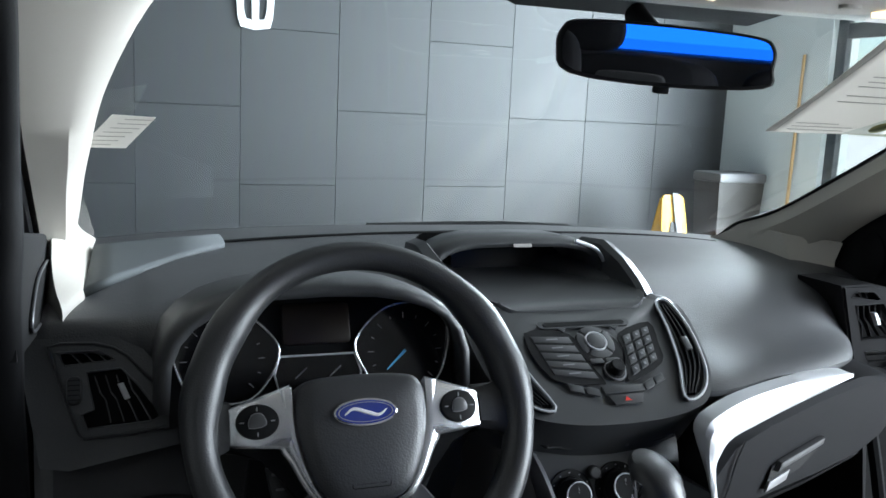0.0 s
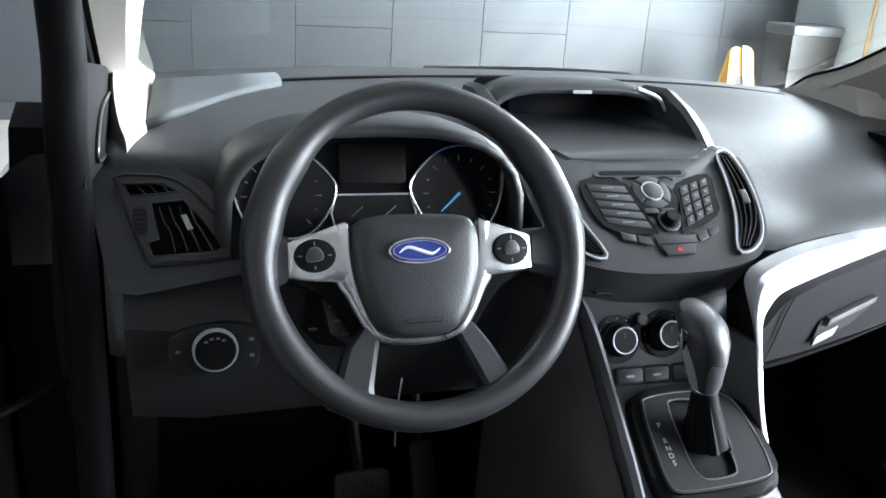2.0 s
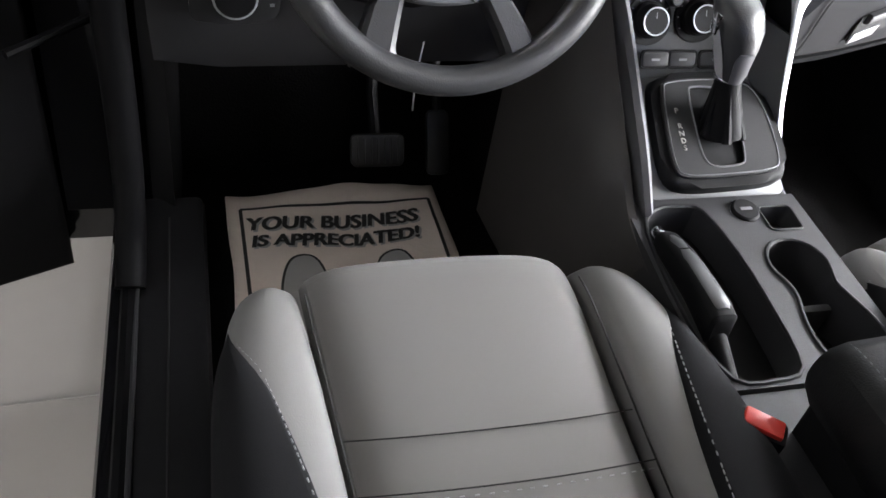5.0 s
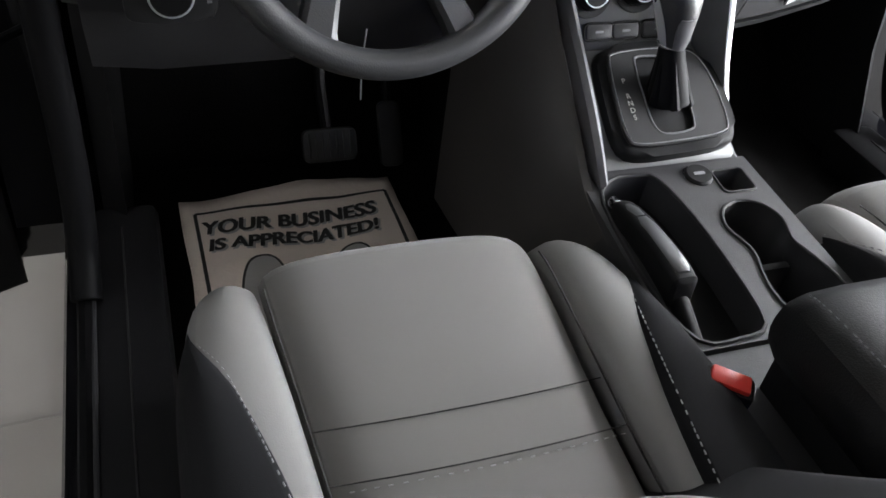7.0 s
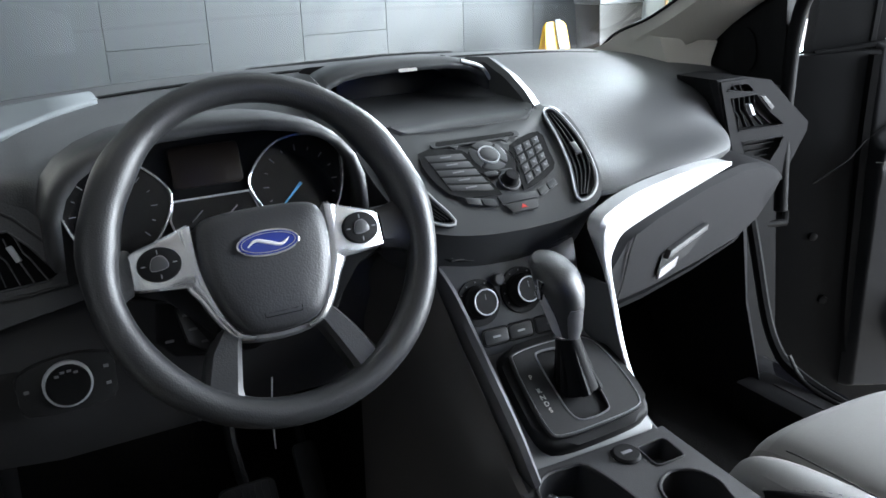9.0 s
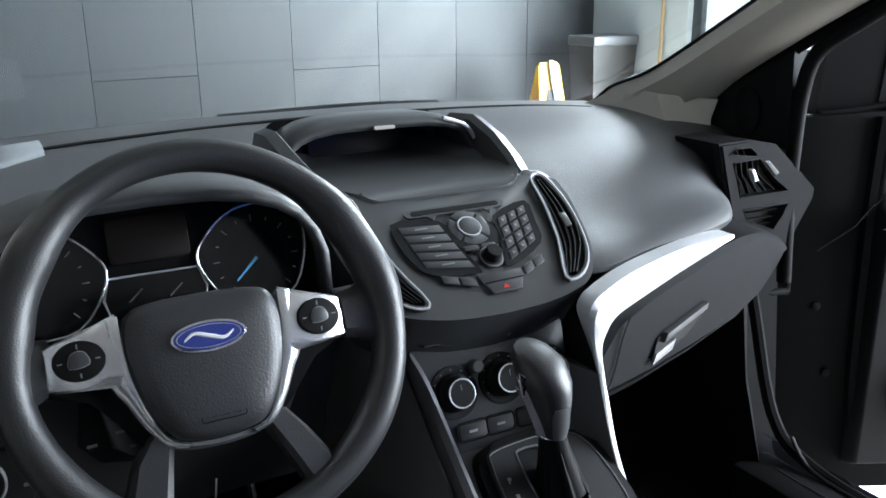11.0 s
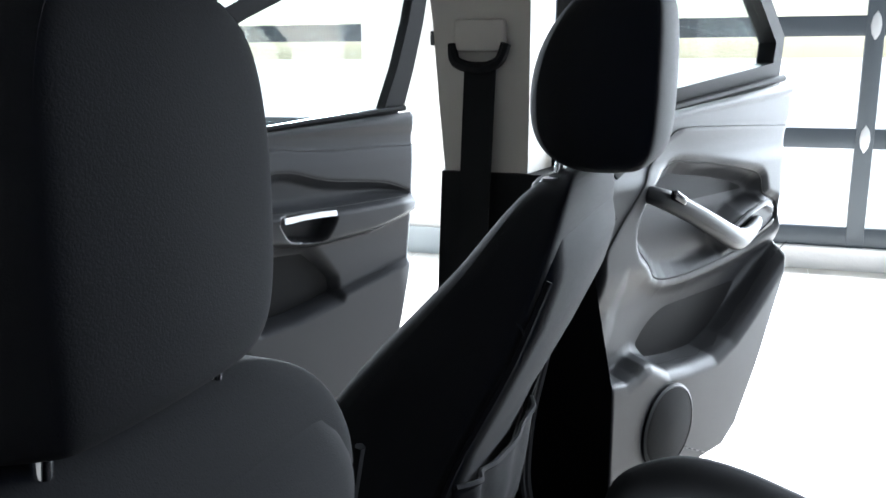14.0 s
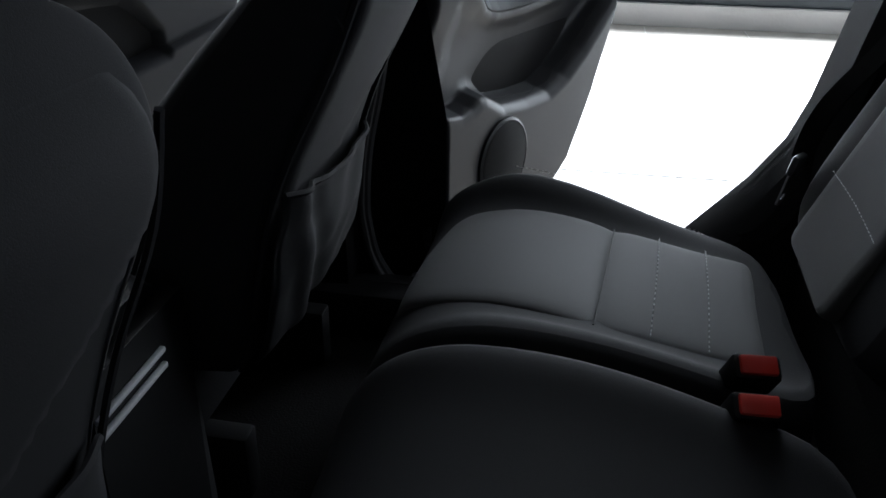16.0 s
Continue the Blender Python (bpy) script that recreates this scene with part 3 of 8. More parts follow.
# wooden pole leaning at the pale wall, wall switch plates
pole = room_part("wooden_pole", rod((-0.06, -0.95, 0.0), (-0.03, -0.95, 1.95), 0.016, 0.014, 10), WOOD)
tagged(pole, "plain wooden pole leaning on the pale wall", "pole")
sw = thing("wall_switch", ROOM @ Vector((-0.29, -5.2, 1.45)), "grey and black switch box on the white pillar", "switch")
room_part("plate", span(-0.3, -0.28, -5.24, -5.15, 1.62, 1.78, bevel=0.006), LID, sw)
room_part("button", span(-0.305, -0.3, -5.215, -5.175, 1.70, 1.75, bevel=0.004), BADGE_BLUE, sw)
ctl = room_part("control_box", span(-0.32, -0.28, -5.32, -5.06, 1.38, 1.47, bevel=0.008), BLACK)
tagged(ctl, "small black control box on the white pillar", "control box")

# ceiling lights
for u in (-7.4, -2.6):
    for v in (-2.2, -6.2, -10.2):
        cl = thing("ceiling_light", ROOM @ Vector((u, v, ROOM_H)), "long white ceiling light fitting", "ceiling light", "ceiling lights")
        room_part("housing", span(u - 0.66, u + 0.66, v - 0.09, v + 0.09, ROOM_H - 0.06, ROOM_H - 0.002, bevel=0.008), EMBLEM, cl)
        room_part("diffuser", span(u - 0.62, u + 0.62, v - 0.07, v + 0.07, ROOM_H - 0.068, ROOM_H - 0.0605), LAMP_COOL if u < -5 and v > -7 else LAMP_DIM, cl)

# ---- the car: shell ----
car = thing("parked_car", (0, 0, 0), "black compact car with open doors and light roof lining", "car")


# floor pan and carpet
part("floor_carpet", span(-0.74, 0.74, -1.62, 0.62, 0.30, 0.36, bevel=0.01), CARPET, car, "black carpet on the car floor")
part("cargo_floor", span(-0.72, 0.72, -2.2, -1.58, 0.36, 0.62, bevel=0.01), CARPET, car)
part("underbody", span(-0.80, 0.80, -2.4, 1.6, 0.20, 0.295), PAINT, car)
part("front_bulkhead", loft([[(-0.74, 0.40, 0.34), (0.74, 0.40, 0.34), (0.74, 0.62, 0.60), (-0.74, 0.62, 0.60)], [(-0.74, 0.44, 0.32), (0.74, 0.44, 0.32), (0.74, 0.66, 0.58), (-0.74, 0.66, 0.58)]]), CARPET, car)
part("firewall", span(-0.76, 0.76, 0.64, 0.70, 0.30, 1.06), CARPET, car)
# tunnel under the console
part("tunnel", loft([[(-0.15, y, 0.34), (-0.11, y, 0.58), (0.11, y, 0.58), (0.15, y, 0.34)] for y in (-0.75, 0.55)]), CARPET, car)

# bonnet, wings: a low black nose in front of the windscreen
hood_rings = []
for y, z, w in ((0.86, 1.03, 0.76), (1.15, 1.00, 0.78), (1.5, 0.94, 0.76), (1.72, 0.84, 0.70), (1.80, 0.65, 0.66), (1.80, 0.30, 0.66)):
    hood_rings.append([(-w, y, z - 0.10), (-w * 0.8, y, z - 0.02), (0, y, z), (w * 0.8, y, z - 0.02), (w, y, z - 0.10), (w, y, 0.28), (-w, y, 0.28)])
part("bonnet", loft(hood_rings), PAINT, car)

# front wings
for s in (-1, 1):
    wing = [[(s * 0.775, y, 0.24), (s * 0.775, y, z), (s * 0.84, y, z - 0.01), (s * 0.90, y, z - 0.06), (s * w, y, 0.72), (s * (w - 0.01), y, 0.24)] for y, z, w in ((0.61 if s > 0 else 0.37, 1.04, 0.915 if s > 0 else 0.955), (0.9, 1.02, 0.93 if s > 0 else 0.955), (1.25, 0.97, 0.925), (1.6, 0.88, 0.88), (1.75, 0.78, 0.82))]
    part("front_wing", loft(wing), PAINT, car, "black front wing")

# roof lining and roof skin
LINER_Z = 1.600
rl = []
for y, dz in ((0.06, -0.100), (-0.04, -0.070), (-0.15, -0.044), (-0.5, 0.0), (-1.0, 0.0), (-1.5, -0.03), (-1.9, -0.08), (-2.1, -0.12)):
    half = 0.60 if y > -0.1 else 0.62
    row = []
    for i in range(13):
        s = -1 + i / 6
        row.append((s * half, y - (0.11 * s * s if y > -0.1 else 0.0), LINER_Z + dz - 0.015 * abs(s) ** 4))
    rl.append(row)
liner = part("roof_lining", loft(rl, closed=False), LINER, car, "light cloth roof lining")
thicken(liner, 0.02, 1)
skin = part("roof_skin", loft([[(x, y, z + 0.06) for x, y, z in r] for r in rl], closed=False), PAINT, car)
thicken(skin, 0.01, 1)

# windscreen edge lines; the glass hangs between them
WS_EDGE = spline([(0.70, 0.86, 1.07), (0.70, 0.70, 1.12), (0.685, 0.40, 1.25), (0.665, 0.12, 1.415), (0.645, 0.02, 1.468), (0.615, -0.075, 1.505)], 6)
# A-pillar trims
PILLAR_LOW = {1: [(0.690, 0.76, 1.06), (0.680, 0.657, 1.127), (0.668, 0.519, 1.174), (0.660, 0.331, 1.271)], -1: [(0.722, 0.75, 1.075), (0.716, 0.66, 1.127), (0.704, 0.519, 1.190), (0.688, 0.34, 1.275)]}


def a_pillar(side):
    low = PILLAR_LOW[side]
    high = [(0.655, 0.167, 1.362), (0.640, 0.051, 1.443), (0.610, -0.028, 1.500), (0.59, -0.14, 1.530), (0.58, -0.30, 1.545)] if side > 0 else [(0.663, 0.167, 1.362), (0.617, 0.051, 1.443), (0.567, -0.028, 1.500), (0.556, -0.14, 1.540), (0.55, -0.30, 1.56)]
    inner = spline(low + high, 4)
    outer = spline([(0.735, 0.50, 1.03), (0.735, 0.452, 1.084), (0.735, 0.368, 1.159), (0.732, 0.231, 1.240), (0.728, 0.107, 1.306), (0.720, -0.019, 1.368), (0.708, -0.145, 1.434), (0.700, -0.312, 1.491), (0.690, -0.457, 1.520)], 4)
    rings = []
    for a, b in zip(inner, outer):
        a, b = Vector(a), Vector(b)
        mid = (a + b) / 2 + Vector((-0.035 if side > 0 else -0.035 * min(1, (b.x - a.x) / 0.05), -0.02, -0.004))
        q1 = a.lerp(mid, 0.5) + Vector((-0.014, -0.01, 0))
        q2 = b.lerp(mid, 0.5) + Vector((-0.014, -0.012, -0.002))
        back = (a + b) / 2 + Vector((0.05, 0.03, 0.02))
        rings.append([Vector((side * p.x, p.y, p.z)) for p in (a, q1, mid, q2, b, back)])
    ob = part("pillar_trim", loft(rings), PILLAR, car, "light grey windscreen pillar trim")
    out = [Vector((side * (p[0] + 0.018), p[1] + 0.0, p[2] - 0.004)) for p in outer]
    part("door_seal", tube(out, 0.011, 8), RUBBER, car)
    # painted outer pillar
    rr = []
    for a, b in zip(inner, outer):
        a, b = Vector(a), Vector(b)
        rr.append([Vector((side * p.x, p.y, p.z)) for p in (a + Vector((0.055, 0.03, 0.004)), b + Vector((0.03, 0.01, 0.0)), b + Vector((0.06, 0.06, 0.01)), a + Vector((0.085, 0.06, 0.01)))])
    part("pillar_skin", loft(rr), PAINT, car)


for s in (-1, 1):
    a_pillar(s)
    # cantrail over the doors, in roof cloth
    rings = []
    for y, z in ((-0.25, 1.530), (-0.45, 1.552), (-0.7, 1.556), (-1.1, 1.550), (-1.6, 1.51), (-1.95, 1.44)):
        rings.append([(s * 0.585, y, z + 0.040), (s * 0.650, y, z + 0.010), (s * 0.675, y, z - 0.045), (s * 0.70, y, z - 0.03), (s * 0.70, y, z + 0.04)])
    part("cantrail_trim", loft(rings), LINER, car)
    part("cantrail_seal", tube([(s * 0.70, -0.45, 1.512), (s * 0.70, -0.9, 1.516), (s * 0.70, -1.4, 1.490), (s * 0.70, -1.8, 1.42)], 0.011, 8), RUBBER, car)
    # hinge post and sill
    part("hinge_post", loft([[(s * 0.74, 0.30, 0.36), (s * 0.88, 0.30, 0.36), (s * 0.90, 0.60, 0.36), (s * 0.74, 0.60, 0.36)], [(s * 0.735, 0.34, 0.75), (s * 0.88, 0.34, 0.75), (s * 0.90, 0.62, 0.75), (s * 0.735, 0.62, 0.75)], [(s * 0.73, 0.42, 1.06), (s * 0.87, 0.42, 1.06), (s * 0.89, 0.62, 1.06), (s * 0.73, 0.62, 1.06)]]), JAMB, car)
    if s < 0:
        strap = part("door_check", tube([(-0.765, 0.325, 0.72), (-0.80, 0.29, 0.715), (-0.90, 0.20, 0.705)], 0.007, 8), RUBBER, car, "black door check strap")
        part("check_bracket", box((0.05, 0.02, 0.035), Matrix.Translation((-0.775, 0.325, 0.722)), bevel=0.005), BLACK, strap)
        part("post_face", loft([[(-0.757, y - 0.012, z), (-0.800 - w, y - 0.010, z), (-0.800 - w, y, z), (-0.757, y, z)] for z, y, w in ((0.47, 0.29, -0.012), (0.52, 0.30, -0.004), (0.62, 0.315, 0.002), (0.72, 0.333, 0.016), (0.80, 0.35, 0.022), (0.90, 0.37, 0.018), (1.0, 0.40, 0.018))]), HARD_BLACK, car, "dull black hinge post face")
    part("kick_panel", loft([[(s * 0.70, 0.16, 0.36), (s * 0.735, 0.20, 0.36), (s * 0.735, 0.55, 0.36), (s * 0.69, 0.55, 0.36)], [(s * 0.70, 0.24, 0.60), (s * 0.735, 0.27, 0.60), (s * 0.735, 0.55, 0.60), (s * 0.69, 0.55, 0.60)], [(s * 0.70, 0.28, 0.86), (s * 0.735, 0.30, 0.86), (s * 0.735, 0.55, 0.86), (s * 0.69, 0.55, 0.86)]]), HARD_BLACK if s > 0 else BLACK, car, "black kick panel")
    part("sill", span(s * 0.73, s * (0.84 if s > 0 else 0.797), -1.45, 0.62, 0.22, 0.425, bevel=0.02), PAINT if s > 0 else GLOSS, car)
    if s > 0:
        part("outer_sill", loft([[(s * 0.82, y, 0.20), (s * 0.82, y, 0.375 + k), (s * 0.85, y, 0.375 + k), (s * (0.875 + w), y, 0.34 + k), (s * (0.89 + w), y, 0.20)] for y, k, w in ((-1.40, 0.0, 0.0), (0.05, 0.0, 0.0), (0.22, 0.01, 0.02), (0.34, 0.05, 0.03), (0.42, 0.12, 0.03))]), RUBBER, car, "black outer sill step")
    part("sill_trim", span(s * 0.655, s * 0.755, -1.40, 0.22, 0.36, 0.445, bevel=0.014), HARD_BLACK, car, "black sill trim")
    part("trim_groove", tube([(s * 0.709, -1.35, 0.4455), (s * 0.709, 0.16, 0.4455)], 0.0016, 6), THREAD_DARK, car)
    part("trim_ridge", tube(spline([(s * 0.752, -0.60, 0.446), (s * 0.752, -0.1, 0.446), (s * 0.752, 0.10, 0.452), (s * 0.750, 0.16, 0.50)], 5), 0.004, 8), DASH_HARD, car)
    seal = spline([(s * 0.762, 0.40, 1.02), (s * 0.762, 0.30, 0.75), (s * 0.762, 0.22, 0.52), (s * 0.762, 0.12, 0.455), (s * 0.762, -0.1, 0.44), (s * 0.762, -0.55, 0.44), (s * 0.762, -0.64, 0.47), (s * 0.755, -0.67, 0.7)], 6)
    part("door_seal", tube(seal, 0.012, 8), RUBBER, car)
    # B-pillar: dark below, light above
    inb = 0.0 if s > 0 else 0.072
    lowb = [[(s * (0.675 + inb), -0.64, 0.42), (s * (0.69 + inb * 0.8), -0.80, 0.42), (s * 0.80, -0.81, 0.42), (s * 0.80, -0.62, 0.42)], [(s * (0.68 + inb), -0.67, 0.75), (s * (0.69 + inb * 0.8), -0.795, 0.75), (s * 0.80, -0.80, 0.75), (s * 0.80, -0.66, 0.75)], [(s * (0.670 + inb), -0.69, 1.147), (s * (0.672 + inb), -0.86, 1.147), (s * 0.79, -0.88, 1.147), (s * 0.79, -0.68, 1.147)]]
    part("pillar_lower_trim", loft(lowb), BLACK, car, "black lower pillar trim")
    plan = [(0.675, -0.694), (0.675, -0.836), (0.775, -0.85), (0.775, -0.68)] if s > 0 else [(0.745, -0.70), (0.745, -0.80), (0.80, -0.82), (0.80, -0.69)]
    upb = [[(s * (x - k), y + (0.02 if y > -0.75 else -0.01) * t, z) for x, y in plan] for k, t, z in ((0, 0, 1.148), (0.008, 0.3, 1.25), (0.018, 0.6, 1.38), (0.032, 1.0, 1.48), (0.055, 2.2, 1.54))]
    part("pillar_upper_trim", loft(upb), PILLAR, car, "light grey upper pillar trim")
    # rear quarter: wheel arch inner wall and C-pillar
    cq = []
    for z, y, xi in ((0.40, -1.27, 0.67), (0.50, -1.345, 0.67), (0.58, -1.418, 0.67), (0.685, -1.508, 0.67), (0.76, -1.558, 0.672), (0.83, -1.583, 0.672), (0.90, -1.598, 0.67), (1.01, -1.622, 0.67), (1.16, -1.69, 0.665), (1.30, -1.79, 0.65), (1.45, -1.93, 0.62)):
        cq.append([(s * xi, y - 0.03, z), (s * (xi + 0.025), y, z), (s * (xi + 0.12), y + 0.01, z), (s * (xi + 0.13), -2.2, z), (s * xi, -2.2, z)])
    part("quarter_trim", loft(cq), HARD_BLACK, car, "black rear quarter trim")
    rseal = spline([(s * 0.765, -0.883, 1.10), (s * 0.765, -0.853, 0.85), (s * 0.765, -0.824, 0.70), (s * 0.765, -0.815, 0.60), (s * 0.765, -0.818, 0.54), (s * 0.765, -0.837, 0.462), (s * 0.765, -0.881, 0.404), (s * 0.765, -0.938, 0.388), (s * 0.765, -1.068, 0.385), (s * 0.765, -1.258, 0.44), (s * 0.765, -1.368, 0.515), (s * 0.765, -1.498, 0.665), (s * 0.765, -1.583, 0.80), (s * 0.765, -1.608, 0.90), (s * 0.75, -1.68, 1.18)], 6)
    part("door_seal", tube([(x - s * 0.022, y, z + 0.004) for x, y, z in rseal], 0.007, 8), DASH_HARD, car)
    for dy, dz in ((-0.93, 0.44), (-0.99, 0.43)):
        part("sill_fold", tube(spline([(s * 0.80, dy, dz + 0.09), (s * 0.80, dy - 0.01, dz + 0.03), (s * 0.80, dy - 0.05, dz), (s * 0.80, dy - 0.12, dz - 0.01)], 5), 0.012, 8), PAINT, car)
    part("sill_bolt", lathe([(0.009, 0), (0.009, 0.004), (0.0, 0.006)], Matrix.Translation((s * 0.78, -0.911, 0.4255)), 12), GALV, car)
    part("door_seal", tube(rseal, 0.012, 8), DASH_HARD, car)

    # black painted centre pillar outside the trim, foot of the front pillar, mirror sail
    part("pillar_skin", loft([[(s * 0.795, -0.70, z), (s * 0.87, -0.72, z), (s * 0.885, -0.90, z), (s * 0.795, -0.965 + (0.08 if z > 1 else 0), z)] for z in (0.24, 0.75, 1.18)]), RUBBER, car)
    foot = [[(0.672, 0.62, 1.135), (0.655, 0.49, 1.13), (0.725, 0.395, 1.125), (0.745, 0.56, 1.13)], [(0.670, 0.70, 1.100), (0.652, 0.47, 1.095), (0.725, 0.41, 1.085), (0.745, 0.6, 1.09)], [(0.668, 0.78, 1.072), (0.645, 0.44, 1.070), (0.722, 0.405, 1.045), (0.745, 0.62, 1.05)]]
    if s < 0:
        foot = [[(0.706, 0.70, 1.140), (0.705, 0.46, 1.165), (0.722, 0.40, 1.150), (0.738, 0.42, 1.13), (0.742, 0.70, 1.13)], [(0.700, 0.73, 1.118), (0.700, 0.40, 1.128), (0.718, 0.33, 1.120), (0.738, 0.40, 1.105), (0.745, 0.73, 1.10)], [(0.690, 0.77, 1.100), (0.690, 0.34, 1.103), (0.710, 0.27, 1.098), (0.735, 0.36, 1.085), (0.745, 0.77, 1.08)], [(0.676, 0.80, 1.084), (0.678, 0.31, 1.086), (0.700, 0.224, 1.082), (0.732, 0.33, 1.07), (0.745, 0.8, 1.06)], [(0.675, 0.80, 1.060), (0.678, 0.31, 1.060), (0.700, 0.22, 1.060), (0.732, 0.33, 1.05), (0.745, 0.8, 1.05)]]
        foot = [spline([q[i] for q in foot], 4) for i in range(5)]
        foot = [[c[k] for c in foot] for k in range(len(foot[0]))]
    part("pillar_foot", loft([[(s * x, y, z) for x, y, z in r] for r in foot]), PILLAR, car)
    sail = [(0.737, 0.40, 1.140), (0.740, 0.24, 1.225), (0.742, 0.235, 1.05), (0.737, 0.48, 1.05)] if s > 0 else [(0.728, 0.42, 1.140), (0.728, 0.39, 1.152), (0.728, 0.33, 1.164), (0.728, 0.05, 1.207), (0.728, 0.0, 1.19), (0.728, -0.010, 1.15), (0.728, -0.008, 1.085), (0.728, 0.217, 1.055), (0.728, 0.50, 1.01), (0.728, 0.45, 1.07)]
    part("sail_panel", loft([[(s * x, y, z) for x, y, z in sail], [(s * (x + 0.03), y, z) for x, y, z in sail]]), BLACK, car, "black triangular sail panel")
    if s > 0:
        part("tweeter", lathe([(0.030, 0), (0.030, 0.003), (0.024, 0.006), (0, 0.007)], frame_m((0.737, 0.33, 1.11), (0, -s, 0.1), (0, 0.1, 1)) @ Matrix.Diagonal((1, 1.5, 1, 1)), 24), MESH_GREY, car, "oval tweeter grille")
    else:
        oval = spline([(0.37, 1.119), (0.30, 1.126), (0.211, 1.126), (0.15, 1.112), (0.113, 1.090), (0.16, 1.074), (0.28, 1.062), (0.40, 1.055), (0.42, 1.08)], 4, loop=True)
        TW_M = frame_m((-0.728, 0, 0), (0, 1, 0), (0, 0, 1))
        part("tweeter", prism([(y, z) for y, z in oval], 0.004, TW_M, base=-0.001, bevel=0.0015), MESH_GREY, car, "oval tweeter grille")
        part("tweeter_rim", tube([TW_M @ Vector((y, z, 0.003)) for y, z in oval], 0.0022, 6, loop=True), STACK, car)
        # broad rubber flange between the trim and the door opening
        part("seal_flange", tube(spline([(-0.712, -0.30, 1.478), (-0.724, -0.15, 1.415), (-0.734, -0.06, 1.335), (-0.738, -0.025, 1.274), (-0.738, -0.015, 1.211), (-0.742, -0.012, 1.15), (-0.744, 0.01, 1.09), (-0.748, 0.04, 1.03), (-0.748, 0.06, 0.95), (-0.748, 0.07, 0.80), (-0.750, 0.07, 0.62), (-0.756, 0.05, 0.50), (-0.760, 0.0, 0.45)], 5), 0.021, 12), RUBBER, car, "broad black rubber door seal")
        part("seal_flange", tube(spline([(0.716, -0.30, 1.478), (0.728, -0.15, 1.415), (0.740, 0.0, 1.345), (0.748, 0.11, 1.285), (0.752, 0.20, 1.225), (0.752, 0.225, 1.15), (0.752, 0.23, 1.05), (0.752, 0.23, 0.95), (0.752, 0.22, 0.80)], 5), 0.014, 12), RUBBER, car, "broad black rubber door seal")
    # rubber line between pillar and glass
    part("glass_seal", tube([(s * x, y + 0.012, z - 0.002) for x, y, z in spline(PILLAR_LOW[s] + ([(0.655, 0.167, 1.366), (0.640, 0.051, 1.447), (0.615, -0.04, 1.500)] if s > 0 else [(0.663, 0.167, 1.366), (0.617, 0.051, 1.447), (0.570, -0.04, 1.505)]), 5)], 0.0035, 6), RUBBER, car)

# windscreen
ws = []
for x, y, z in WS_EDGE:
    row = []
    for i in range(17):
        q = -1 + i / 8
        bow = (1 - q * q)
        row.append((q * x, y + 0.10 * bow * (1.0 if z < 1.46 else 1.0 - (z - 1.46) * 6), z + 0.012 * bow))
    ws.append(row)
wsp = part("windscreen", loft(ws, closed=False), GLASS, car, "clear raked windscreen")
wsp.visible_shadow = False
# rear window with its blue film, tailgate below
rear = part("rear_window", loft([[(-0.46, -2.15, 1.20), (0.46, -2.15, 1.20)], [(-0.43, -2.07, 1.42), (0.43, -2.07, 1.42)]], closed=False), BLUE_FILM, car, "rear window under a blue film")
part("tailgate", span(-0.70, 0.70, -2.24, -2.12, 0.3, 1.20, bevel=0.02), DASH_HARD, car)
part("tailgate_top", span(-0.66, 0.66, -2.12, -2.05, 1.42, 1.56, bevel=0.01), DASH_HARD, car)
for s in (-1, 1):
    part("tailgate_side", loft([[(s * 0.45, -2.14, 1.19), (s * 0.74, -2.14, 1.19), (s * 0.74, -2.20, 1.19), (s * 0.45, -2.20, 1.19)], [(s * 0.42, -2.05, 1.45), (s * 0.66, -2.05, 1.45), (s * 0.66, -2.10, 1.45), (s * 0.42, -2.10, 1.45)]]), DASH_HARD, car)

# wheels under the wings
for s in (-1, 1):
    for y in (1.18, -1.86):
        WH = frame_m((s * 0.735, y, 0.335), (0, s, 0), (0, 0, 1))
        wh = part("wheel", lathe([(0.0, 0.02), (0.20, 0.02), (0.215, 0.16), (0.20, 0.165), (0.19, 0.12), (0.05, 0.10), (0.0, 0.10)], WH, 32), SILVER_SOFT, car)
        part("tyre", lathe([(0.215, 0.0), (0.30, 0.0), (0.332, 0.02), (0.335, 0.05), (0.335, 0.12), (0.332, 0.15), (0.30, 0.17), (0.215, 0.165)], WH, 40), RUBBER, wh, "black road tyre")

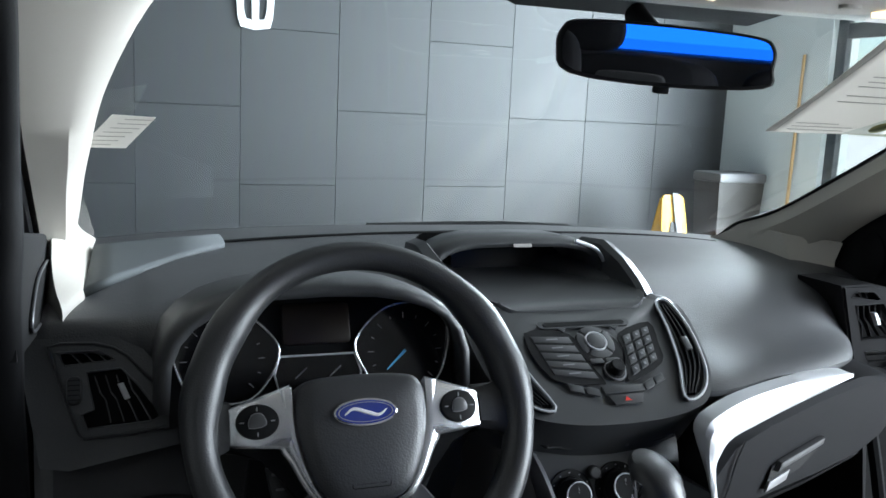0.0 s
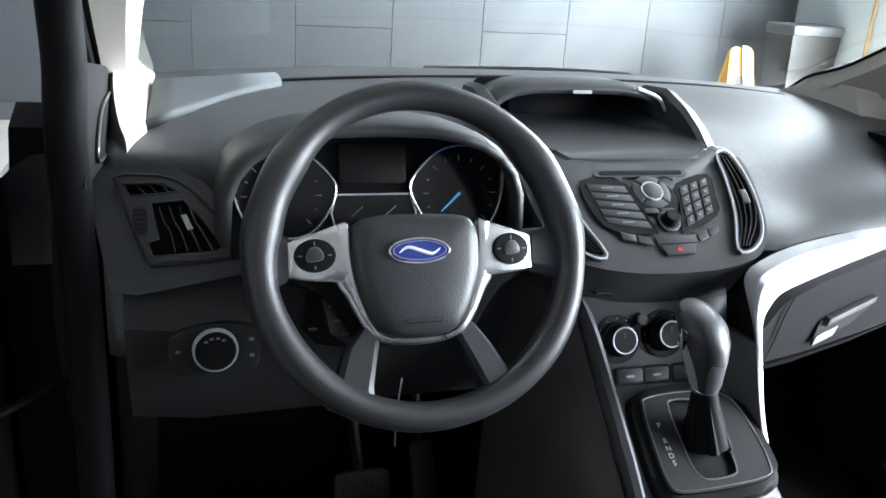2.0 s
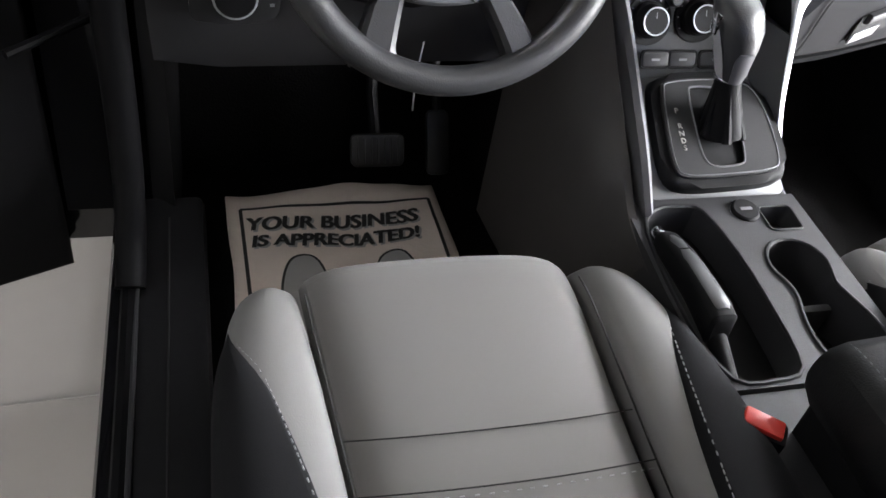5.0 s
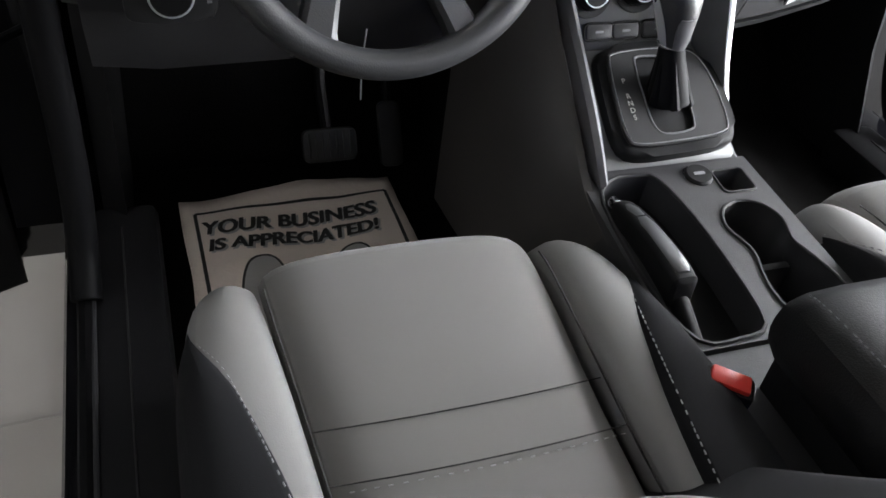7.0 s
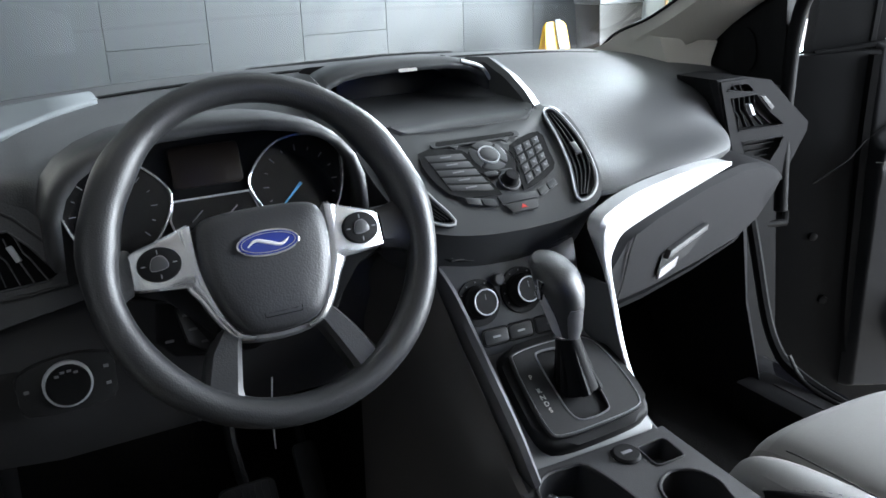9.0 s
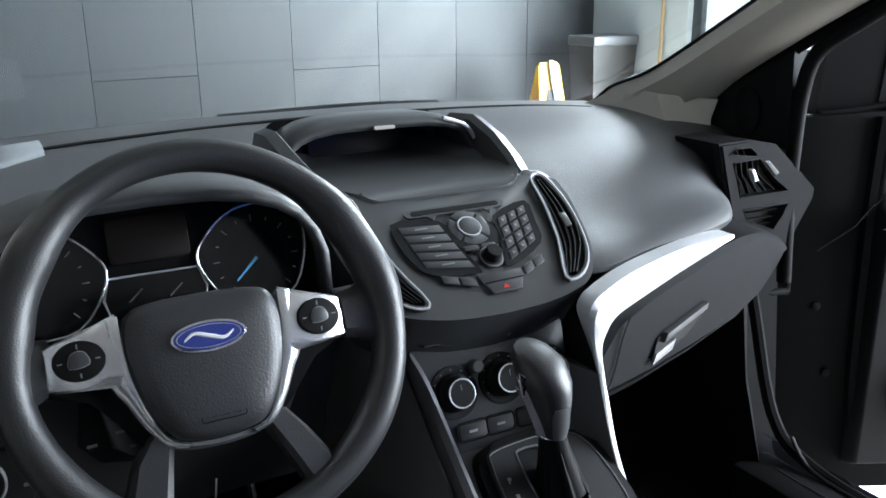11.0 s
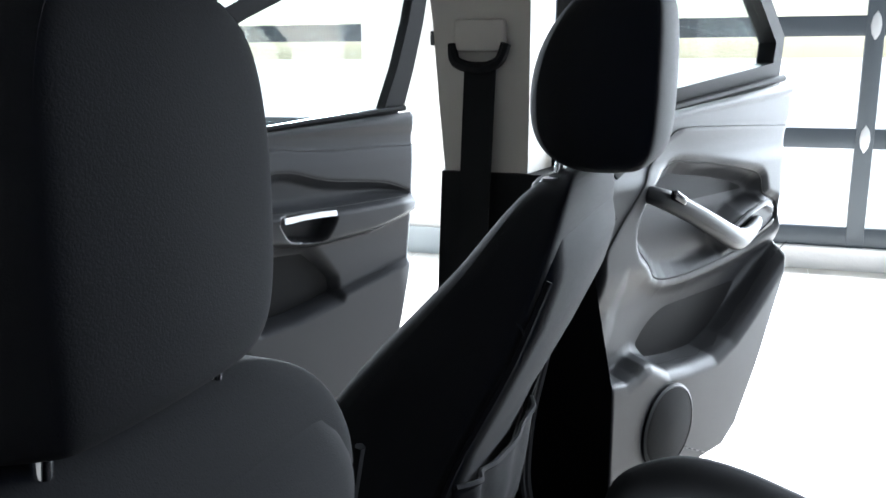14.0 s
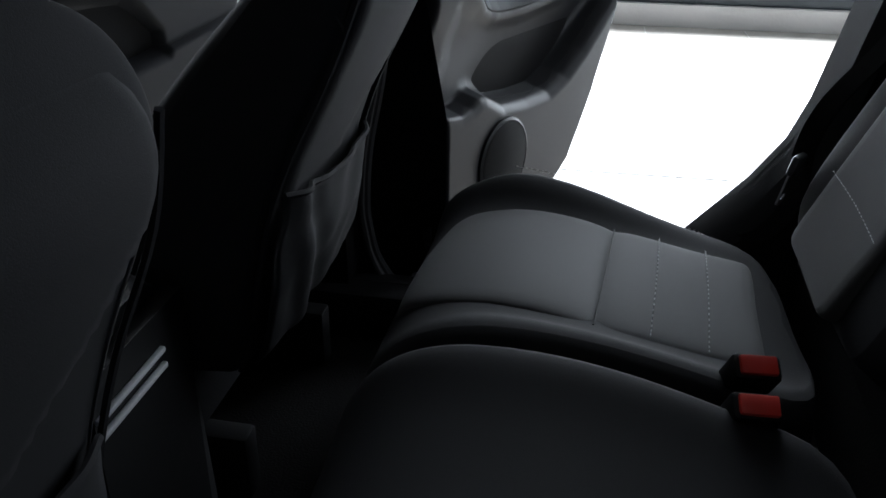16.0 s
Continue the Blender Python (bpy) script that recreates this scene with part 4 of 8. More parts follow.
# ---- dashboard ----
dash = thing("dashboard", (0, 0.4, 0.36), "charcoal soft-touch dashboard with vents and glove box", "dashboard")
DSEC = [
    (-0.735, [(0.84, 1.075), (0.62, 1.085), (0.46, 1.080), (0.32, 1.075), (0.24, 1.072), (0.212, 1.060), (0.205, 1.00), (0.20, 0.93), (0.20, 0.80), (0.30, 0.76)]),
    (-0.62, [(0.87, 1.08), (0.64, 1.09), (0.47, 1.085), (0.33, 1.08), (0.24, 1.074), (0.212, 1.056), (0.205, 1.00), (0.195, 0.93), (0.16, 0.80), (0.28, 0.74)]),
    (-0.565, [(0.88, 1.083), (0.65, 1.095), (0.47, 1.09), (0.34, 1.085), (0.250, 1.074), (0.212, 1.052), (0.200, 1.00), (0.185, 0.93), (0.15, 0.80), (0.27, 0.74)]),
    (-0.37, [(0.92, 1.088), (0.68, 1.10), (0.50, 1.095), (0.38, 1.085), (0.31, 1.05), (0.29, 1.0), (0.28, 0.97), (0.25, 0.93), (0.15, 0.80), (0.26, 0.74)]),
    (-0.19, [(0.93, 1.09), (0.69, 1.105), (0.50, 1.10), (0.37, 1.09), (0.28, 1.06), (0.24, 1.01), (0.23, 0.97), (0.22, 0.93), (0.15, 0.80), (0.26, 0.74)]),
    (0.0, [(0.93, 1.09), (0.69, 1.105), (0.52, 1.08), (0.45, 1.055), (0.33, 1.03), (0.24, 0.98), (0.23, 0.95), (0.22, 0.92), (0.20, 0.80), (0.26, 0.74)]),
    (0.14, [(0.93, 1.09), (0.69, 1.105), (0.50, 1.10), (0.36, 1.085), (0.25, 1.05), (0.150, 1.005), (0.05, 0.972), (0.09, 0.93), (0.20, 0.80), (0.26, 0.74)]),
    (0.30, [(0.92, 1.09), (0.68, 1.105), (0.50, 1.10), (0.36, 1.083), (0.25, 1.050), (0.160, 1.005), (0.075, 0.976), (0.12, 0.93), (0.20, 0.80), (0.26, 0.74)]),
    (0.50, [(0.89, 1.085), (0.65, 1.10), (0.48, 1.095), (0.36, 1.08), (0.265, 1.052), (0.195, 1.005), (0.135, 0.972), (0.17, 0.93), (0.22, 0.80), (0.28, 0.74)]),
    (0.62, [(0.87, 1.08), (0.64, 1.092), (0.48, 1.086), (0.37, 1.075), (0.29, 1.052), (0.262, 1.003), (0.240, 0.966), (0.24, 0.93), (0.25, 0.80), (0.30, 0.74)]),
    (0.735, [(0.84, 1.075), (0.62, 1.085), (0.47, 1.078), (0.38, 1.066), (0.32, 1.04), (0.29, 1.0), (0.28, 0.965), (0.28, 0.93), (0.28, 0.80), (0.32, 0.74)]),
]
rows = [[(x, y, z) for y, z in spline(prof, 4)] for x, prof in DSEC]
cols = []
for j in range(len(rows[0])):
    cols.append(spline([r[j] for r in rows], 4))
skin_d = part("top_pad", loft(cols, closed=False), DASH, dash, "charcoal grained dashboard pad")
thicken(skin_d, 0.012, -1)
# defroster slot along the glass and the pale strip under the screen edge
part("defroster_slot", tube(spline([(-0.60, 0.60, 1.0905), (-0.40, 0.665, 1.102), (0.0, 0.70, 1.108), (0.4, 0.675, 1.104), (0.60, 0.63, 1.093)], 6), 0.006, 6, flat=0.4), BLACK, dash)

for s in (-1,):
    led = [[(s * 0.679, 0.315, 1.088), (s * 0.676, 0.45, 1.092), (s * 0.674, 0.58, 1.096), (s * 0.674, 0.665, 1.094)], [(s * 0.640, 0.385, 1.093), (s * 0.640, 0.49, 1.097), (s * 0.640, 0.60, 1.099), (s * 0.64, 0.675, 1.097)], [(s * 0.595, 0.448, 1.096), (s * 0.590, 0.54, 1.100), (s * 0.590, 0.62, 1.101), (s * 0.59, 0.685, 1.099)], [(s * 0.542, 0.520, 1.101), (s * 0.540, 0.58, 1.104), (s * 0.540, 0.64, 1.104), (s * 0.54, 0.695, 1.102)], [(s * 0.46, 0.600, 1.106), (s * 0.46, 0.65, 1.108), (s * 0.46, 0.68, 1.107), (s * 0.46, 0.71, 1.105)]]
    ob = part("screen_ledge", loft([spline(r, 4) for r in led], closed=False), LEDGE, dash, "grey ledge under the windscreen corner")
    thicken(ob, 0.012, -1)

# centre stack: the shield-shaped radio panel
SP0, SD = Vector((0, 0.149, 1.058)), Vector((0, 0.8147, 0.5798))
SM = frame_m(SP0, (1, 0, 0), SD)


def sm(x, s, h=0.0):
    return SM @ Vector((x, s, h))


shield_half = [(0.0, -0.177), (0.06, -0.174), (0.11, -0.164), (0.142, -0.149), (0.166, -0.115), (0.179, -0.07), (0.185, -0.01), (0.178, 0.035), (0.158, 0.052), (0.132, 0.048), (0.115, 0.036), (0.085, 0.031), (0.0, 0.030)]
shield = spline(shield_half, 4)
shield = shield + [(-x, y) for x, y in reversed(shield[1:-1])]
part("stack_body", prism(shield, 0.10, SM, base=-0.104, bevel=0.008, seg=3), STACK, dash, "satin charcoal radio surround")
part("disc_slot", prism(rrect(0.132, 0.0075, 0.0035, 3, 0.0, -0.006), 0.0035, SM, base=-0.0028), BLACK, dash, "black disc slot")
part("slot_surround", ring(rrect(0.150, 0.013, 0.006, 3, 0.0, -0.006), rrect(0.134, 0.008, 0.0035, 3, 0.0, -0.006), 0.0022, SM, base=-0.002), STACK, dash)

# vents either side of the radio
for s in (-1, 1):
    vo = [(0.137, 0.027), (0.160, 0.027), (0.170, -0.028), (0.163, -0.09), (0.147, -0.128), (0.121, -0.150), (0.100, -0.146), (0.121, -0.086), (0.133, -0.022)]
    vo = spline([(s * x, y) for x, y in vo], 3, loop=True)
    vi = inset(vo, 0.004)
    frame_ob = part("side_vent", ring(vo, vi, 0.007, SM, base=-0.003), STACK, dash, "slim upright vent")
    part("bright_edge", tube([sm(x, y, 0.0035) for x, y in vo], 0.0018, 6, loop=True), SILVER_SOFT, frame_ob, "satin vent edge")
    part("well", prism(vi, 0.002, SM, base=-0.0035), BLACK, frame_ob)
    for k in range(4):
        pts = [sm(s * (xx + (k - 1.5) * 0.0085 * w_), yy, 0.0005) for xx, yy, w_ in ((0.148, 0.022, 0.6), (0.152, -0.03, 1.0), (0.142, -0.09, 1.0), (0.112, -0.142, 0.55))]
        part("slat", tube(spline([tuple(p) for p in pts], 4), 0.0017, 6, flat=2.2), BLACK, frame_ob)
    part("tab", box((0.012, 0.024, 0.006), Matrix.Translation(sm(s * 0.150, -0.055, 0.003)) @ SM.to_3x3().to_4x4(), bevel=0.002), STACK, frame_ob)

# radio keys
radio = thing("radio", sm(0, -0.07), "car radio panel with keypad and round controls", "radio")


def key(poly, h=0.0022, mat=KEY_GREY, parent=radio, name="key", base=0.0):
    return part(name, prism(poly, h, SM, base=base, bevel=0.0015, seg=2), mat, parent)


def quad(a, b, c, d, g=0.0016):
    return inset([a, b, c, d], g)


lt, rt, lb, rb = (-0.096, -0.024), (-0.034, -0.029), (-0.083, -0.096), (-0.015, -0.108)
part("key_bed", prism(inset(spline([(-0.101, -0.019), (-0.032, -0.024), (-0.026, -0.06), (-0.010, -0.108), (-0.020, -0.114), (-0.087, -0.100)], 3, loop=True), 0.0), 0.0008, SM, base=0.0), BLACK, radio)
for i in range(5):
    a, b = i / 5, (i + 1) / 5
    f = lambda p, q, t: (p[0] + (q[0] - p[0]) * t, p[1] + (q[1] - p[1]) * t)
    key(quad(f(lt, lb, a), f(rt, rb, a), f(rt, rb, b), f(lt, lb, b)))
    cxy = f(f(lt, rt, 0.5), f(lb, rb, 0.5), (a + b) / 2)
    part("print_bar", prism(rrect(0.018, 0.0022, 0.0005, 1, *cxy), 0.0006, SM, base=0.0023), GREY_PRINT, radio)
kt, kr, kb, kl = (0.050, -0.033), (0.104, -0.015), (0.091, -0.080), (0.036, -0.107)
part("keypad_bed", prism(inset(spline([(0.047, -0.028), (0.108, -0.009), (0.106, -0.05), (0.095, -0.085), (0.034, -0.113), (0.030, -0.10), (0.043, -0.06)], 3, loop=True), 0.0), 0.0008, SM), BLACK, radio)
for i in range(4):
    for j in range(3):
        g = lambda u, v: (((1 - u) * (1 - v) * kt[0] + u * (1 - v) * kr[0] + u * v * kb[0] + (1 - u) * v * kl[0]), ((1 - u) * (1 - v) * kt[1] + u * (1 - v) * kr[1] + u * v * kb[1] + (1 - u) * v * kl[1]))
        u0, u1, v0, v1 = j / 3, (j + 1) / 3, i / 4, (i + 1) / 4
        key(quad(g(u0, v0), g(u1, v0), g(u1, v1), g(u0, v1)))
        c = g((u0 + u1) / 2, (v0 + v1) / 2)
        part("print_bar", prism(rrect(0.004, 0.004, 0.0005, 1, *c), 0.0006, SM, base=0.0023), GREY_PRINT, radio)
circ = lambda cx, cy, r, n=28: [(cx + r * math.cos(2 * math.pi * i / n), cy + r * math.sin(2 * math.pi * i / n)) for i in range(n)]
part("round_bed", prism(spline([(-0.030, -0.039), (0.004, -0.012), (0.038, -0.039), (0.034, -0.074), (0.004, -0.078), (-0.022, -0.074)], 4, loop=True), 0.0014, SM), BLACK, radio)
for q in range(4):
    arc = [(0.004 + r * math.cos(a), -0.042 + r * math.sin(a)) for r, aa in ((0.029, range(0, 9)), (0.017, range(8, -1, -1))) for a in (radians(90 * q + 48 + 84 * i / 8) for i in aa)]
    key(arc, 0.0024)
part("ok_button", prism(circ(0.004, -0.042, 0.0145), 0.0055, SM, bevel=0.002), STACK, radio)
part("ring", ring(circ(0.004, -0.042, 0.0165), circ(0.004, -0.042, 0.015), 0.005, SM), SILVER_SOFT, radio)
for x in (-0.008, 0.018):
    key(rrect(0.022, 0.009, 0.003, 3, x, -0.0755))
part("volume_knob", lathe([(0.0145, 0.0), (0.0145, 0.003), (0.0120, 0.004), (0.0110, 0.014), (0.0095, 0.016), (0.0, 0.016)], SM @ Matrix.Translation((0.013, -0.094, 0)), 24), BLACK, radio, "round volume knob")
part("knob_rim", lathe([(0.0165, 0.0), (0.0165, 0.002), (0.0145, 0.0026)], SM @ Matrix.Translation((0.013, -0.094, 0)), 24), GUNMETAL, radio)
for x0, x1, y, tilt in ((-0.070, -0.024, -0.122, -0.30), (0.046, 0.086, -0.116, 0.40)):
    for i in range(2):
        w = (x1 - x0) / 2
        cx = x0 + w * (i + 0.5)
        cyy = y + tilt * (cx - (x0 + x1) / 2)
        key([(px + 0, py + tilt * (px - cx)) for px, py in rrect(w - 0.002, 0.013, 0.003, 3, cx, cyy)])
key([(-0.020, -0.119), (0.044, -0.119), (0.044, -0.131), (-0.018, -0.132)])
key([(-0.016, -0.134), (0.041, -0.133), (0.032, -0.149), (-0.010, -0.150)], name="hazard_button")
part("hazard_mark", prism([(0.006, -0.145), (0.016, -0.145), (0.011, -0.138)], 0.0006, SM, base=0.0023), RED, radio)
for x, y in ((-0.040, -0.016), (0.046, -0.016)):
    key([(x - 0.008, y + 0.002), (x + 0.008, y + 0.002), (x, y - 0.006)], 0.002)

# recessed display under its cowl
cowl = thing("display_cowl", (0, 0.42, 1.07), "hooded display recess with a dark screen", "display")
part("shelf", loft([[(-w, y, z - 0.03), (-w, y, z + 0.004), (-w + 0.012, y, z), (0, y, z), (w - 0.012, y, z), (w, y, z + 0.004), (w, y, z - 0.03)] for y, z, w in ((0.170, 1.0705, 0.108), (0.176, 1.0755, 0.118), (0.19, 1.078, 0.130), (0.205, 1.079, 0.140), (0.25, 1.079, 0.152), (0.36, 1.078, 0.165), (0.50, 1.078, 0.150))]), STACK, cowl)
arch = []
for y, w, top, zb in ((0.50, 0.150, 1.128, 1.06), (0.46, 0.160, 1.148, 1.06), (0.40, 0.166, 1.150, 1.06), (0.365, 0.167, 1.143, 1.06)):
    pts = []
    for i in range(13):
        q = math.pi * i / 12
        pts.append((-w * math.copysign(abs(math.cos(q)) ** 0.55, math.cos(q)), y, zb + (top - zb) * abs(math.sin(q)) ** 0.6))
    arch.append(pts)
cw = part("cowl", loft(arch, closed=False), STACK, cowl, "arched charcoal cowl")
thicken(cw, 0.012, -1)
part("screen", prism(rrect(0.17, 0.062, 0.006, 3), 0.004, frame_m((0, 0.475, 1.092), (1, 0, 0), (0, 0.15, 1)), bevel=0.001), SCREEN, cowl)
part("screen_surround", prism(rrect(0.30, 0.085, 0.02, 4), 0.004, frame_m((0, 0.485, 1.095), (1, 0, 0), (0, 0.15, 1))), BLACK, cowl)
part("cowl_label", prism(rrect(0.034, 0.006, 0.002, 2), 0.001, frame_m((0.0, 0.362, 1.134), (1, 0, 0), (0, 0.6, 1))), INK_PALE, cowl, "small white label on the cowl")
for s in (-1, 1):
    fl = []
    for y, z, x in ((0.20, 1.075, 0.150), (0.25, 1.098, 0.160), (0.31, 1.120, 0.168), (0.38, 1.140, 0.170), (0.45, 1.135, 0.165)):
        fl.append([(s * (x - 0.012), y, 1.05), (s * (x - 0.012), y, z - 0.008), (s * (x - 0.004), y, z), (s * (x + 0.012), y, z - 0.006), (s * (x + 0.03), y, 1.05)])
    part("cowl_flank", loft(fl), STACK, cowl)
part("chrome_edge", tube(spline([(0.10, 0.362, 1.141), (0.14, 0.362, 1.127), (0.158, 0.362, 1.105)], 5), 0.0035, 8), SILVER_SOFT, cowl)

# vent strip below the radio and heater panel
HP0 = Vector((0, 0.035, 0.86))
HM = frame_m(HP0, (1, 0, 0), (0, 0.36, 0.93))
part("lower_vent", prism(spline([(-0.10, 0.052), (0.0, 0.045), (0.10, 0.052), (0.104, 0.075), (0, 0.072), (-0.104, 0.075)], 3, loop=True), 0.012, HM, base=-0.002, bevel=0.002), BLACK, dash)
for k in range(5):
    part("vent_slat", tube(spline([(*(HM @ Vector((x, 0.052 + 0.0045 * k + 0.06 * x * x, 0.012))),) for x in (-0.10, -0.05, 0, 0.05, 0.10)], 3), 0.0012, 6), STACK, dash)
part("vent_divider", prism(rrect(0.006, 0.03, 0.002, 2, 0.02, 0.06), 0.014, HM), STACK, dash)
heater = thing("heater_controls", HP0, "heater panel with three round knobs", "heater controls")
part("panel", prism([(-0.115, 0.05), (0.115, 0.05), (0.108, -0.092), (-0.108, -0.092)], 0.03, HM, base=-0.032, bevel=0.004), STACK, heater)
for x, v in ((-0.066, -0.012), (0.006, -0.008), (0.078, -0.012)):
    KM = HM @ Matrix.Translation((x, v, -0.001))
    part("dish", lathe([(0.034, -0.001), (0.0335, 0.0022), (0.031, 0.0026), (0.026, 0.0012), (0.0, 0.0012)], KM, 32), BLACK, heater)
    kb_ = part("knob", lathe([(0.0245, 0.0), (0.0240, 0.008), (0.0215, 0.010), (0.0195, 0.021), (0.0165, 0.0245), (0.0, 0.0245)], KM, 28), BLACK, heater)
    part("knob_ring", tube([KM @ Vector((0.0178 * math.cos(2 * math.pi * i / 28), 0.0178 * math.sin(2 * math.pi * i / 28), 0.0238)) for i in range(28)], 0.0010, 8, loop=True), SILVER_SOFT, kb_, "satin silver ring")
    part("pointer", box((0.0014, 0.008, 0.001), KM @ Matrix.Translation((0, 0.007, 0.0240))), GREY_PRINT, kb_)
    for a in range(-120, 121, 30):
        q = radians(a + 90)
        part("dial_mark", box((0.0018, 0.0018, 0.0008), KM @ Matrix.Translation((0.0290 * math.cos(q), 0.0290 * math.sin(q), 0.0026))), GREY_PRINT, heater)
part("small_knob", lathe([(0.0095, 0), (0.009, 0.008), (0.007, 0.010), (0, 0.010)], HM @ Matrix.Translation((-0.030, 0.014, -0.001)), 20), KEY_GREY, heater)
for x, w in ((-0.050, 0.040), (-0.009, 0.040), (0.042, 0.050)):
    key_ob = part("button", prism(rrect(w, 0.021, 0.005, 3, x, -0.064), 0.005, HM, base=-0.002, bevel=0.002), VENT, heater)
    part("button_edge", tube([HM @ Vector((px, py, 0.0005)) for px, py in rrect(w + 0.003, 0.024, 0.006, 3, x, -0.064)], 0.0012, 6, loop=True), BLACK, key_ob)
    part("print_bar", prism(rrect(0.012, 0.003, 0.0005, 1, x, -0.064), 0.0006, HM, base=0.0031), GREY_PRINT, key_ob)

# silver brace running from the console up to the passenger vent
A = [(0.111, -0.126, 0.668), (0.1115, -0.094, 0.72), (0.112, -0.058, 0.79), (0.1105, -0.033, 0.86), (0.102, -0.024, 0.915), (0.097, -0.030, 0.952), (0.13, -0.020, 0.967), (0.20, 0.004, 0.976), (0.31, 0.040, 0.978), (0.42, 0.078, 0.973), (0.468, 0.095, 0.964)]
B = [(0.121, -0.124, 0.660), (0.121, -0.100, 0.708), (0.121, -0.066, 0.766), (0.121, -0.043, 0.828), (0.123, -0.024, 0.884), (0.135, -0.018, 0.908), (0.156, -0.011, 0.923), (0.207, 0.006, 0.931), (0.302, 0.037, 0.942), (0.42, 0.077, 0.952), (0.468, 0.094, 0.957)]
rings = []
for a, b in zip(spline(A, 4), spline(B, 4)):
    a, b = Vector(a), Vector(b)
    up = min(1.0, max(0.12, (a.z - 0.86) / 0.08))
    mid = (a + b) / 2 + Vector((-0.003, -0.007, 0.003)) * up
    rings.append([a, a.lerp(mid, 0.5) + Vector((-0.001, -0.004, 0.002)) * up, mid, b.lerp(mid, 0.5) + Vector((-0.001, -0.004, 0.0)) * up, b, b + Vector((0.010, 0.03, -0.002)), a + Vector((0.006, 0.035 * up, -0.002))])
part("silver_brace", loft(rings), BRACE, dash, "satin silver brace")
rings = []
for a, b in zip(spline([(-0.112, 0.060, 0.905), (-0.108, 0.015, 0.878), (-0.106, -0.06, 0.812), (-0.104, -0.13, 0.748), (-0.102, -0.178, 0.690)], 4), spline([(-0.122, 0.050, 0.892), (-0.120, 0.005, 0.862), (-0.119, -0.078, 0.795), (-0.118, -0.140, 0.740), (-0.114, -0.185, 0.684)], 4)):
    a, b = Vector(a), Vector(b)
    rings.append([a, (a + b) / 2 + Vector((0.0, -0.004, 0.004)), b, b + Vector((0.0, 0.02, -0.02)), a + Vector((0, 0.03, -0.02))])
part("silver_brace", loft(rings), GUNMETAL, dash, "satin grey console edge")

flank = [[Vector(a) + d for d in (Vector((-0.0005, 0.001, -0.001)), Vector((-0.003, 0.016, -0.001)), Vector((-0.009, 0.050, -0.002)), Vector((-0.016, 0.085, -0.004)), Vector((0.004, 0.085, -0.004)), Vector((0.006, 0.004, -0.003)))] for a in spline(A[:4], 4)]
part("console_flank", loft(flank), SLOPE, dash, "satin grey panel inside the brace")

# glove box under the brace
gb_ring = []
for x, zt, zb in ((0.128, 0.880, 0.812), (0.17, 0.915, 0.806), (0.25, 0.930, 0.802), (0.40, 0.944, 0.802), (0.52, 0.946, 0.806), (0.60, 0.938, 0.824), (0.66, 0.915, 0.858), (0.690, 0.895, 0.882)):
    y = 0.03 + 0.33 * (x - 0.28)
    gb_ring.append([(x, y + 0.10, zt + 0.008), (x, y + 0.012, zt), (x, y + 0.002, zt - 0.010), (x, y, (zt + zb) / 2), (x, y + 0.006, zb + 0.008), (x, y + 0.016, zb), (x, y + 0.12, zb)])
gbody = part("glove_box", loft(gb_ring), HARD_BLACK, dash, "charcoal glove box lid")
part("glove_box_tray", loft([[(x, y + 0.022, zb - 0.006), (x, y + 0.14, zb - 0.006), (x, y + 0.15, zb - 0.05), (x, y + 0.035, zb - 0.022)] for x, y, zb in ((0.13, -0.02, 0.806), (0.25, 0.02, 0.798), (0.40, 0.07, 0.798), (0.56, 0.122, 0.808))]), HARD_BLACK, dash)
part("footwell_panel", loft([[(x, y + 0.06, 0.80), (x, y + 0.09, 0.78), (x, 0.50, 0.66), (x, 0.50, 0.86)] for x, y in ((0.13, 0.0), (0.40, 0.09), (0.70, 0.19))]), BLACK, dash)
GM = frame_m((0.317, 0.0415, 0.852), (0.95, 0.313, 0.05), (0, 0.0, 1))
part("latch_recess", prism([(-0.075, -0.022), (0.02, -0.016), (0.075, 0.004), (0.072, 0.020), (-0.060, 0.010)], 0.002, GM, base=-0.0005), BLACK, gbody)
part("latch", prism([(-0.055, 0.002), (0.072, 0.012), (0.076, 0.022), (-0.045, 0.014)], 0.010, GM, base=0.0, bevel=0.003), DASH_HARD, gbody, "glove box latch")
part("latch_plate", prism([(-0.076, -0.026), (-0.022, -0.022), (-0.012, -0.008), (-0.066, -0.012)], 0.004, GM, base=0.0, bevel=0.001), GUNMETAL, gbody, "bright latch plate")
part("lid_seam", tube(spline([(0.128, -0.022, 0.806), (0.150, -0.016, 0.84), (0.168, -0.0095, 0.885), (0.185, -0.004, 0.914)], 4), 0.0015, 6), THREAD_DARK, gbody)

# end vents: a face plate with open wells and slats behind
def end_vent(F, body, wells, label, depth=0.09, plate_mat=HARD_BLACK):
    v = part("end_vent", prism(body, depth, F, base=-depth - 0.016, bevel=0.004), BLACK, dash, label)
    face = holed(inset(body, 0.004), wells, 0.018, F @ Matrix.Translation((0, 0, 0.004)))
    part("face_plate", face, plate_mat, v)
    part("edge", ring(body, inset(body, 0.010), 0.016, F, base=-0.016), plate_mat, v)
    for wl in wells:
        part("rim", tube([F @ Vector((x, z, 0.0045)) for x, z in wl], 0.0014, 6, loop=True), plate_mat, v)
    return v, F


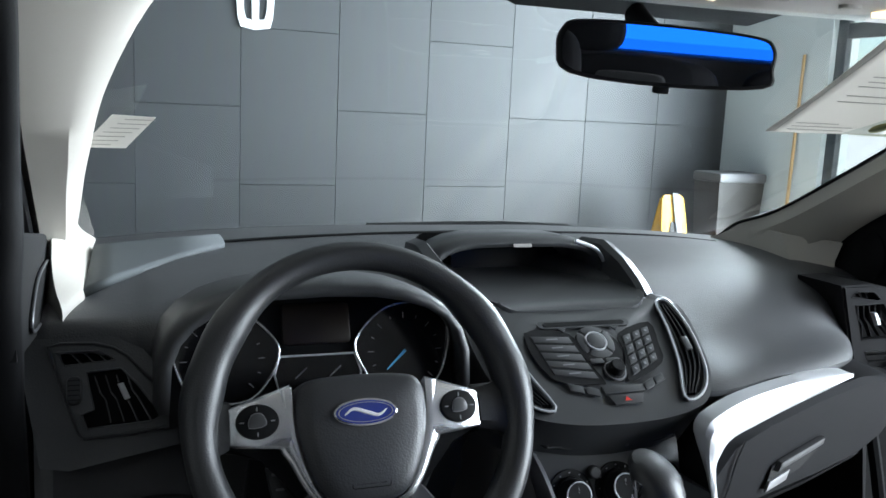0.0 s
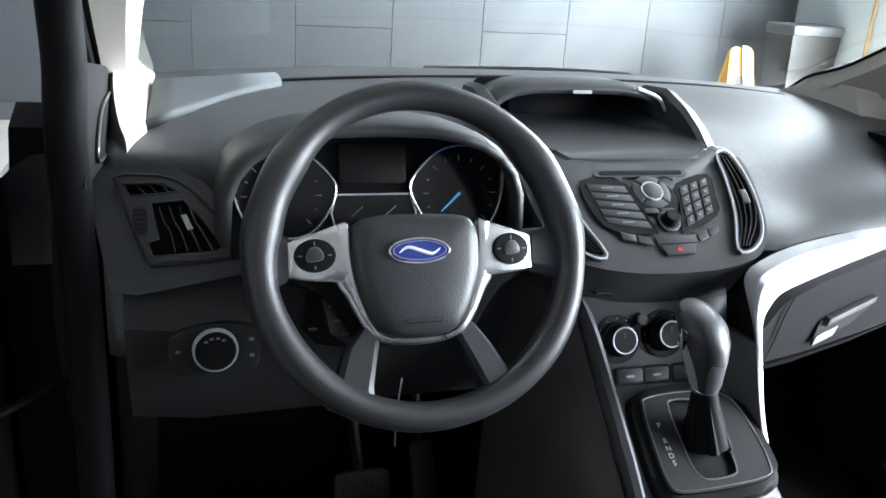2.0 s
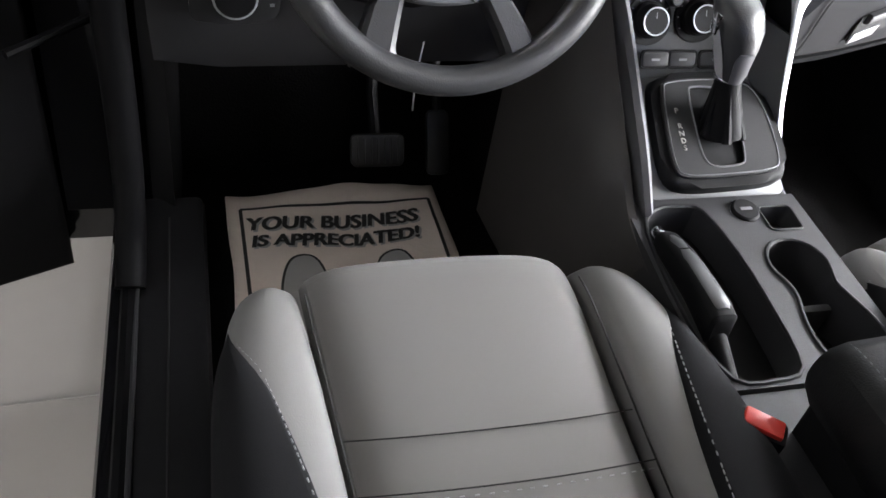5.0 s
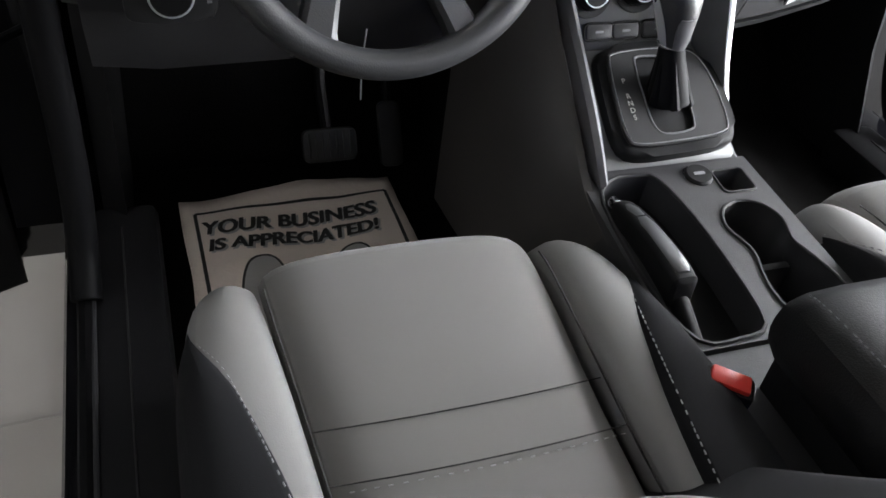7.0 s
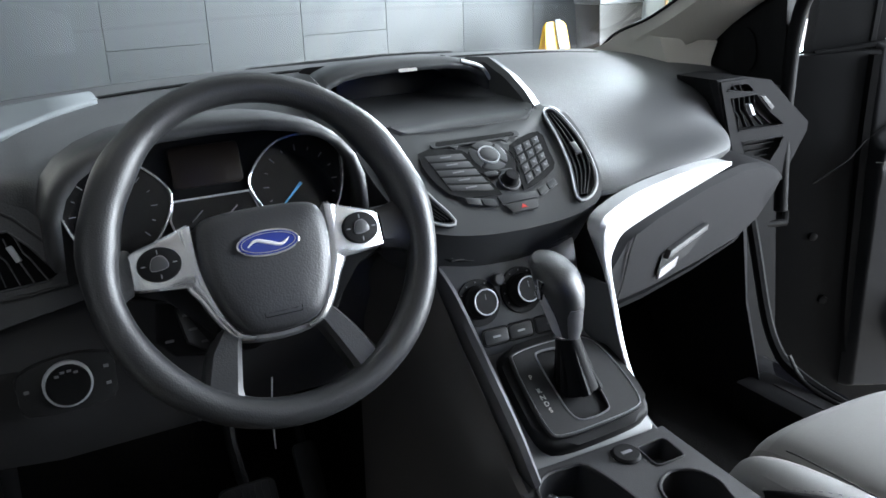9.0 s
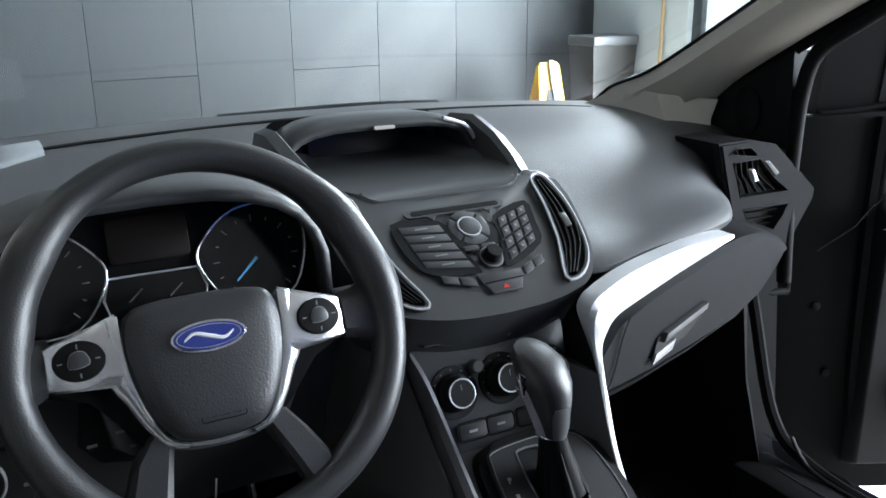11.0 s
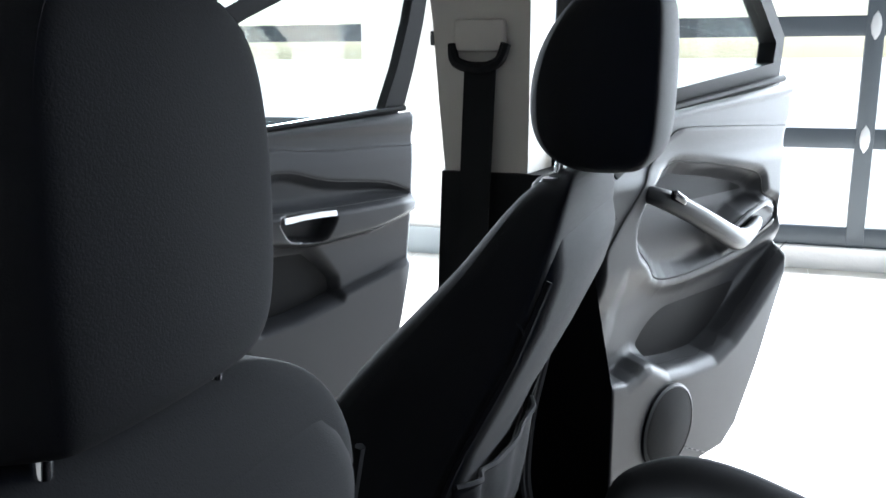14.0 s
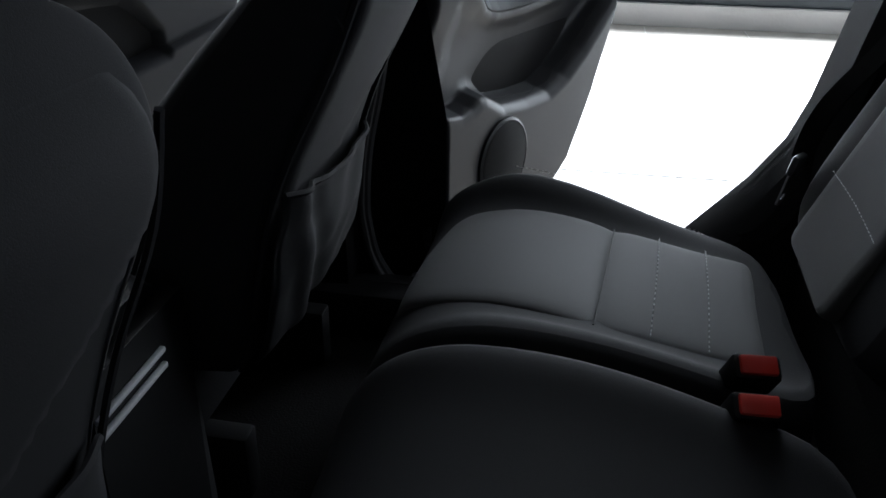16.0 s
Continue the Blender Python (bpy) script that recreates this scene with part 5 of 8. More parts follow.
def slat(v, F, pts, w=0.010, mat=None):
    """A thin blade along points in the vent's plane, standing into the well."""
    rows = [[F @ Vector((x, z, h)) for h in (-0.003, -0.003 - w)] for x, z in pts]
    rows = [[r[0] + Vector((-0.0008, 0, 0)), r[0] + Vector((0.0008, 0, 0.0006)), r[1] + Vector((0.0008, 0, 0.0006)), r[1] + Vector((-0.0008, 0, 0))] for r in rows]
    return part("slat", loft(rows), mat or STACK, v)


pv, PV = end_vent(frame_m((0, 0.22, 0), (1, 0, 0), (0, 0, 1)), [(0.554, 1.079), (0.621, 1.080), (0.692, 1.067), (0.806, 0.975), (0.804, 0.955), (0.749, 0.871), (0.698, 0.875), (0.603, 0.922), (0.572, 1.02)],
    [[(0.576, 1.058), (0.588, 1.068), (0.626, 1.067), (0.645, 1.053), (0.637, 1.050)], [(0.588, 1.043), (0.652, 1.045), (0.690, 1.010), (0.734, 0.978), (0.614, 0.979)], [(0.623, 0.957), (0.736, 0.955), (0.727, 0.938), (0.703, 0.909), (0.635, 0.934)]], "angular end vent")
for k in range(5):
    x0, x1 = 0.600 + 0.0135 * k, 0.622 + 0.021 * k
    slat(pv, PV, mat=HARD_BLACK, pts=[(x0, 1.043), (x0 + 0.006, 1.016), (x0 + 0.016, 1.006), (x1, 0.981)])
for z0 in (0.946, 0.934, 0.922):
    slat(pv, PV, mat=HARD_BLACK, pts=[(0.632, z0), (0.722 - (0.95 - z0) * 0.6, z0 - 0.002)])
slat(pv, PV, mat=HARD_BLACK, pts=[(0.596, 1.066), (0.606, 1.055)])
slat(pv, PV, mat=HARD_BLACK, pts=[(0.612, 1.066), (0.622, 1.053)])
part("tab", prism([(0.632, 1.027), (0.640, 1.028), (0.653, 1.006), (0.645, 1.004)], 0.010, PV, base=-0.004, bevel=0.002), SILVER_SOFT, pv, "bright vent tab")
part("thumbwheel", prism([(0.660, 1.040), (0.674, 1.040), (0.702, 1.016), (0.692, 1.010)], 0.008, PV, base=0.0, bevel=0.003), DASH_HARD, pv)
part("airbag_mark", prism(rrect(0.024, 0.004, 0.001, 2), 0.0006, frame_m((0.465, 0.205, 0.99), (1, 0.1, 0), (0, 0.3, 1))), GREY_PRINT, dash)

# driver's side vent
LVF = frame_m((0, 0.130, 0.94), (1, 0, 0), (0, 0.36, 0.933))
LVB = [(-0.7134, 0.1168), (-0.700, 0.1205), (-0.6613, 0.1190), (-0.640, 0.1130), (-0.6231, 0.1018), (-0.592, 0.066), (-0.5667, 0.0326), (-0.5640, 0.022), (-0.5672, 0.0122), (-0.620, 0.008), (-0.6737, 0.0063), (-0.679, 0.012), (-0.6944, 0.0525)]
part("fascia", holed([(-0.748, 0.118), (-0.735, 0.128), (-0.640, 0.128), (-0.605, 0.110), (-0.545, 0.035), (-0.540, -0.005), (-0.690, -0.030), (-0.722, -0.024)], [inset(LVB, 0.002)], 0.03, LVF @ Matrix.Translation((0, 0, -0.004))), DASH, dash, "charcoal fascia round the driver's vent")
# plate lighter than the passenger vent's, in place of light that falls on it
lv, LV = end_vent(LVF, LVB,
    [[(-0.7045, 0.1097), (-0.656, 0.1096), (-0.6381, 0.0976), (-0.694, 0.0934)], [(-0.671, 0.0847), (-0.6317, 0.0875), (-0.612, 0.066), (-0.5855, 0.0277), (-0.596, 0.021), (-0.6698, 0.0174), (-0.676, 0.0347), (-0.6625, 0.0398)]], "angular end vent with upright slats", 0.04, plate_mat=DASH)
part("outer_edge", tube([LV @ Vector((x, y, 0.0030)) for x, y in LVB], 0.0020, 8, loop=True), DASH_HARD, lv)
for k in range(5):
    x0 = -0.662 + 0.0125 * k
    slat(lv, LV, [(x0, 0.080), (x0 + 0.006, 0.060), (x0 + 0.012, 0.052), (x0 + 0.018 + 0.003 * k, 0.023)])
for k in range(3):
    slat(lv, LV, [(-0.688 + 0.015 * k, 0.1085), (-0.676 + 0.015 * k, 0.0955)])
part("tab", prism([(-0.636, 0.0684), (-0.629, 0.0700), (-0.621, 0.0510), (-0.628, 0.0492)], 0.010, LV, base=-0.004, bevel=0.002), SILVER_SOFT, lv, "bright vent tab")
part("thumbwheel", prism(rrect(0.017, 0.034, 0.007, 4, -0.6845, 0.0635), 0.010, LV, base=0.002, bevel=0.004), DASH_HARD, lv)
for k in range(5):
    part("wheel_rib", tube([LV @ Vector((-0.691, 0.052 + 0.0058 * k, 0.0118)), LV @ Vector((-0.678, 0.052 + 0.0058 * k, 0.0118))], 0.0007, 5), BLACK, lv)

# instrument binnacle
clu = thing("instrument_cluster", (-0.39, 0.18, 1.03), "instrument cluster with two dials and a small screen", "instrument cluster")
CM = frame_m((-0.395, 0.135, 1.045), (1, 0, 0), (0, 0.32, 0.95))
hood = []
for d, w, top in ((0.42, 0.150, 1.080), (0.36, 0.175, 1.094), (0.30, 0.192, 1.108), (0.22, 0.203, 1.128), (0.13, 0.201, 1.136), (0.085, 0.196, 1.132)):
    pts = []
    for i in range(15):
        q = math.pi * i / 14
        c = math.cos(q)
        pts.append((-0.395 - w * math.copysign(abs(c) ** 0.75, c), d, 0.985 + (top - 0.985) * abs(math.sin(q)) ** 0.62))
    hood.append(pts)
hd = part("hood", loft(hood, closed=False), DASH, clu, "curved cluster hood")
thicken(hd, 0.012, -1)
part("back", prism([(-0.183, -0.09), (0.183, -0.09), (0.183, 0.0), (0.163, 0.040), (0.11, 0.066), (-0.11, 0.066), (-0.163, 0.040), (-0.183, 0.0)], 0.01, CM, base=-0.012), BLACK, clu)
for s in (-1, 1):
    pol = spline([(s * 0.060, 0.018), (s * 0.095, 0.046), (s * 0.140, 0.050), (s * 0.176, 0.030), (s * 0.176, -0.015), (s * 0.15, -0.06), (s * 0.085, -0.062), (s * 0.050, -0.012)], 4, loop=True)
    dial = part("dial", prism(pol, 0.004, CM, base=-0.002), GLOSS, clu, "black dial")
    part("bezel", tube([CM @ Vector((x, y, 0.005)) for x, y in pol], 0.0018, 8, loop=True), SILVER, dial, "bright dial rim")
    cx = s * 0.118
    for i in range(13):
        q = radians(225 - 270 * i / 12)
        part("dial_mark", box((0.008 if i % 2 == 0 else 0.004, 0.0012, 0.0008), CM @ Matrix.Translation((cx + 0.047 * math.cos(q), -0.012 + 0.047 * math.sin(q), 0.0025)) @ Matrix.Rotation(q, 4, "Z")), GREY_PRINT, dial)
    q = radians(222)
    part("needle", prism([(-0.002, 0), (0.002, 0), (0.0008, 0.036), (-0.0008, 0.036)], 0.001, CM @ Matrix.Translation((cx, -0.012, 0.004)) @ Matrix.Rotation(q - math.pi / 2, 4, "Z")), BLUE_NEEDLE, dial)
part("info_screen", prism(rrect(0.088, 0.052, 0.006, 3, 0.0, 0.028), 0.006, CM, base=-0.002, bevel=0.001), SCREEN_BROWN, clu)
sg_poly = [(-0.048, -0.012), (0.048, -0.012), (0.056, -0.035), (0.05, -0.06), (-0.05, -0.06), (-0.056, -0.035)]
sd = part("gauge_panel", prism(sg_poly, 0.004, CM, base=-0.002), GLOSS, clu)
part("bezel", tube([CM @ Vector((x, y, 0.004)) for x, y in sg_poly[:3] + sg_poly[3:]], 0.0014, 6, loop=True), SILVER_SOFT, sd)
for s in (-1, 1):
    part("needle", box((0.020, 0.0016, 0.001), CM @ Matrix.Translation((s * 0.022, -0.034, 0.003)) @ Matrix.Rotation(radians(40), 4, "Z")), GREY_PRINT, sd)

# lower dash, driver's side, with the light switch
part("lower_panel", loft([[(x, 0.165, 0.93), (x, y0, 0.86), (x, y0 + 0.015, 0.78), (x, y0 + 0.06, 0.70), (x, 0.40, 0.68), (x, 0.40, 0.93)] for x, y0 in ((-0.71, 0.135), (-0.62, 0.115), (-0.45, 0.12), (-0.30, 0.13), (-0.17, 0.13))]), DASH_HARD, dash, "charcoal lower dash panel")
LS = frame_m((-0.600, 0.112, 0.838), (0.99, 0.04, 0), (0, 0.12, 0.99))
lsw = thing("light_switch", (-0.60, 0.11, 0.84), "rotary light switch panel", "light switch")
part("plate", prism(spline([(-0.052, 0.022), (0.0, 0.034), (0.052, 0.026), (0.056, 0.0), (0.05, -0.032), (0, -0.036), (-0.05, -0.032), (-0.056, -0.005)], 3, loop=True), 0.012, LS, base=-0.004, bevel=0.003), VENT, lsw)
part("dial", lathe([(0.0262, 0.008), (0.0262, 0.016), (0.024, 0.019), (0.0, 0.019)], LS, 32), BLACK, lsw)
part("dial_ring", lathe([(0.0288, 0.006), (0.0288, 0.014), (0.0266, 0.0165), (0.0258, 0.0165)], LS, 32), SILVER_SOFT, lsw, "bright dial ring")
for i, a in enumerate((130, 105, 80, 55)):
    q = radians(a)
    part("print_bar", box((0.005, 0.003, 0.0006), LS @ Matrix.Translation((0.018 * math.cos(q), 0.018 * math.sin(q), 0.0194))), GREY_PRINT, lsw)
for x, y in ((-0.046, 0.0), (0.046, 0.01), (0.046, -0.012)):
    part("print_bar", box((0.006, 0.004, 0.0006), LS @ Matrix.Translation((x, y, 0.0084))), GREY_PRINT, lsw)

# ---- steering wheel ----
WC = Vector((-0.367, -0.018, 1.004))
WM = frame_m(WC, (1, 0, 0), (0, math.sin(radians(25)), math.cos(radians(25))))
wheel = thing("steering_wheel", WC, "black leather steering wheel with silver spokes", "steering wheel")
RR = 0.1885


def wp(u, v, h=0.0):
    return WM @ Vector((u, v, h))


rim_pts, rim_r = [], []
for i in range(96):
    q = 2 * math.pi * i / 96
    deg = (math.degrees(q)) % 360
    r = 0.0175
    for c0, wdt, amp in ((34, 13, 0.0050), (146, 13, 0.0050), (10, 12, 0.0055), (170, 12, 0.0055), (215, 22, 0.0022), (325, 22, 0.0022)):
        d = (deg - c0 + 180) % 360 - 180
        r += amp * math.exp(-((d / wdt) ** 2))
    grip = sum(math.exp(-((((deg - c0 + 180) % 360 - 180) / 24) ** 2)) for c0 in (24, 156))
    rim_pts.append(wp((RR - 0.004 * grip) * math.cos(q), (RR - 0.004 * grip) * math.sin(q)))
    rim_r.append(r)
rings = []
for i, p in enumerate(rim_pts):
    out = (p - WC).normalized()
    nz = (WM.to_3x3() @ Vector((0, 0, 1)))
    rings.append([p + rim_r[i] * (math.cos(a) * out + 1.08 * math.sin(a) * nz) for a in (2 * math.pi * j / 16 for j in range(16))])
part("rim", loft(rings, loop=True), LEATHER, wheel)
for deg in (49.5, 133.5, 236, 304):
    q = radians(deg)
    c = wp(RR * math.cos(q), RR * math.sin(q))
    out = (c - WC).normalized()
    nz = WM.to_3x3() @ Vector((0, 0, 1))
    part("seam", tube([c + 0.0170 * (math.cos(a) * out + 1.08 * math.sin(a) * nz) for a in (2 * math.pi * j / 20 for j in range(20))], 0.0009, 5, loop=True), THREAD_DARK, wheel)
# airbag cover
PADX = -0.010
pad_half = [(0.0, 0.046), (0.046, 0.044), (0.068, 0.037), (0.0755, 0.014), (0.073, -0.022), (0.062, -0.060), (0.046, -0.086), (0.026, -0.095), (0.0, -0.097)]
pad = spline(pad_half, 4)
pad = pad + [(-x, y) for x, y in reversed(pad[1:-1])]
lay = [(1.0, -0.035), (1.0, 0.006), (0.992, 0.014), (0.97, 0.0195), (0.90, 0.0245), (0.76, 0.0275), (0.5, 0.0295), (0.25, 0.0305)]
bm = loft([[wp(PADX + x * k, (y + 0.02) * k - 0.02, h) for x, y in pad] for k, h in lay])
cover = part("airbag_cover", bm, PADMAT, wheel, "grained black airbag cover")
part("hub_back", rod(wp(PADX, -0.02, -0.10), wp(PADX, -0.02, -0.03), 0.070, 0.066, 24), BLACK, wheel)
# badge: plain blue oval with a bright rim and one plain wave
BO = [(0.0365 * math.cos(2 * math.pi * i / 40), 0.0150 * math.sin(2 * math.pi * i / 40)) for i in range(40)]
BMX = WM @ Matrix.Translation((PADX - 0.001, 0.001, 0.0285))
badge = part("badge", prism(BO, 0.0045, BMX, bevel=0.0015), CHROME, cover, "bright oval badge")
part("badge_field", prism(scaled(BO, (0.93, 0.86)), 0.0008, BMX, base=0.0042), BADGE_BLUE, badge, "blue enamel field")
part("badge_line", ring(scaled(BO, (0.86, 0.74)), scaled(BO, (0.83, 0.69)), 0.0005, BMX, base=0.0051), CHROME, badge)
part("badge_mark", tube([BMX @ Vector((x, y, 0.0053)) for x, y in spline([(-0.024, -0.002), (-0.014, 0.004), (0.0, 0.0), (0.014, -0.004), (0.024, 0.002)], 6)], [0.0006 + 0.0016 * math.sin(math.pi * i / 24) for i in range(25)], 6), WHITE_PRINT, badge, "plain white wave on the badge")
AM = WM @ Matrix.Translation((PADX + 0.001, -0.0735, 0.0272)) @ Matrix.Rotation(radians(-9), 4, "X")
text("AIRBAG", 0.0098, AM, BLACK, cover)
part("mark_frame", tube([AM @ Vector((x, y, 0.0)) for x, y in rrect(0.043, 0.013, 0.002, 2)], 0.0006, 5, loop=True), BLACK, cover)
for s in (-1, 1):
    part("horn_mark", tube([wp(PADX + s * 0.066, 0.0005, 0.0215), wp(PADX + s * 0.043, 0.0005, 0.0278)], 0.0008, 5), BLACK, cover)
    part("horn_mark", tube([wp(PADX + s * 0.062, 0.0075, 0.0218), wp(PADX + s * 0.052, 0.0055, 0.0255), wp(PADX + s * 0.052, 0.0105, 0.0252)], 0.0006, 5), BLACK, cover)
# spokes: silver upper arms that narrow to strips along the cover, switch pads, lower legs
for s in (-1, 1):
    # rows across the arm: outline above and below, with the height of its middle
    arm = [(0.147, 0.017, -0.022, 0.004), (0.139, 0.021, -0.0245, 0.0075), (0.116, 0.027, -0.027, 0.0105), (0.094, 0.034, -0.029, 0.0125), (0.080, 0.039, -0.033, 0.0130)]
    rows = []
    for u, v1, v0, h in arm:
        rows.append([wp(PADX + s * u, v0 + (v1 - v0) * k, h + d) for k, d in ((0.0, -0.014), (0.0, -0.004), (0.05, -0.001), (0.2, 0.0), (0.5, 0.0004), (0.8, 0.0), (0.95, -0.001), (1.0, -0.004), (1.0, -0.014))])
    part("spoke", loft(rows), SILVER, wheel, "satin silver spoke")
    edge_i = spline([(0.078, 0.036), (0.0765, -0.005), (0.0705, -0.037), (0.0605, -0.066), (0.046, -0.0885), (0.030, -0.0960)], 5)
    edge_o = spline([(0.096, 0.032), (0.0945, -0.024), (0.0835, -0.046), (0.0705, -0.072), (0.0540, -0.0945), (0.034, -0.1010)], 5)
    rows = []
    for i, (a, b) in enumerate(zip(edge_i, edge_o)):
        f = i / (len(edge_i) - 1)
        hi = 0.0135 - 0.004 * f
        rows.append([wp(PADX + s * (a[0] + (b[0] - a[0]) * k), a[1] + (b[1] - a[1]) * k, hi + d) for k, d in ((0.0, -0.016), (0.0, -0.0006), (0.25, 0.0006), (0.6, -0.0005), (0.9, -0.004), (1.0, -0.0075), (1.0, -0.018))])
    part("spoke_strip", loft(rows), SILVER, wheel, "narrow silver strip along the airbag cover")
    back = [(0.150, 0.018), (0.120, 0.024), (0.086, 0.034), (0.060, 0.034), (0.058, -0.07), (0.072, -0.094), (0.096, -0.050), (0.110, -0.034), (0.150, -0.028)]
    part("spoke_back", prism([(PADX + s * u, v) for u, v in back], 0.022, WM, base=-0.034, bevel=0.005), BLACK, wheel)
    part("arm_root", loft([[wp(PADX * (1 - q) + s * u, v * k, h + 0.002) for v, h in ((0.026, -0.018), (0.026, -0.003), (0.014, 0.005), (-0.020, 0.005), (-0.030, -0.003), (-0.030, -0.018))] for u, k, q in ((0.146, 0.85, 0.0), (0.160, 1.0, 0.5), (0.171, 1.3, 1.0), (0.182, 1.75, 1.0))]), LEATHER, wheel)
    PM = WM @ Matrix.Translation((PADX + s * 0.1165, 0.001, 0.0098)) @ Matrix.Rotation(radians(s * 6), 4, "Y")
    el = [(0.0235 * math.cos(2 * math.pi * i / 28), 0.0190 * math.sin(2 * math.pi * i / 28)) for i in range(28)]
    sp = part("switch_pad", prism(el, 0.0045, PM, bevel=0.002), BLACK, wheel)
    tri = spline([(-0.009, -0.006), (0.009, -0.004), (0.005, 0.008), (-0.006, 0.007)], 3, loop=True)
    ck = part("centre_key", prism(tri, 0.002, PM, base=0.0045, bevel=0.001), STACK, sp)
    part("key_edge", tube([PM @ Vector((x, y, 0.0052)) for x, y in tri], 0.0006, 5, loop=True), GREY_PRINT, ck)
    for a in (0, 90, 180, 270):
        q = radians(a)
        part("print_bar", box((0.0045, 0.0014, 0.0005), PM @ Matrix.Translation((0.0165 * math.cos(q), 0.0135 * math.sin(q), 0.0047)) @ Matrix.Rotation(q, 4, "Z")), GREY_PRINT, sp)
    part("lower_spoke", loft([[wp(PADX * f + s * (cx + w), y - 0.25 * w, h) for w, h in ((-hw, -0.024), (hw, -0.024), (hw, 0.001), (hw * 0.7, 0.007), (-hw * 0.7, 0.007), (-hw, 0.001))] for cx, y, hw, f in ((0.052, -0.080, 0.016, 1.0), (0.066, -0.102, 0.020, 1.0), (0.077, -0.128, 0.022, 0.6), (0.088, -0.156, 0.024, 0.2), (0.091, -0.166, 0.026, 0.0))]), LEATHER, wheel)
chin = spline([(-0.060, -0.082), (-0.048, -0.0975), (-0.028, -0.1035), (0, -0.1055), (0.028, -0.1035), (0.048, -0.0975), (0.060, -0.082)], 5)
part("chin_trim", loft([[wp(PADX + x * k, y * k + (1 - k) * -0.03, h) for k, h in ((0.90, -0.02), (0.90, 0.006), (0.955, 0.0045), (0.995, -0.001), (1.0, -0.008), (1.0, -0.022))] for x, y in chin]), GUNMETAL, wheel, "dark satin trim under the airbag cover")
# column shroud and stalks
column = thing("steering_column", (-0.367, 0.08, 0.95), "black steering column shroud with stalks", "steering column")
part("shroud", tube([wp(0, -0.035, -0.06), wp(0, -0.035, -0.20)], [0.062, 0.075], 20), BLACK, column)
for s in (-1, 1):
    st = part("stalk", tube([wp(s * 0.05, 0.0, -0.075), wp(s * 0.13, 0.012, -0.065), wp(s * 0.175, 0.016, -0.055)], [0.009, 0.011, 0.014], 12), BLACK, column)
    part("stalk_tip", rod(wp(s * 0.150, 0.015, -0.058), wp(s * 0.182, 0.018, -0.052), 0.017, 0.014, 16, bevel=0.003), DASH_HARD if s < 0 else STACK, st)
    for k in range(2):
        part("stalk_mark", box((0.008, 0.012, 0.002), Matrix.Translation(wp(s * (0.12 + 0.022 * k), 0.016, -0.050)) @ WM.to_3x3().to_4x4()), STACK, st)
pod = part("column_switch", prism([(-0.128, -0.034), (-0.102, -0.040), (-0.088, -0.058), (-0.072, -0.084), (-0.086, -0.104), (-0.118, -0.098), (-0.136, -0.078)], 0.022, WM, base=-0.076, bevel=0.005), HARD_BLACK, column, "switch pod behind the spoke")
part("pod_lever", prism([(-0.112, -0.046), (-0.096, -0.050), (-0.092, -0.070), (-0.076, -0.088), (-0.086, -0.100), (-0.106, -0.086)], 0.010, WM, base=-0.056, bevel=0.004), KEY_GREY, pod, "grey stepped lever")
for x, y in ((-0.101, -0.055), (-0.097, -0.072), (-0.086, -0.088), (-0.124, -0.080)):
    part("print_bar", prism(rrect(0.010, 0.003, 0.0008, 1, x, y), 0.0006, WM, base=-0.0462 if x > -0.11 else -0.0542), GREY_PRINT, pod)

# ---- centre console ----
cons = thing("centre_console", (0, -0.3, 0.36), "charcoal centre console with shifter, cup holder and armrest", "centre console")
prof = [(0.06, 0.80, 0.118), (0.0, 0.775, 0.118), (-0.06, 0.735, 0.118), (-0.135, 0.692, 0.118), (-0.155, 0.688, 0.119), (-0.157, 0.60, 0.130), (-0.30, 0.58, 0.132), (-0.445, 0.575, 0.132), (-0.447, 0.655, 0.125), (-0.62, 0.655, 0.125), (-0.78, 0.65, 0.12)]
part("body", loft([[(-w - 0.02, y, 0.36), (-w - 0.008, y, z - 0.10), (-w, y, z - 0.012), (-w + 0.012, y, z - 0.002), (w - 0.012, y, z - 0.002), (w, y, z - 0.012), (w + 0.008, y, z - 0.10), (w + 0.02, y, 0.36)] for y, z, w in prof]), DASH_HARD, cons)
# driver's knee flank beside the stack
knee = [[(-0.1255, y, z), (-0.135, y + 0.002, z - 0.002), (-0.158 + k, y + 0.02, z - 0.03), (-0.178 + k, y + 0.05, z - 0.10), (-0.172 + k, y + 0.09, 0.40), (-0.12, y + 0.09, 0.40)] for y, z, k in ((0.11, 0.935, -0.02), (0.03, 0.87, -0.015), (-0.05, 0.795, -0.008), (-0.13, 0.728, 0.0), (-0.19, 0.680, 0.012), (-0.26, 0.662, 0.026))]
knee = [spline([r[i] for r in knee], 4) for i in range(6)]
part("knee_panel", loft([[c[k] for c in knee] for k in range(len(knee[0]))]), KNEE, cons, "grey-brown console flank")
# shifter plate on the slope
GP = frame_m((0.0, -0.068, 0.742), (1, 0, 0), (0, 0.87, 0.49))
part("slope_panel", prism(rrect(0.212, 0.20, 0.012, 3, 0, 0.0), 0.006, GP, base=-0.012, bevel=0.003), SLOPE, cons, "satin grey shifter surround")
gate_i = spline([(-0.044, 0.061), (0.010, 0.066), (0.060, 0.062), (0.086, 0.046), (0.097, 0.0), (0.097, -0.055), (0.083, -0.074), (0.020, -0.080), (-0.046, -0.080), (-0.062, -0.064), (-0.061, -0.010), (-0.055, 0.045)], 3, loop=True)
gate_o = inset(gate_i, -0.013)
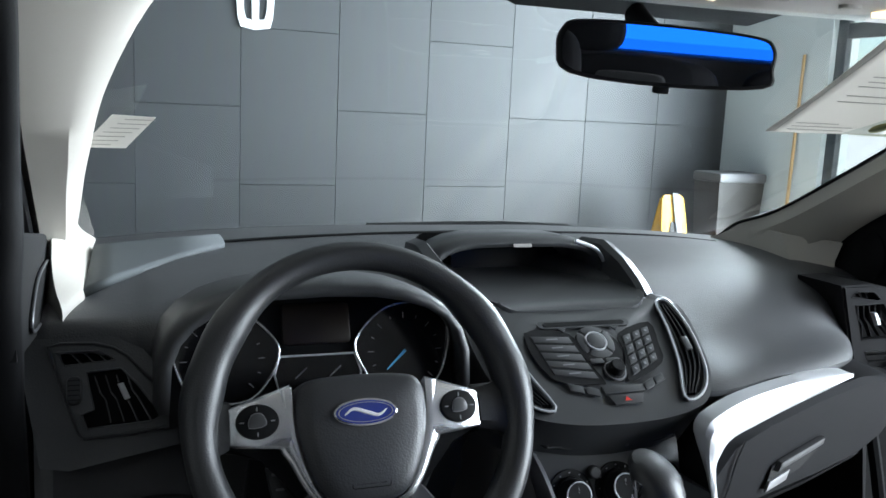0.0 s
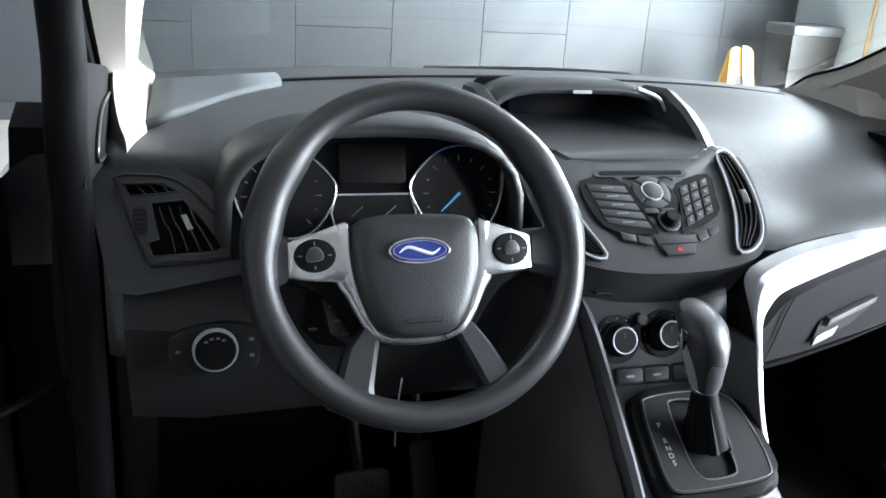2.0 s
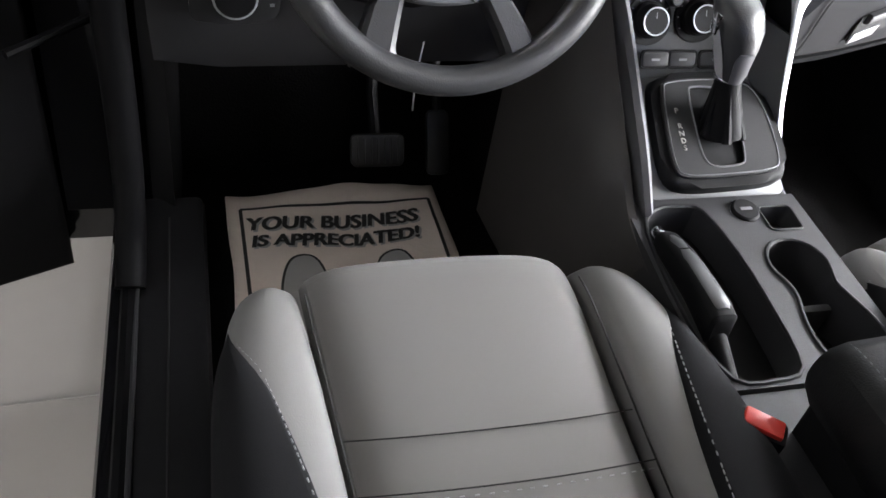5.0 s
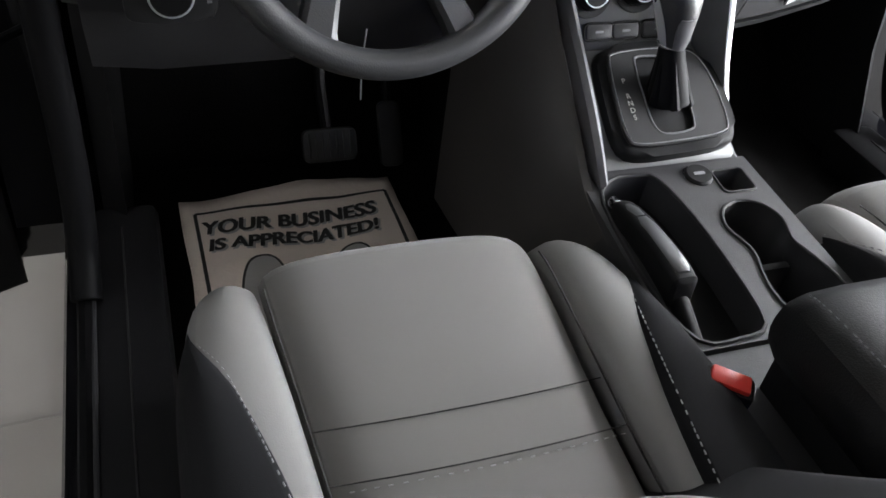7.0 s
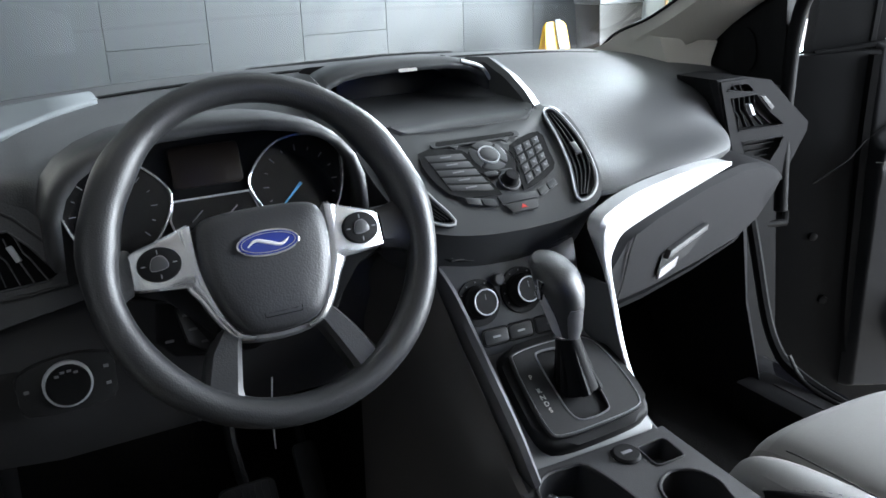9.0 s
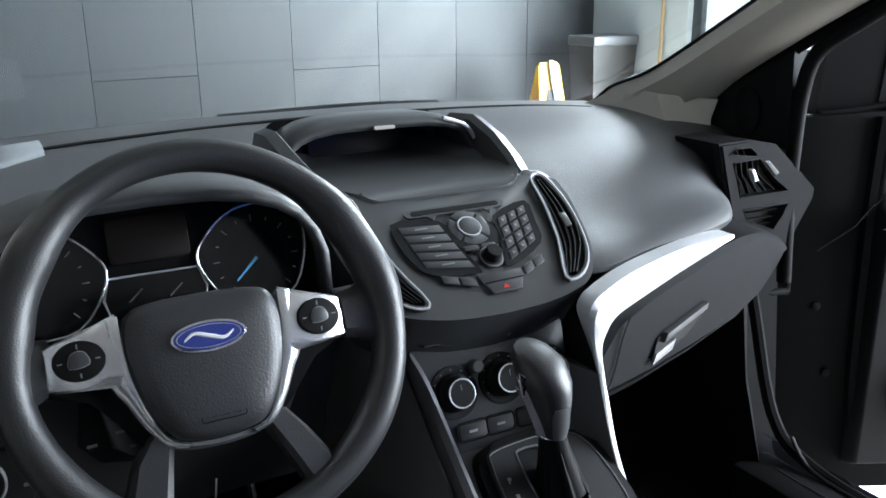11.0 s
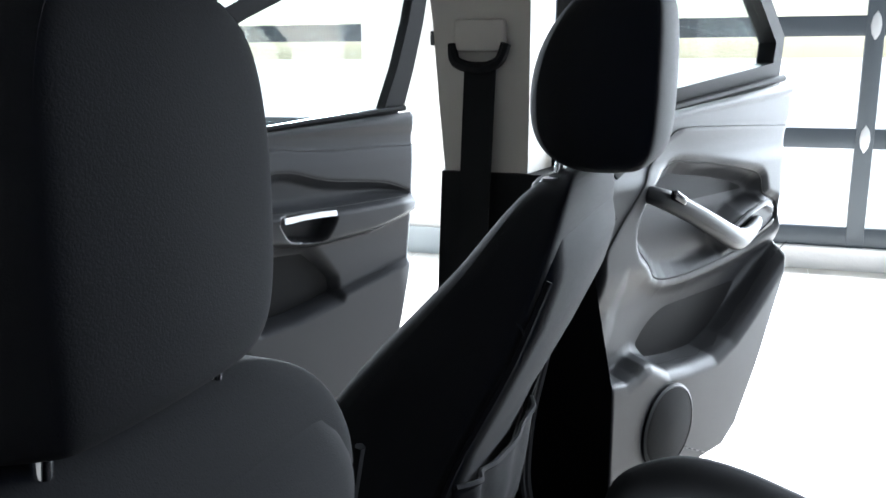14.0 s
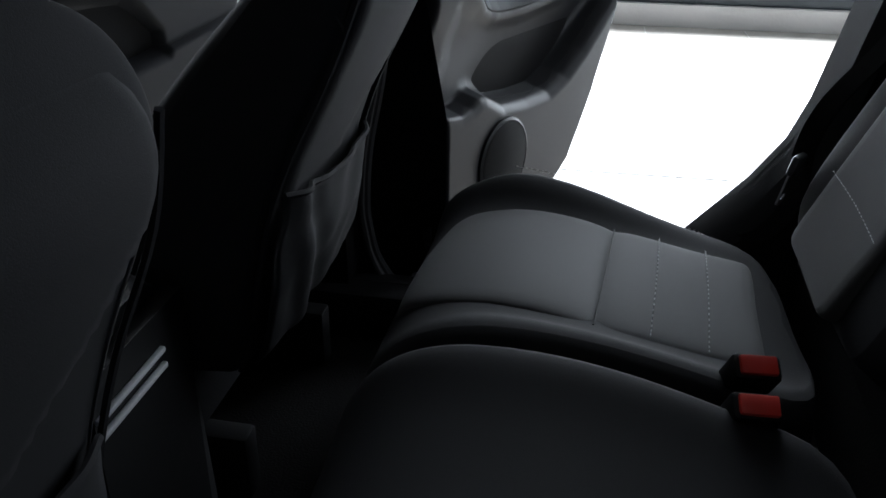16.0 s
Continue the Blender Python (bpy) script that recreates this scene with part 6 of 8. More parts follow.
part("shift_bezel", prism(gate_o, 0.020, GP, base=-0.008, bevel=0.010, seg=3), BLACK, cons)
gate_slot = spline([(-0.016, 0.040), (-0.008, 0.052), (0.026, 0.050), (0.040, 0.040), (0.046, -0.010), (0.044, -0.052), (0.034, -0.064), (-0.004, -0.066), (-0.017, -0.050), (-0.018, -0.010)], 3, loop=True)
part("shift_plate", holed(gate_i, [gate_slot], 0.010, GP @ Matrix.Translation((0, 0, 0.0175))), VENT, cons)
part("plate_edge", tube([GP @ Vector((x, y, 0.0178)) for x, y in inset(gate_i, 0.003)], 0.0008, 6, loop=True), GUNMETAL, cons)
part("slot_lip", tube([GP @ Vector((x, y, 0.0172)) for x, y in gate_slot], 0.0016, 6, loop=True), GUNMETAL, cons)
for ch, y in (("P", 0.016), ("R", -0.007), ("N", -0.018), ("D", -0.0285), ("S", -0.039)):
    text(ch, 0.0105, GP @ Matrix.Translation((-0.041, y, 0.0180)), INK_PALE, cons, "gear_letter")
shifter = thing("gear_shifter", (0.03, -0.05, 0.76), "black leather gear shifter with a chrome collar", "gear shifter")
base_s, top_s = GP @ Vector((0.022, -0.012, 0.010)), Vector((-0.010, -0.066, 0.928))
dv = top_s - base_s
part("boot", tube([base_s + dv * k for k in (0, 0.15, 0.3, 0.45)], [0.031, 0.025, 0.0195, 0.016], 16), RUBBER, shifter, "gathered leather boot")
part("collar", rod(base_s + dv * 0.42, base_s + dv * 0.465, 0.0185, 0.0195, 20, bevel=0.003), CHROME, shifter, "chrome collar")
kn = []
for k, rx, ry, oy in ((0.46, 0.018, 0.021, 0), (0.58, 0.023, 0.027, -0.003), (0.72, 0.0285, 0.033, -0.006), (0.86, 0.0325, 0.038, -0.006), (0.95, 0.031, 0.037, -0.002), (1.0, 0.024, 0.030, 0.0), (1.02, 0.012, 0.016, 0.0), (1.025, 0.003, 0.005, 0.0)):
    c = base_s + dv * k
    kn.append([c + Vector((rx * math.cos(a), ry * math.sin(a) + oy, 0.25 * ry * math.sin(a))) for a in (2 * math.pi * j / 20 for j in range(20))])
part("knob", loft(kn), LEATHER, shifter, "black leather knob")
for a0, a1 in ((150, 215), (-35, 30), (240, 300)):
    fl = []
    for (k, rx, ry, oy), g in zip(((0.46, 0.018, 0.021, 0), (0.55, 0.022, 0.026, -0.003), (0.62, 0.0245, 0.0287, -0.004), (0.68, 0.027, 0.031, -0.005), (0.74, 0.029, 0.0336, -0.006)) if a0 == 240 else ((0.46, 0.018, 0.021, 0), (0.58, 0.023, 0.027, -0.003), (0.68, 0.027, 0.031, -0.005), (0.78, 0.030, 0.035, -0.006), (0.86, 0.0325, 0.038, -0.006)), (1.0, 1.0, 0.95, 0.85, 0.6) if a0 == 240 else (1.0, 0.9, 0.75, 0.5, 0.15)):
        c = base_s + dv * k
        mid_a, half_a = radians((a0 + a1) / 2), radians((a1 - a0) / 2) * g
        arc = [mid_a + half_a * (j / 3 - 1) for j in range(7)]
        fl.append([c + Vector((q * rx * math.cos(a), q * ry * math.sin(a) + oy, 0.25 * ry * math.sin(a))) for q, aa in ((1.05, arc), (0.97, arc[::-1])) for a in aa])
    part("knob_flank", loft(fl), GUNMETAL if a0 == 240 else SILVER_SOFT, shifter, "satin silver knob flank")
for j in range(6):
    q = 2 * math.pi * (j + 0.3) / 6
    part("boot_fold", tube([base_s + dv * k + Vector((r * math.cos(q), r * math.sin(q), 0)) for k, r in ((0.0, 0.0290), (0.10, 0.0240), (0.2, 0.0195), (0.34, 0.0155))], [0.007, 0.006, 0.005, 0.003], 8), RUBBER, shifter)
part("release_button", box((0.006, 0.016, 0.028), Matrix.Translation(base_s + dv * 0.84 + Vector((-0.0315, -0.008, 0))) @ Matrix.Rotation(radians(8), 4, "X"), bevel=0.003), CHROME, shifter, "chrome release button")
# handbrake well, power socket, cup holder
CT = Matrix.Translation((0, -0.30, 0.672)) @ Matrix.Rotation(radians(5.5), 4, "X")
well = spline([(-0.122, 0.09), (-0.095, 0.132), (-0.055, 0.136), (-0.028, 0.125), (-0.014, 0.05), (-0.012, -0.05), (-0.020, -0.125), (-0.06, -0.138), (-0.110, -0.130), (-0.128, -0.05)], 3, loop=True)
cups = spline([(0.060, 0.068), (0.090, 0.055), (0.102, 0.025), (0.094, -0.008), (0.100, -0.03), (0.112, -0.07), (0.112, -0.115), (0.060, -0.128), (0.022, -0.115), (0.018, -0.07), (0.028, -0.03), (0.028, -0.008), (0.018, 0.025), (0.030, 0.055)], 3, loop=True)
coin = rrect(0.048, 0.044, 0.007, 3, 0.076, 0.106)
plate = [(-0.132, 0.150), (0.118, 0.150), (0.124, 0.0), (0.130, -0.145), (-0.134, -0.145), (-0.136, 0.0)]
part("top_plate", holed(plate, [well, cups, coin], 0.085, CT), DASH_HARD, cons, "charcoal console top with open wells")
for lp, r in ((well, 0.003), (cups, 0.0028), (coin, 0.002)):
    part("well_lip", tube([CT @ Vector((x, y, 0.0005)) for x, y in lp], r, 6, loop=True), VENT, cons)
part("cup_divider", box((0.07, 0.012, 0.05), CT @ Matrix.Translation((0.06, -0.022, -0.055)), bevel=0.004), DASH_HARD, cons)
part("well_floor", prism(inset(well, -0.004), 0.002, CT, base=-0.055), BLACK, cons)
part("cup_floor", prism(inset(cups, -0.004), 0.002, CT, base=-0.080), BLACK, cons)
part("coin_floor", prism(inset(coin, -0.004), 0.002, CT, base=-0.035), BLACK, cons)
hb = thing("handbrake", (-0.08, -0.3, 0.67), "black handbrake lever with a bright button", "handbrake")
grip = []
for y, z, w, h in ((-0.222, 0.683, 0.010, 0.011), (-0.232, 0.685, 0.013, 0.015), (-0.27, 0.690, 0.0145, 0.018), (-0.32, 0.691, 0.0155, 0.020), (-0.36, 0.688, 0.0165, 0.022), (-0.378, 0.684, 0.016, 0.022), (-0.382, 0.683, 0.012, 0.017)):
    grip.append([(-0.108 + x, y, z + v) for x, v in rrect(2 * w, 2 * h, w * 0.55, 4)])
part("grip", loft(grip), BLACK, hb, "straight black handbrake grip")
part("grip_inlay", loft([[(-0.108 + x, y, z + v) for x, v in ((-w, 0), (-w * 0.7, 0.0016), (w * 0.7, 0.0016), (w, 0), (0, -0.004))] for y, z, w in ((-0.238, 0.7005, 0.004), (-0.25, 0.7035, 0.008), (-0.30, 0.7105, 0.0095), (-0.35, 0.7105, 0.0105), (-0.366, 0.709, 0.010), (-0.371, 0.7075, 0.007))]), STACK, hb, "satin grip inlay")
part("lever_root", tube([(-0.108, -0.36, 0.68), (-0.106, -0.42, 0.645)], 0.012, 10), BLACK, hb)
part("button", rod((-0.108, -0.221, 0.684), (-0.108, -0.206, 0.6825), 0.0085, 0.008, 16, bevel=0.002), CHROME, hb, "chrome release button")
sock = thing("power_socket", (0.03, -0.17, 0.67), "power socket with a chrome-rimmed cap", "power socket")
SOM = Matrix.Translation((0.031, -0.178, 0.676)) @ Matrix.Rotation(radians(8), 4, "X")
part("cap", lathe([(0.0195, 0), (0.0195, 0.010), (0.017, 0.013), (0, 0.013)], SOM, 24), BLACK, sock)
part("rim", lathe([(0.0225, 0), (0.0225, 0.006), (0.0195, 0.008)], SOM, 24), CHROME, sock, "chrome rim")
part("print_bar", box((0.016, 0.005, 0.0006), SOM @ Matrix.Translation((0, 0, 0.0134))), GREY_PRINT, sock)
arm = thing("console_armrest", (0.0, -0.55, 0.66), "black padded console armrest", "armrest")
ar = part("pad", loft([[(0.014 + x, y, z) for x, z in spline([(-w, 0.705), (-w - 0.004, 0.735), (-w + 0.022, top), (w - 0.022, top), (w + 0.004, 0.735), (w, 0.705)], 3)] for y, w, top in ((-0.470, 0.066, 0.742), (-0.480, 0.086, 0.764), (-0.505, 0.096, 0.778), (-0.60, 0.100, 0.786), (-0.72, 0.100, 0.786), (-0.76, 0.09, 0.775))]), ARM_BLACK, arm)
stitches([(0.014 - 0.070, -0.485, 0.770), (0.014 - 0.078, -0.52, 0.784), (0.014 - 0.080, -0.60, 0.790), (0.014 - 0.080, -0.74, 0.790)], arm)
part("base", loft([[(-0.092 + 0.014, y, 0.60), (-0.088 + 0.014, y, 0.700), (0.088 + 0.014, y, 0.700), (0.092 + 0.014, y, 0.60)] for y in (-0.50, -0.76)]), HARD_BLACK, arm)

# seat belt buckles beside the front seats
def buckle(at, lean, name="seat_belt_buckle", label="black seat belt buckle with a red button", group="seat belt buckles"):
    b = thing(name, at, label, "buckle", group)
    m = Matrix.Translation(at) @ Euler([radians(a) for a in lean]).to_matrix().to_4x4()
    part("housing", box((0.030, 0.052, 0.13), m @ Matrix.Translation((0, 0, -0.065)), bevel=0.006), BLACK, b)
    part("button", box((0.022, 0.040, 0.008), m @ Matrix.Translation((0, 0, 0.001)), bevel=0.003), RED, b, "red release button")
    return b


buckle((-0.142, -0.521, 0.704), (6, -4, 53))
buckle((0.128, -0.502, 0.70), (10, 0, -62))

# pedals
ped = thing("brake_pedal", (-0.36, 0.33, 0.45), "black rubber brake pedal", "pedal", "pedals")
PMX = frame_m((-0.358, 0.305, 0.462), (1, 0, 0), (0, 0.45, 0.9))
part("pad", prism(rrect(0.095, 0.058, 0.012, 4), 0.014, PMX, bevel=0.004), PEDAL, ped)
for i in range(7):
    part("rib", box((0.003, 0.046, 0.004), PMX @ Matrix.Translation((-0.036 + 0.012 * i, 0, 0.015)), bevel=0.001, seg=1), PEDAL, ped)
part("arm", tube([(-0.358, 0.312, 0.46), (-0.355, 0.40, 0.52), (-0.35, 0.46, 0.66)], 0.010, 8), BLACK, ped)
acc = thing("accelerator_pedal", (-0.24, 0.36, 0.42), "slim black accelerator pedal", "pedal", "pedals")
part("pad", prism(rrect(0.042, 0.12, 0.012, 4), 0.012, frame_m((-0.235, 0.355, 0.44), (1, 0, 0), (0, 0.5, 0.87)), bevel=0.004), PEDAL, acc)
part("arm", tube([(-0.235, 0.37, 0.47), (-0.235, 0.45, 0.60)], 0.008, 8), BLACK, acc)
wire = part("hanging_wire", tube(spline([(-0.362, 0.06, 0.80), (-0.368, 0.052, 0.765), (-0.371, 0.046, 0.735), (-0.371, 0.045, 0.705)], 4), 0.0011, 6), GALV)
tagged(wire, "thin bright wire hanging under the column", "wire")

# paper mat on the driver's floor
pm = thing("paper_floor_mat", (-0.45, 0.1, 0.372), "printed protective paper mat on the driver's floor", "paper mat")
MA = frame_m((-0.437, 0.274, 0.386), (0.9998, 0.02, 0.0), (-0.02, 1, 0.04))
grid = []
for j in range(25):
    row = []
    for i in range(21):
        u, v = -0.185 + 0.37 * i / 20, 0.015 - 0.56 * j / 24
        h = 0.006 * math.sin(u * 21 + 1.0) * math.sin(v * 13) + 0.0035 * noise.noise((u * 18, v * 18, 0)) + (0.012 * max(0, (v + 0.05) / 0.06) * (0.5 + 0.5 * math.cos(u * 18)))
        row.append(MA @ Vector((u + 0.004 * noise.noise((v * 9, 3, 0)), v + 0.006 * math.sin(u * 16), h)))
    grid.append(row)
sheet = part("sheet", loft(grid, closed=False), PAPER_MAT, pm)
thicken(sheet, 0.0008, 1)


def mat_h(u, v):
    return 0.006 * math.sin(u * 21 + 1.0) * math.sin(v * 13) + 0.0035 * noise.noise((u * 18, v * 18, 0)) + (0.012 * max(0, (v + 0.05) / 0.06) * (0.5 + 0.5 * math.cos(u * 18)))


def on_mat(bm, name, mat):
    for v in bm.verts:
        v.co = MA @ Vector((v.co.x, v.co.y, v.co.z + 0.0022 + mat_h(v.co.x, v.co.y)))
    return part(name, bm, mat, pm, flat=True)


def strip(a, b, w):
    a, b = Vector(a), Vector(b)
    d = (b - a).normalized()
    nn = Vector((-d.y, d.x)) * w / 2
    out = bmesh.new()
    prev = None
    for k in range(25):
        p = a.lerp(b, k / 24)
        cur = (out.verts.new((p.x - nn.x, p.y - nn.y, 0)), out.verts.new((p.x + nn.x, p.y + nn.y, 0)))
        if prev:
            out.faces.new((prev[0], prev[1], cur[1], cur[0]))
        prev = cur
    return out


for a, b in (((-0.162, -0.026), (0.168, -0.026)), ((-0.162, -0.5), (-0.162, -0.026)), ((0.168, -0.5), (0.168, -0.026)), ((-0.165, -0.5), (0.165, -0.5))):
    on_mat(strip(a, b, 0.006), "border", INK)
for body, y in (("YOUR BUSINESS", -0.070), ("IS APPRECIATED!", -0.114)):
    for mat_, dx, dz, nm in ((INK_GREY, 0.0034, 0.0, "letter_shadow"), (INK, 0.0, 0.0009, "lettering")):
        cu = bpy.data.curves.new(nm, "FONT")
        cu.body, cu.size, cu.align_x, cu.align_y, cu.offset = body, 0.044 if "YOUR" in body else 0.0405, "CENTER", "CENTER", 0.0009
        cu.shear = 0.18
        tmp = bpy.data.objects.new(nm, cu)
        me = bpy.data.meshes.new_from_object(tmp)
        bpy.data.objects.remove(tmp)
        bm = bmesh.new()
        # three strokes side by side make the heavy face
        for k in (-1, 0, 1):
            old = set(bm.verts)
            bm.from_mesh(me)
            bmesh.ops.translate(bm, vec=(0.0011 * k, 0.0, 0.00012 * k), verts=[v for v in bm.verts if v not in old])
        bmesh.ops.subdivide_edges(bm, edges=[e for e in bm.edges if e.calc_length() > 0.01], cuts=2)
        bmesh.ops.transform(bm, matrix=Matrix.Translation((-0.01 + dx, y - dx, dz)) @ Matrix.Diagonal((0.93, 1, 1, 1)), verts=bm.verts)
        on_mat(bm, nm, mat_)
for s in (-1, 1):
    foot = spline([(s * 0.075 - 0.03, -0.40), (s * 0.075 - 0.042, -0.25), (s * 0.075 - 0.02, -0.16), (s * 0.075 + 0.025, -0.155), (s * 0.075 + 0.042, -0.24), (s * 0.075 + 0.032, -0.40)], 6, loop=True)
    bmf = bmesh.new()
    bmf.faces.new([bmf.verts.new((x, y, 0)) for x, y in foot])
    bmesh.ops.triangulate(bmf, faces=bmf.faces)
    on_mat(bmf, "footprint", INK_GREY)
    bmo = bmesh.new()
    n_ = len(foot)
    fi_ = inset(foot, 0.004)
    lo = [bmo.verts.new((x, y, 0.0006)) for x, y in foot]
    li = [bmo.verts.new((x, y, 0.0006)) for x, y in fi_]
    for i in range(n_):
        bmo.faces.new((lo[i], lo[(i + 1) % n_], li[(i + 1) % n_], li[i]))
    on_mat(bmo, "footprint_outline", INK)

# rear face of the console with two bright strips
part("rear_face", loft([[(-0.085, -0.762, z), (0.112, -0.762, z), (0.112, -0.785, z), (-0.085, -0.785, z)] for z in (0.40, 0.76)]), BLACK, cons)
for z in (0.714, 0.694):
    part("rear_strip", span(-0.085, 0.05, -0.792, -0.785, z, z + 0.007, bevel=0.002), SILVER_SOFT, cons, "satin strip across the console's back")

# ---- seats ----
def pillow(rows_, mat, parent, name, label="", levels=2):
    """A cushion from rings of points, rounded by subdivision."""
    return subsurf(part(name, loft(rows_), mat, parent, label), levels)


def front_seat(cx, name, label, crown, set_on, wide, shift, head, collar, size, slim):
    st = thing(name, (cx, -0.5, 0.36), label, "car seat", "front seats")
    X = lambda u: cx + u
    # cushion: grey centre panel and lighter bolsters over a dark base
    top = lambda v: 0.676 + 0.006 * math.sin((v + 0.24) * 9)
    ctr = []
    for y, z, w in ((-0.195, 0.615, 0.156), (-0.200, 0.650, 0.164), (-0.225, 0.676, 0.168), (-0.30, 0.683, 0.164), (-0.40, 0.678, 0.157), (-0.50, 0.674, 0.150), (-0.62, 0.672, 0.147), (-0.72, 0.670, 0.145)):
        ctr.append([(X(-w), y, z - 0.09), (X(-w), y, z - 0.008), (X(-w * 0.5), y, z + 0.003), (X(0), y, z + 0.004), (X(w * 0.5), y, z + 0.003), (X(w), y, z - 0.008), (X(w), y, z - 0.09)])
    pillow(ctr, SEAT_GREY, st, "seat_panel", "grey cloth seat panel")
    for s in (-1, 1):
        bl = []
        for y, z, w0, w1 in ((-0.205, 0.60, 0.155, 0.205), (-0.225, 0.655, 0.160, 0.225), (-0.28, 0.685, 0.160, 0.245), (-0.38, 0.695, 0.153, 0.255), (-0.50, 0.70, 0.146, 0.258), (-0.62, 0.705, 0.142, 0.258), (-0.72, 0.70, 0.140, 0.25)):
            bl.append([(X(s * w0), y, z - 0.10), (X(s * w0), y, z - 0.016), (X(s * (w0 + 0.02)), y, z - 0.004), (X(s * (w0 + w1) / 2), y, z + 0.004), (X(s * (w1 - 0.012)), y, z - 0.006), (X(s * w1), y, z - 0.03), (X(s * w1), y, z - 0.10)])
        pillow(bl, SEAT_LIGHT, st, "bolster", "light grey side bolster")
        sd = []
        for y, u, z, w1 in ((-0.235, 0.222, 0.600, 0.228), (-0.28, 0.236, 0.650, 0.246), (-0.34, 0.228, 0.682, 0.257), (-0.40, 0.203, 0.701, 0.262), (-0.50, 0.180, 0.710, 0.264), (-0.58, 0.165, 0.714, 0.264), (-0.74, 0.148, 0.714, 0.260)):
            sd.append([(X(s * u), y, 0.47), (X(s * u), y, z - 0.012), (X(s * (u + 0.006)), y, z), (X(s * (u + w1) / 2), y, z + 0.004), (X(s * (w1 - 0.008)), y, z - 0.010), (X(s * (w1 + 0.004)), y, z - 0.05), (X(s * (w1 - 0.005)), y, 0.47)])
        pillow(sd, SEAT_DARK, st, "side_panel", "charcoal seat side")
        stitches([(X(s * 0.240), -0.30, 0.664), (X(s * 0.232), -0.345, 0.684), (X(s * 0.212), -0.40, 0.7015), (X(s * 0.190), -0.50, 0.7115), (X(s * 0.175), -0.58, 0.7155), (X(s * 0.16), -0.68, 0.7155)], st)
        seam([(X(s * 0.158), -0.27, 0.6745), (X(s * 0.157), -0.31, 0.678), (X(s * 0.150), -0.42, 0.677), (X(s * 0.142), -0.56, 0.674), (X(s * 0.14), -0.68, 0.672)], st, r=0.0012)
    for y in (-0.468, -0.528):
        seam([(X(-0.145), y + 0.004, 0.673), (X(-0.07), y - 0.004, 0.6795), (X(0), y - 0.006, 0.681), (X(0.07), y - 0.004, 0.6795), (X(0.145), y + 0.004, 0.673)], st, r=0.0008)
    stitches([(X(-0.14), -0.535, 0.676), (X(0), -0.543, 0.6825), (X(0.14), -0.535, 0.676)], st)
    part("seat_base", span(X(-0.21), X(0.21), -0.74, -0.24, 0.47, 0.58, bevel=0.02), SEAT_DARK, st)
    for s in (-1, 1):
        part("rail", span(X(s * 0.17 - 0.02), X(s * 0.17 + 0.02), -0.80, -0.22, 0.362, 0.47, bevel=0.006), BLACK, st)
    # backrest: a deep shell with flat flanks
    def back(u, z, v):
        """u across -1..1, z the height, v from the front 0 to the rear 1."""
        zt = 0.56 + (z - 0.56) * 0.66 / (crown - 0.56)
        f, r, w = (float(np.interp(zt, [p[0] for p in BACK], [p[k] for p in BACK])) for k in (1, 2, 3))
        f -= slim * min(1, max(0, (z - 0.62) / 0.2)) * min(1, max(0, (crown - z) / 0.12))
        ahead = float(np.interp(z, [p[0] for p in set_on], [p[1] for p in set_on]))
        return Vector((cx + shift + u * w * wide, f + (r - f) * v + ahead, z))

    bk = []
    for p in BACK:
        z = 0.56 + (p[0] - 0.56) * (crown - 0.56) / 0.66
        bk.append([back(u, z, v) for u, v in ((-1, 0.18), (-1, 0.5), (-1, 0.84), (-0.985, 0.95), (-0.90, 0.99), (-0.5, 1.0), (0, 1.0), (0.5, 1.0), (0.90, 0.99), (0.985, 0.95), (1, 0.84), (1, 0.5), (1, 0.18), (0.82, 0.0), (0.55, 0.16), (0, 0.2), (-0.55, 0.16), (-0.82, 0.0))])
    pillow(bk, SEAT_DARK, st, "backrest", "charcoal cloth backrest")
    fp = []
    for z in (0.66, 0.76, 0.88, 1.0, 1.09):
        fp.append([back(u, z, v) for u, v in ((-0.62, 0.16), (-0.5, 0.06), (0, 0.10), (0.5, 0.06), (0.62, 0.16), (0, 0.4))])
    pillow(fp, SEAT_GREY, st, "back_panel", "grey cloth back panel")
    # rear cover: a smooth upper shell whose lower edge stands over a sunk field
    rows_ = []
    for j in range(41):
        z = crown - 0.03 - (crown - 0.60) * j / 40 * 0.97
        row = []
        for i in range(37):
            u = -0.93 + 1.86 * i / 36
            lip = crown - 0.365 + 0.165 * min(1, max(0, (u + 0.15) / 0.95)) ** 1.6
            sunk = float(ease(np.array(lip - z), 0.009)) * float(ease(np.array(0.88 - abs(u)), 0.06))
            p = back(u, z, 1.0)
            side = max(0, (abs(u) - 0.80) / 0.13)
            fade = float(ease(np.array(crown - 0.075 - z), 0.035))
            row.append(p + Vector((0, (-0.010 * (1 - u * u) - 0.004 + 0.026 * sunk) * fade + 0.008 * (1 - fade) + 0.014 * side * side, 0)))
        rows_.append(row)
    cov = part("back_cover", loft(rows_, closed=False), SEAT_DARK, st, "charcoal cloth back cover")
    thicken(cov, 0.006, 0)
    for q in (-1, 1):
        seam([back(q * 0.955, crown - k, 0.985) + Vector((0, -0.004, 0)) for k in (0.10, 0.20, 0.32, 0.42, 0.52)], st, r=0.004, mat=SEAT_DARK)
    seam([back(-0.98, crown - 0.14, 0.86), back(-0.96, crown - 0.155, 0.97), back(-0.86, crown - 0.19, 1.03), back(-0.7, crown - 0.25, 1.05)], st, r=0.0014)
    # map pocket with a slack gathered edge
    rows_ = []
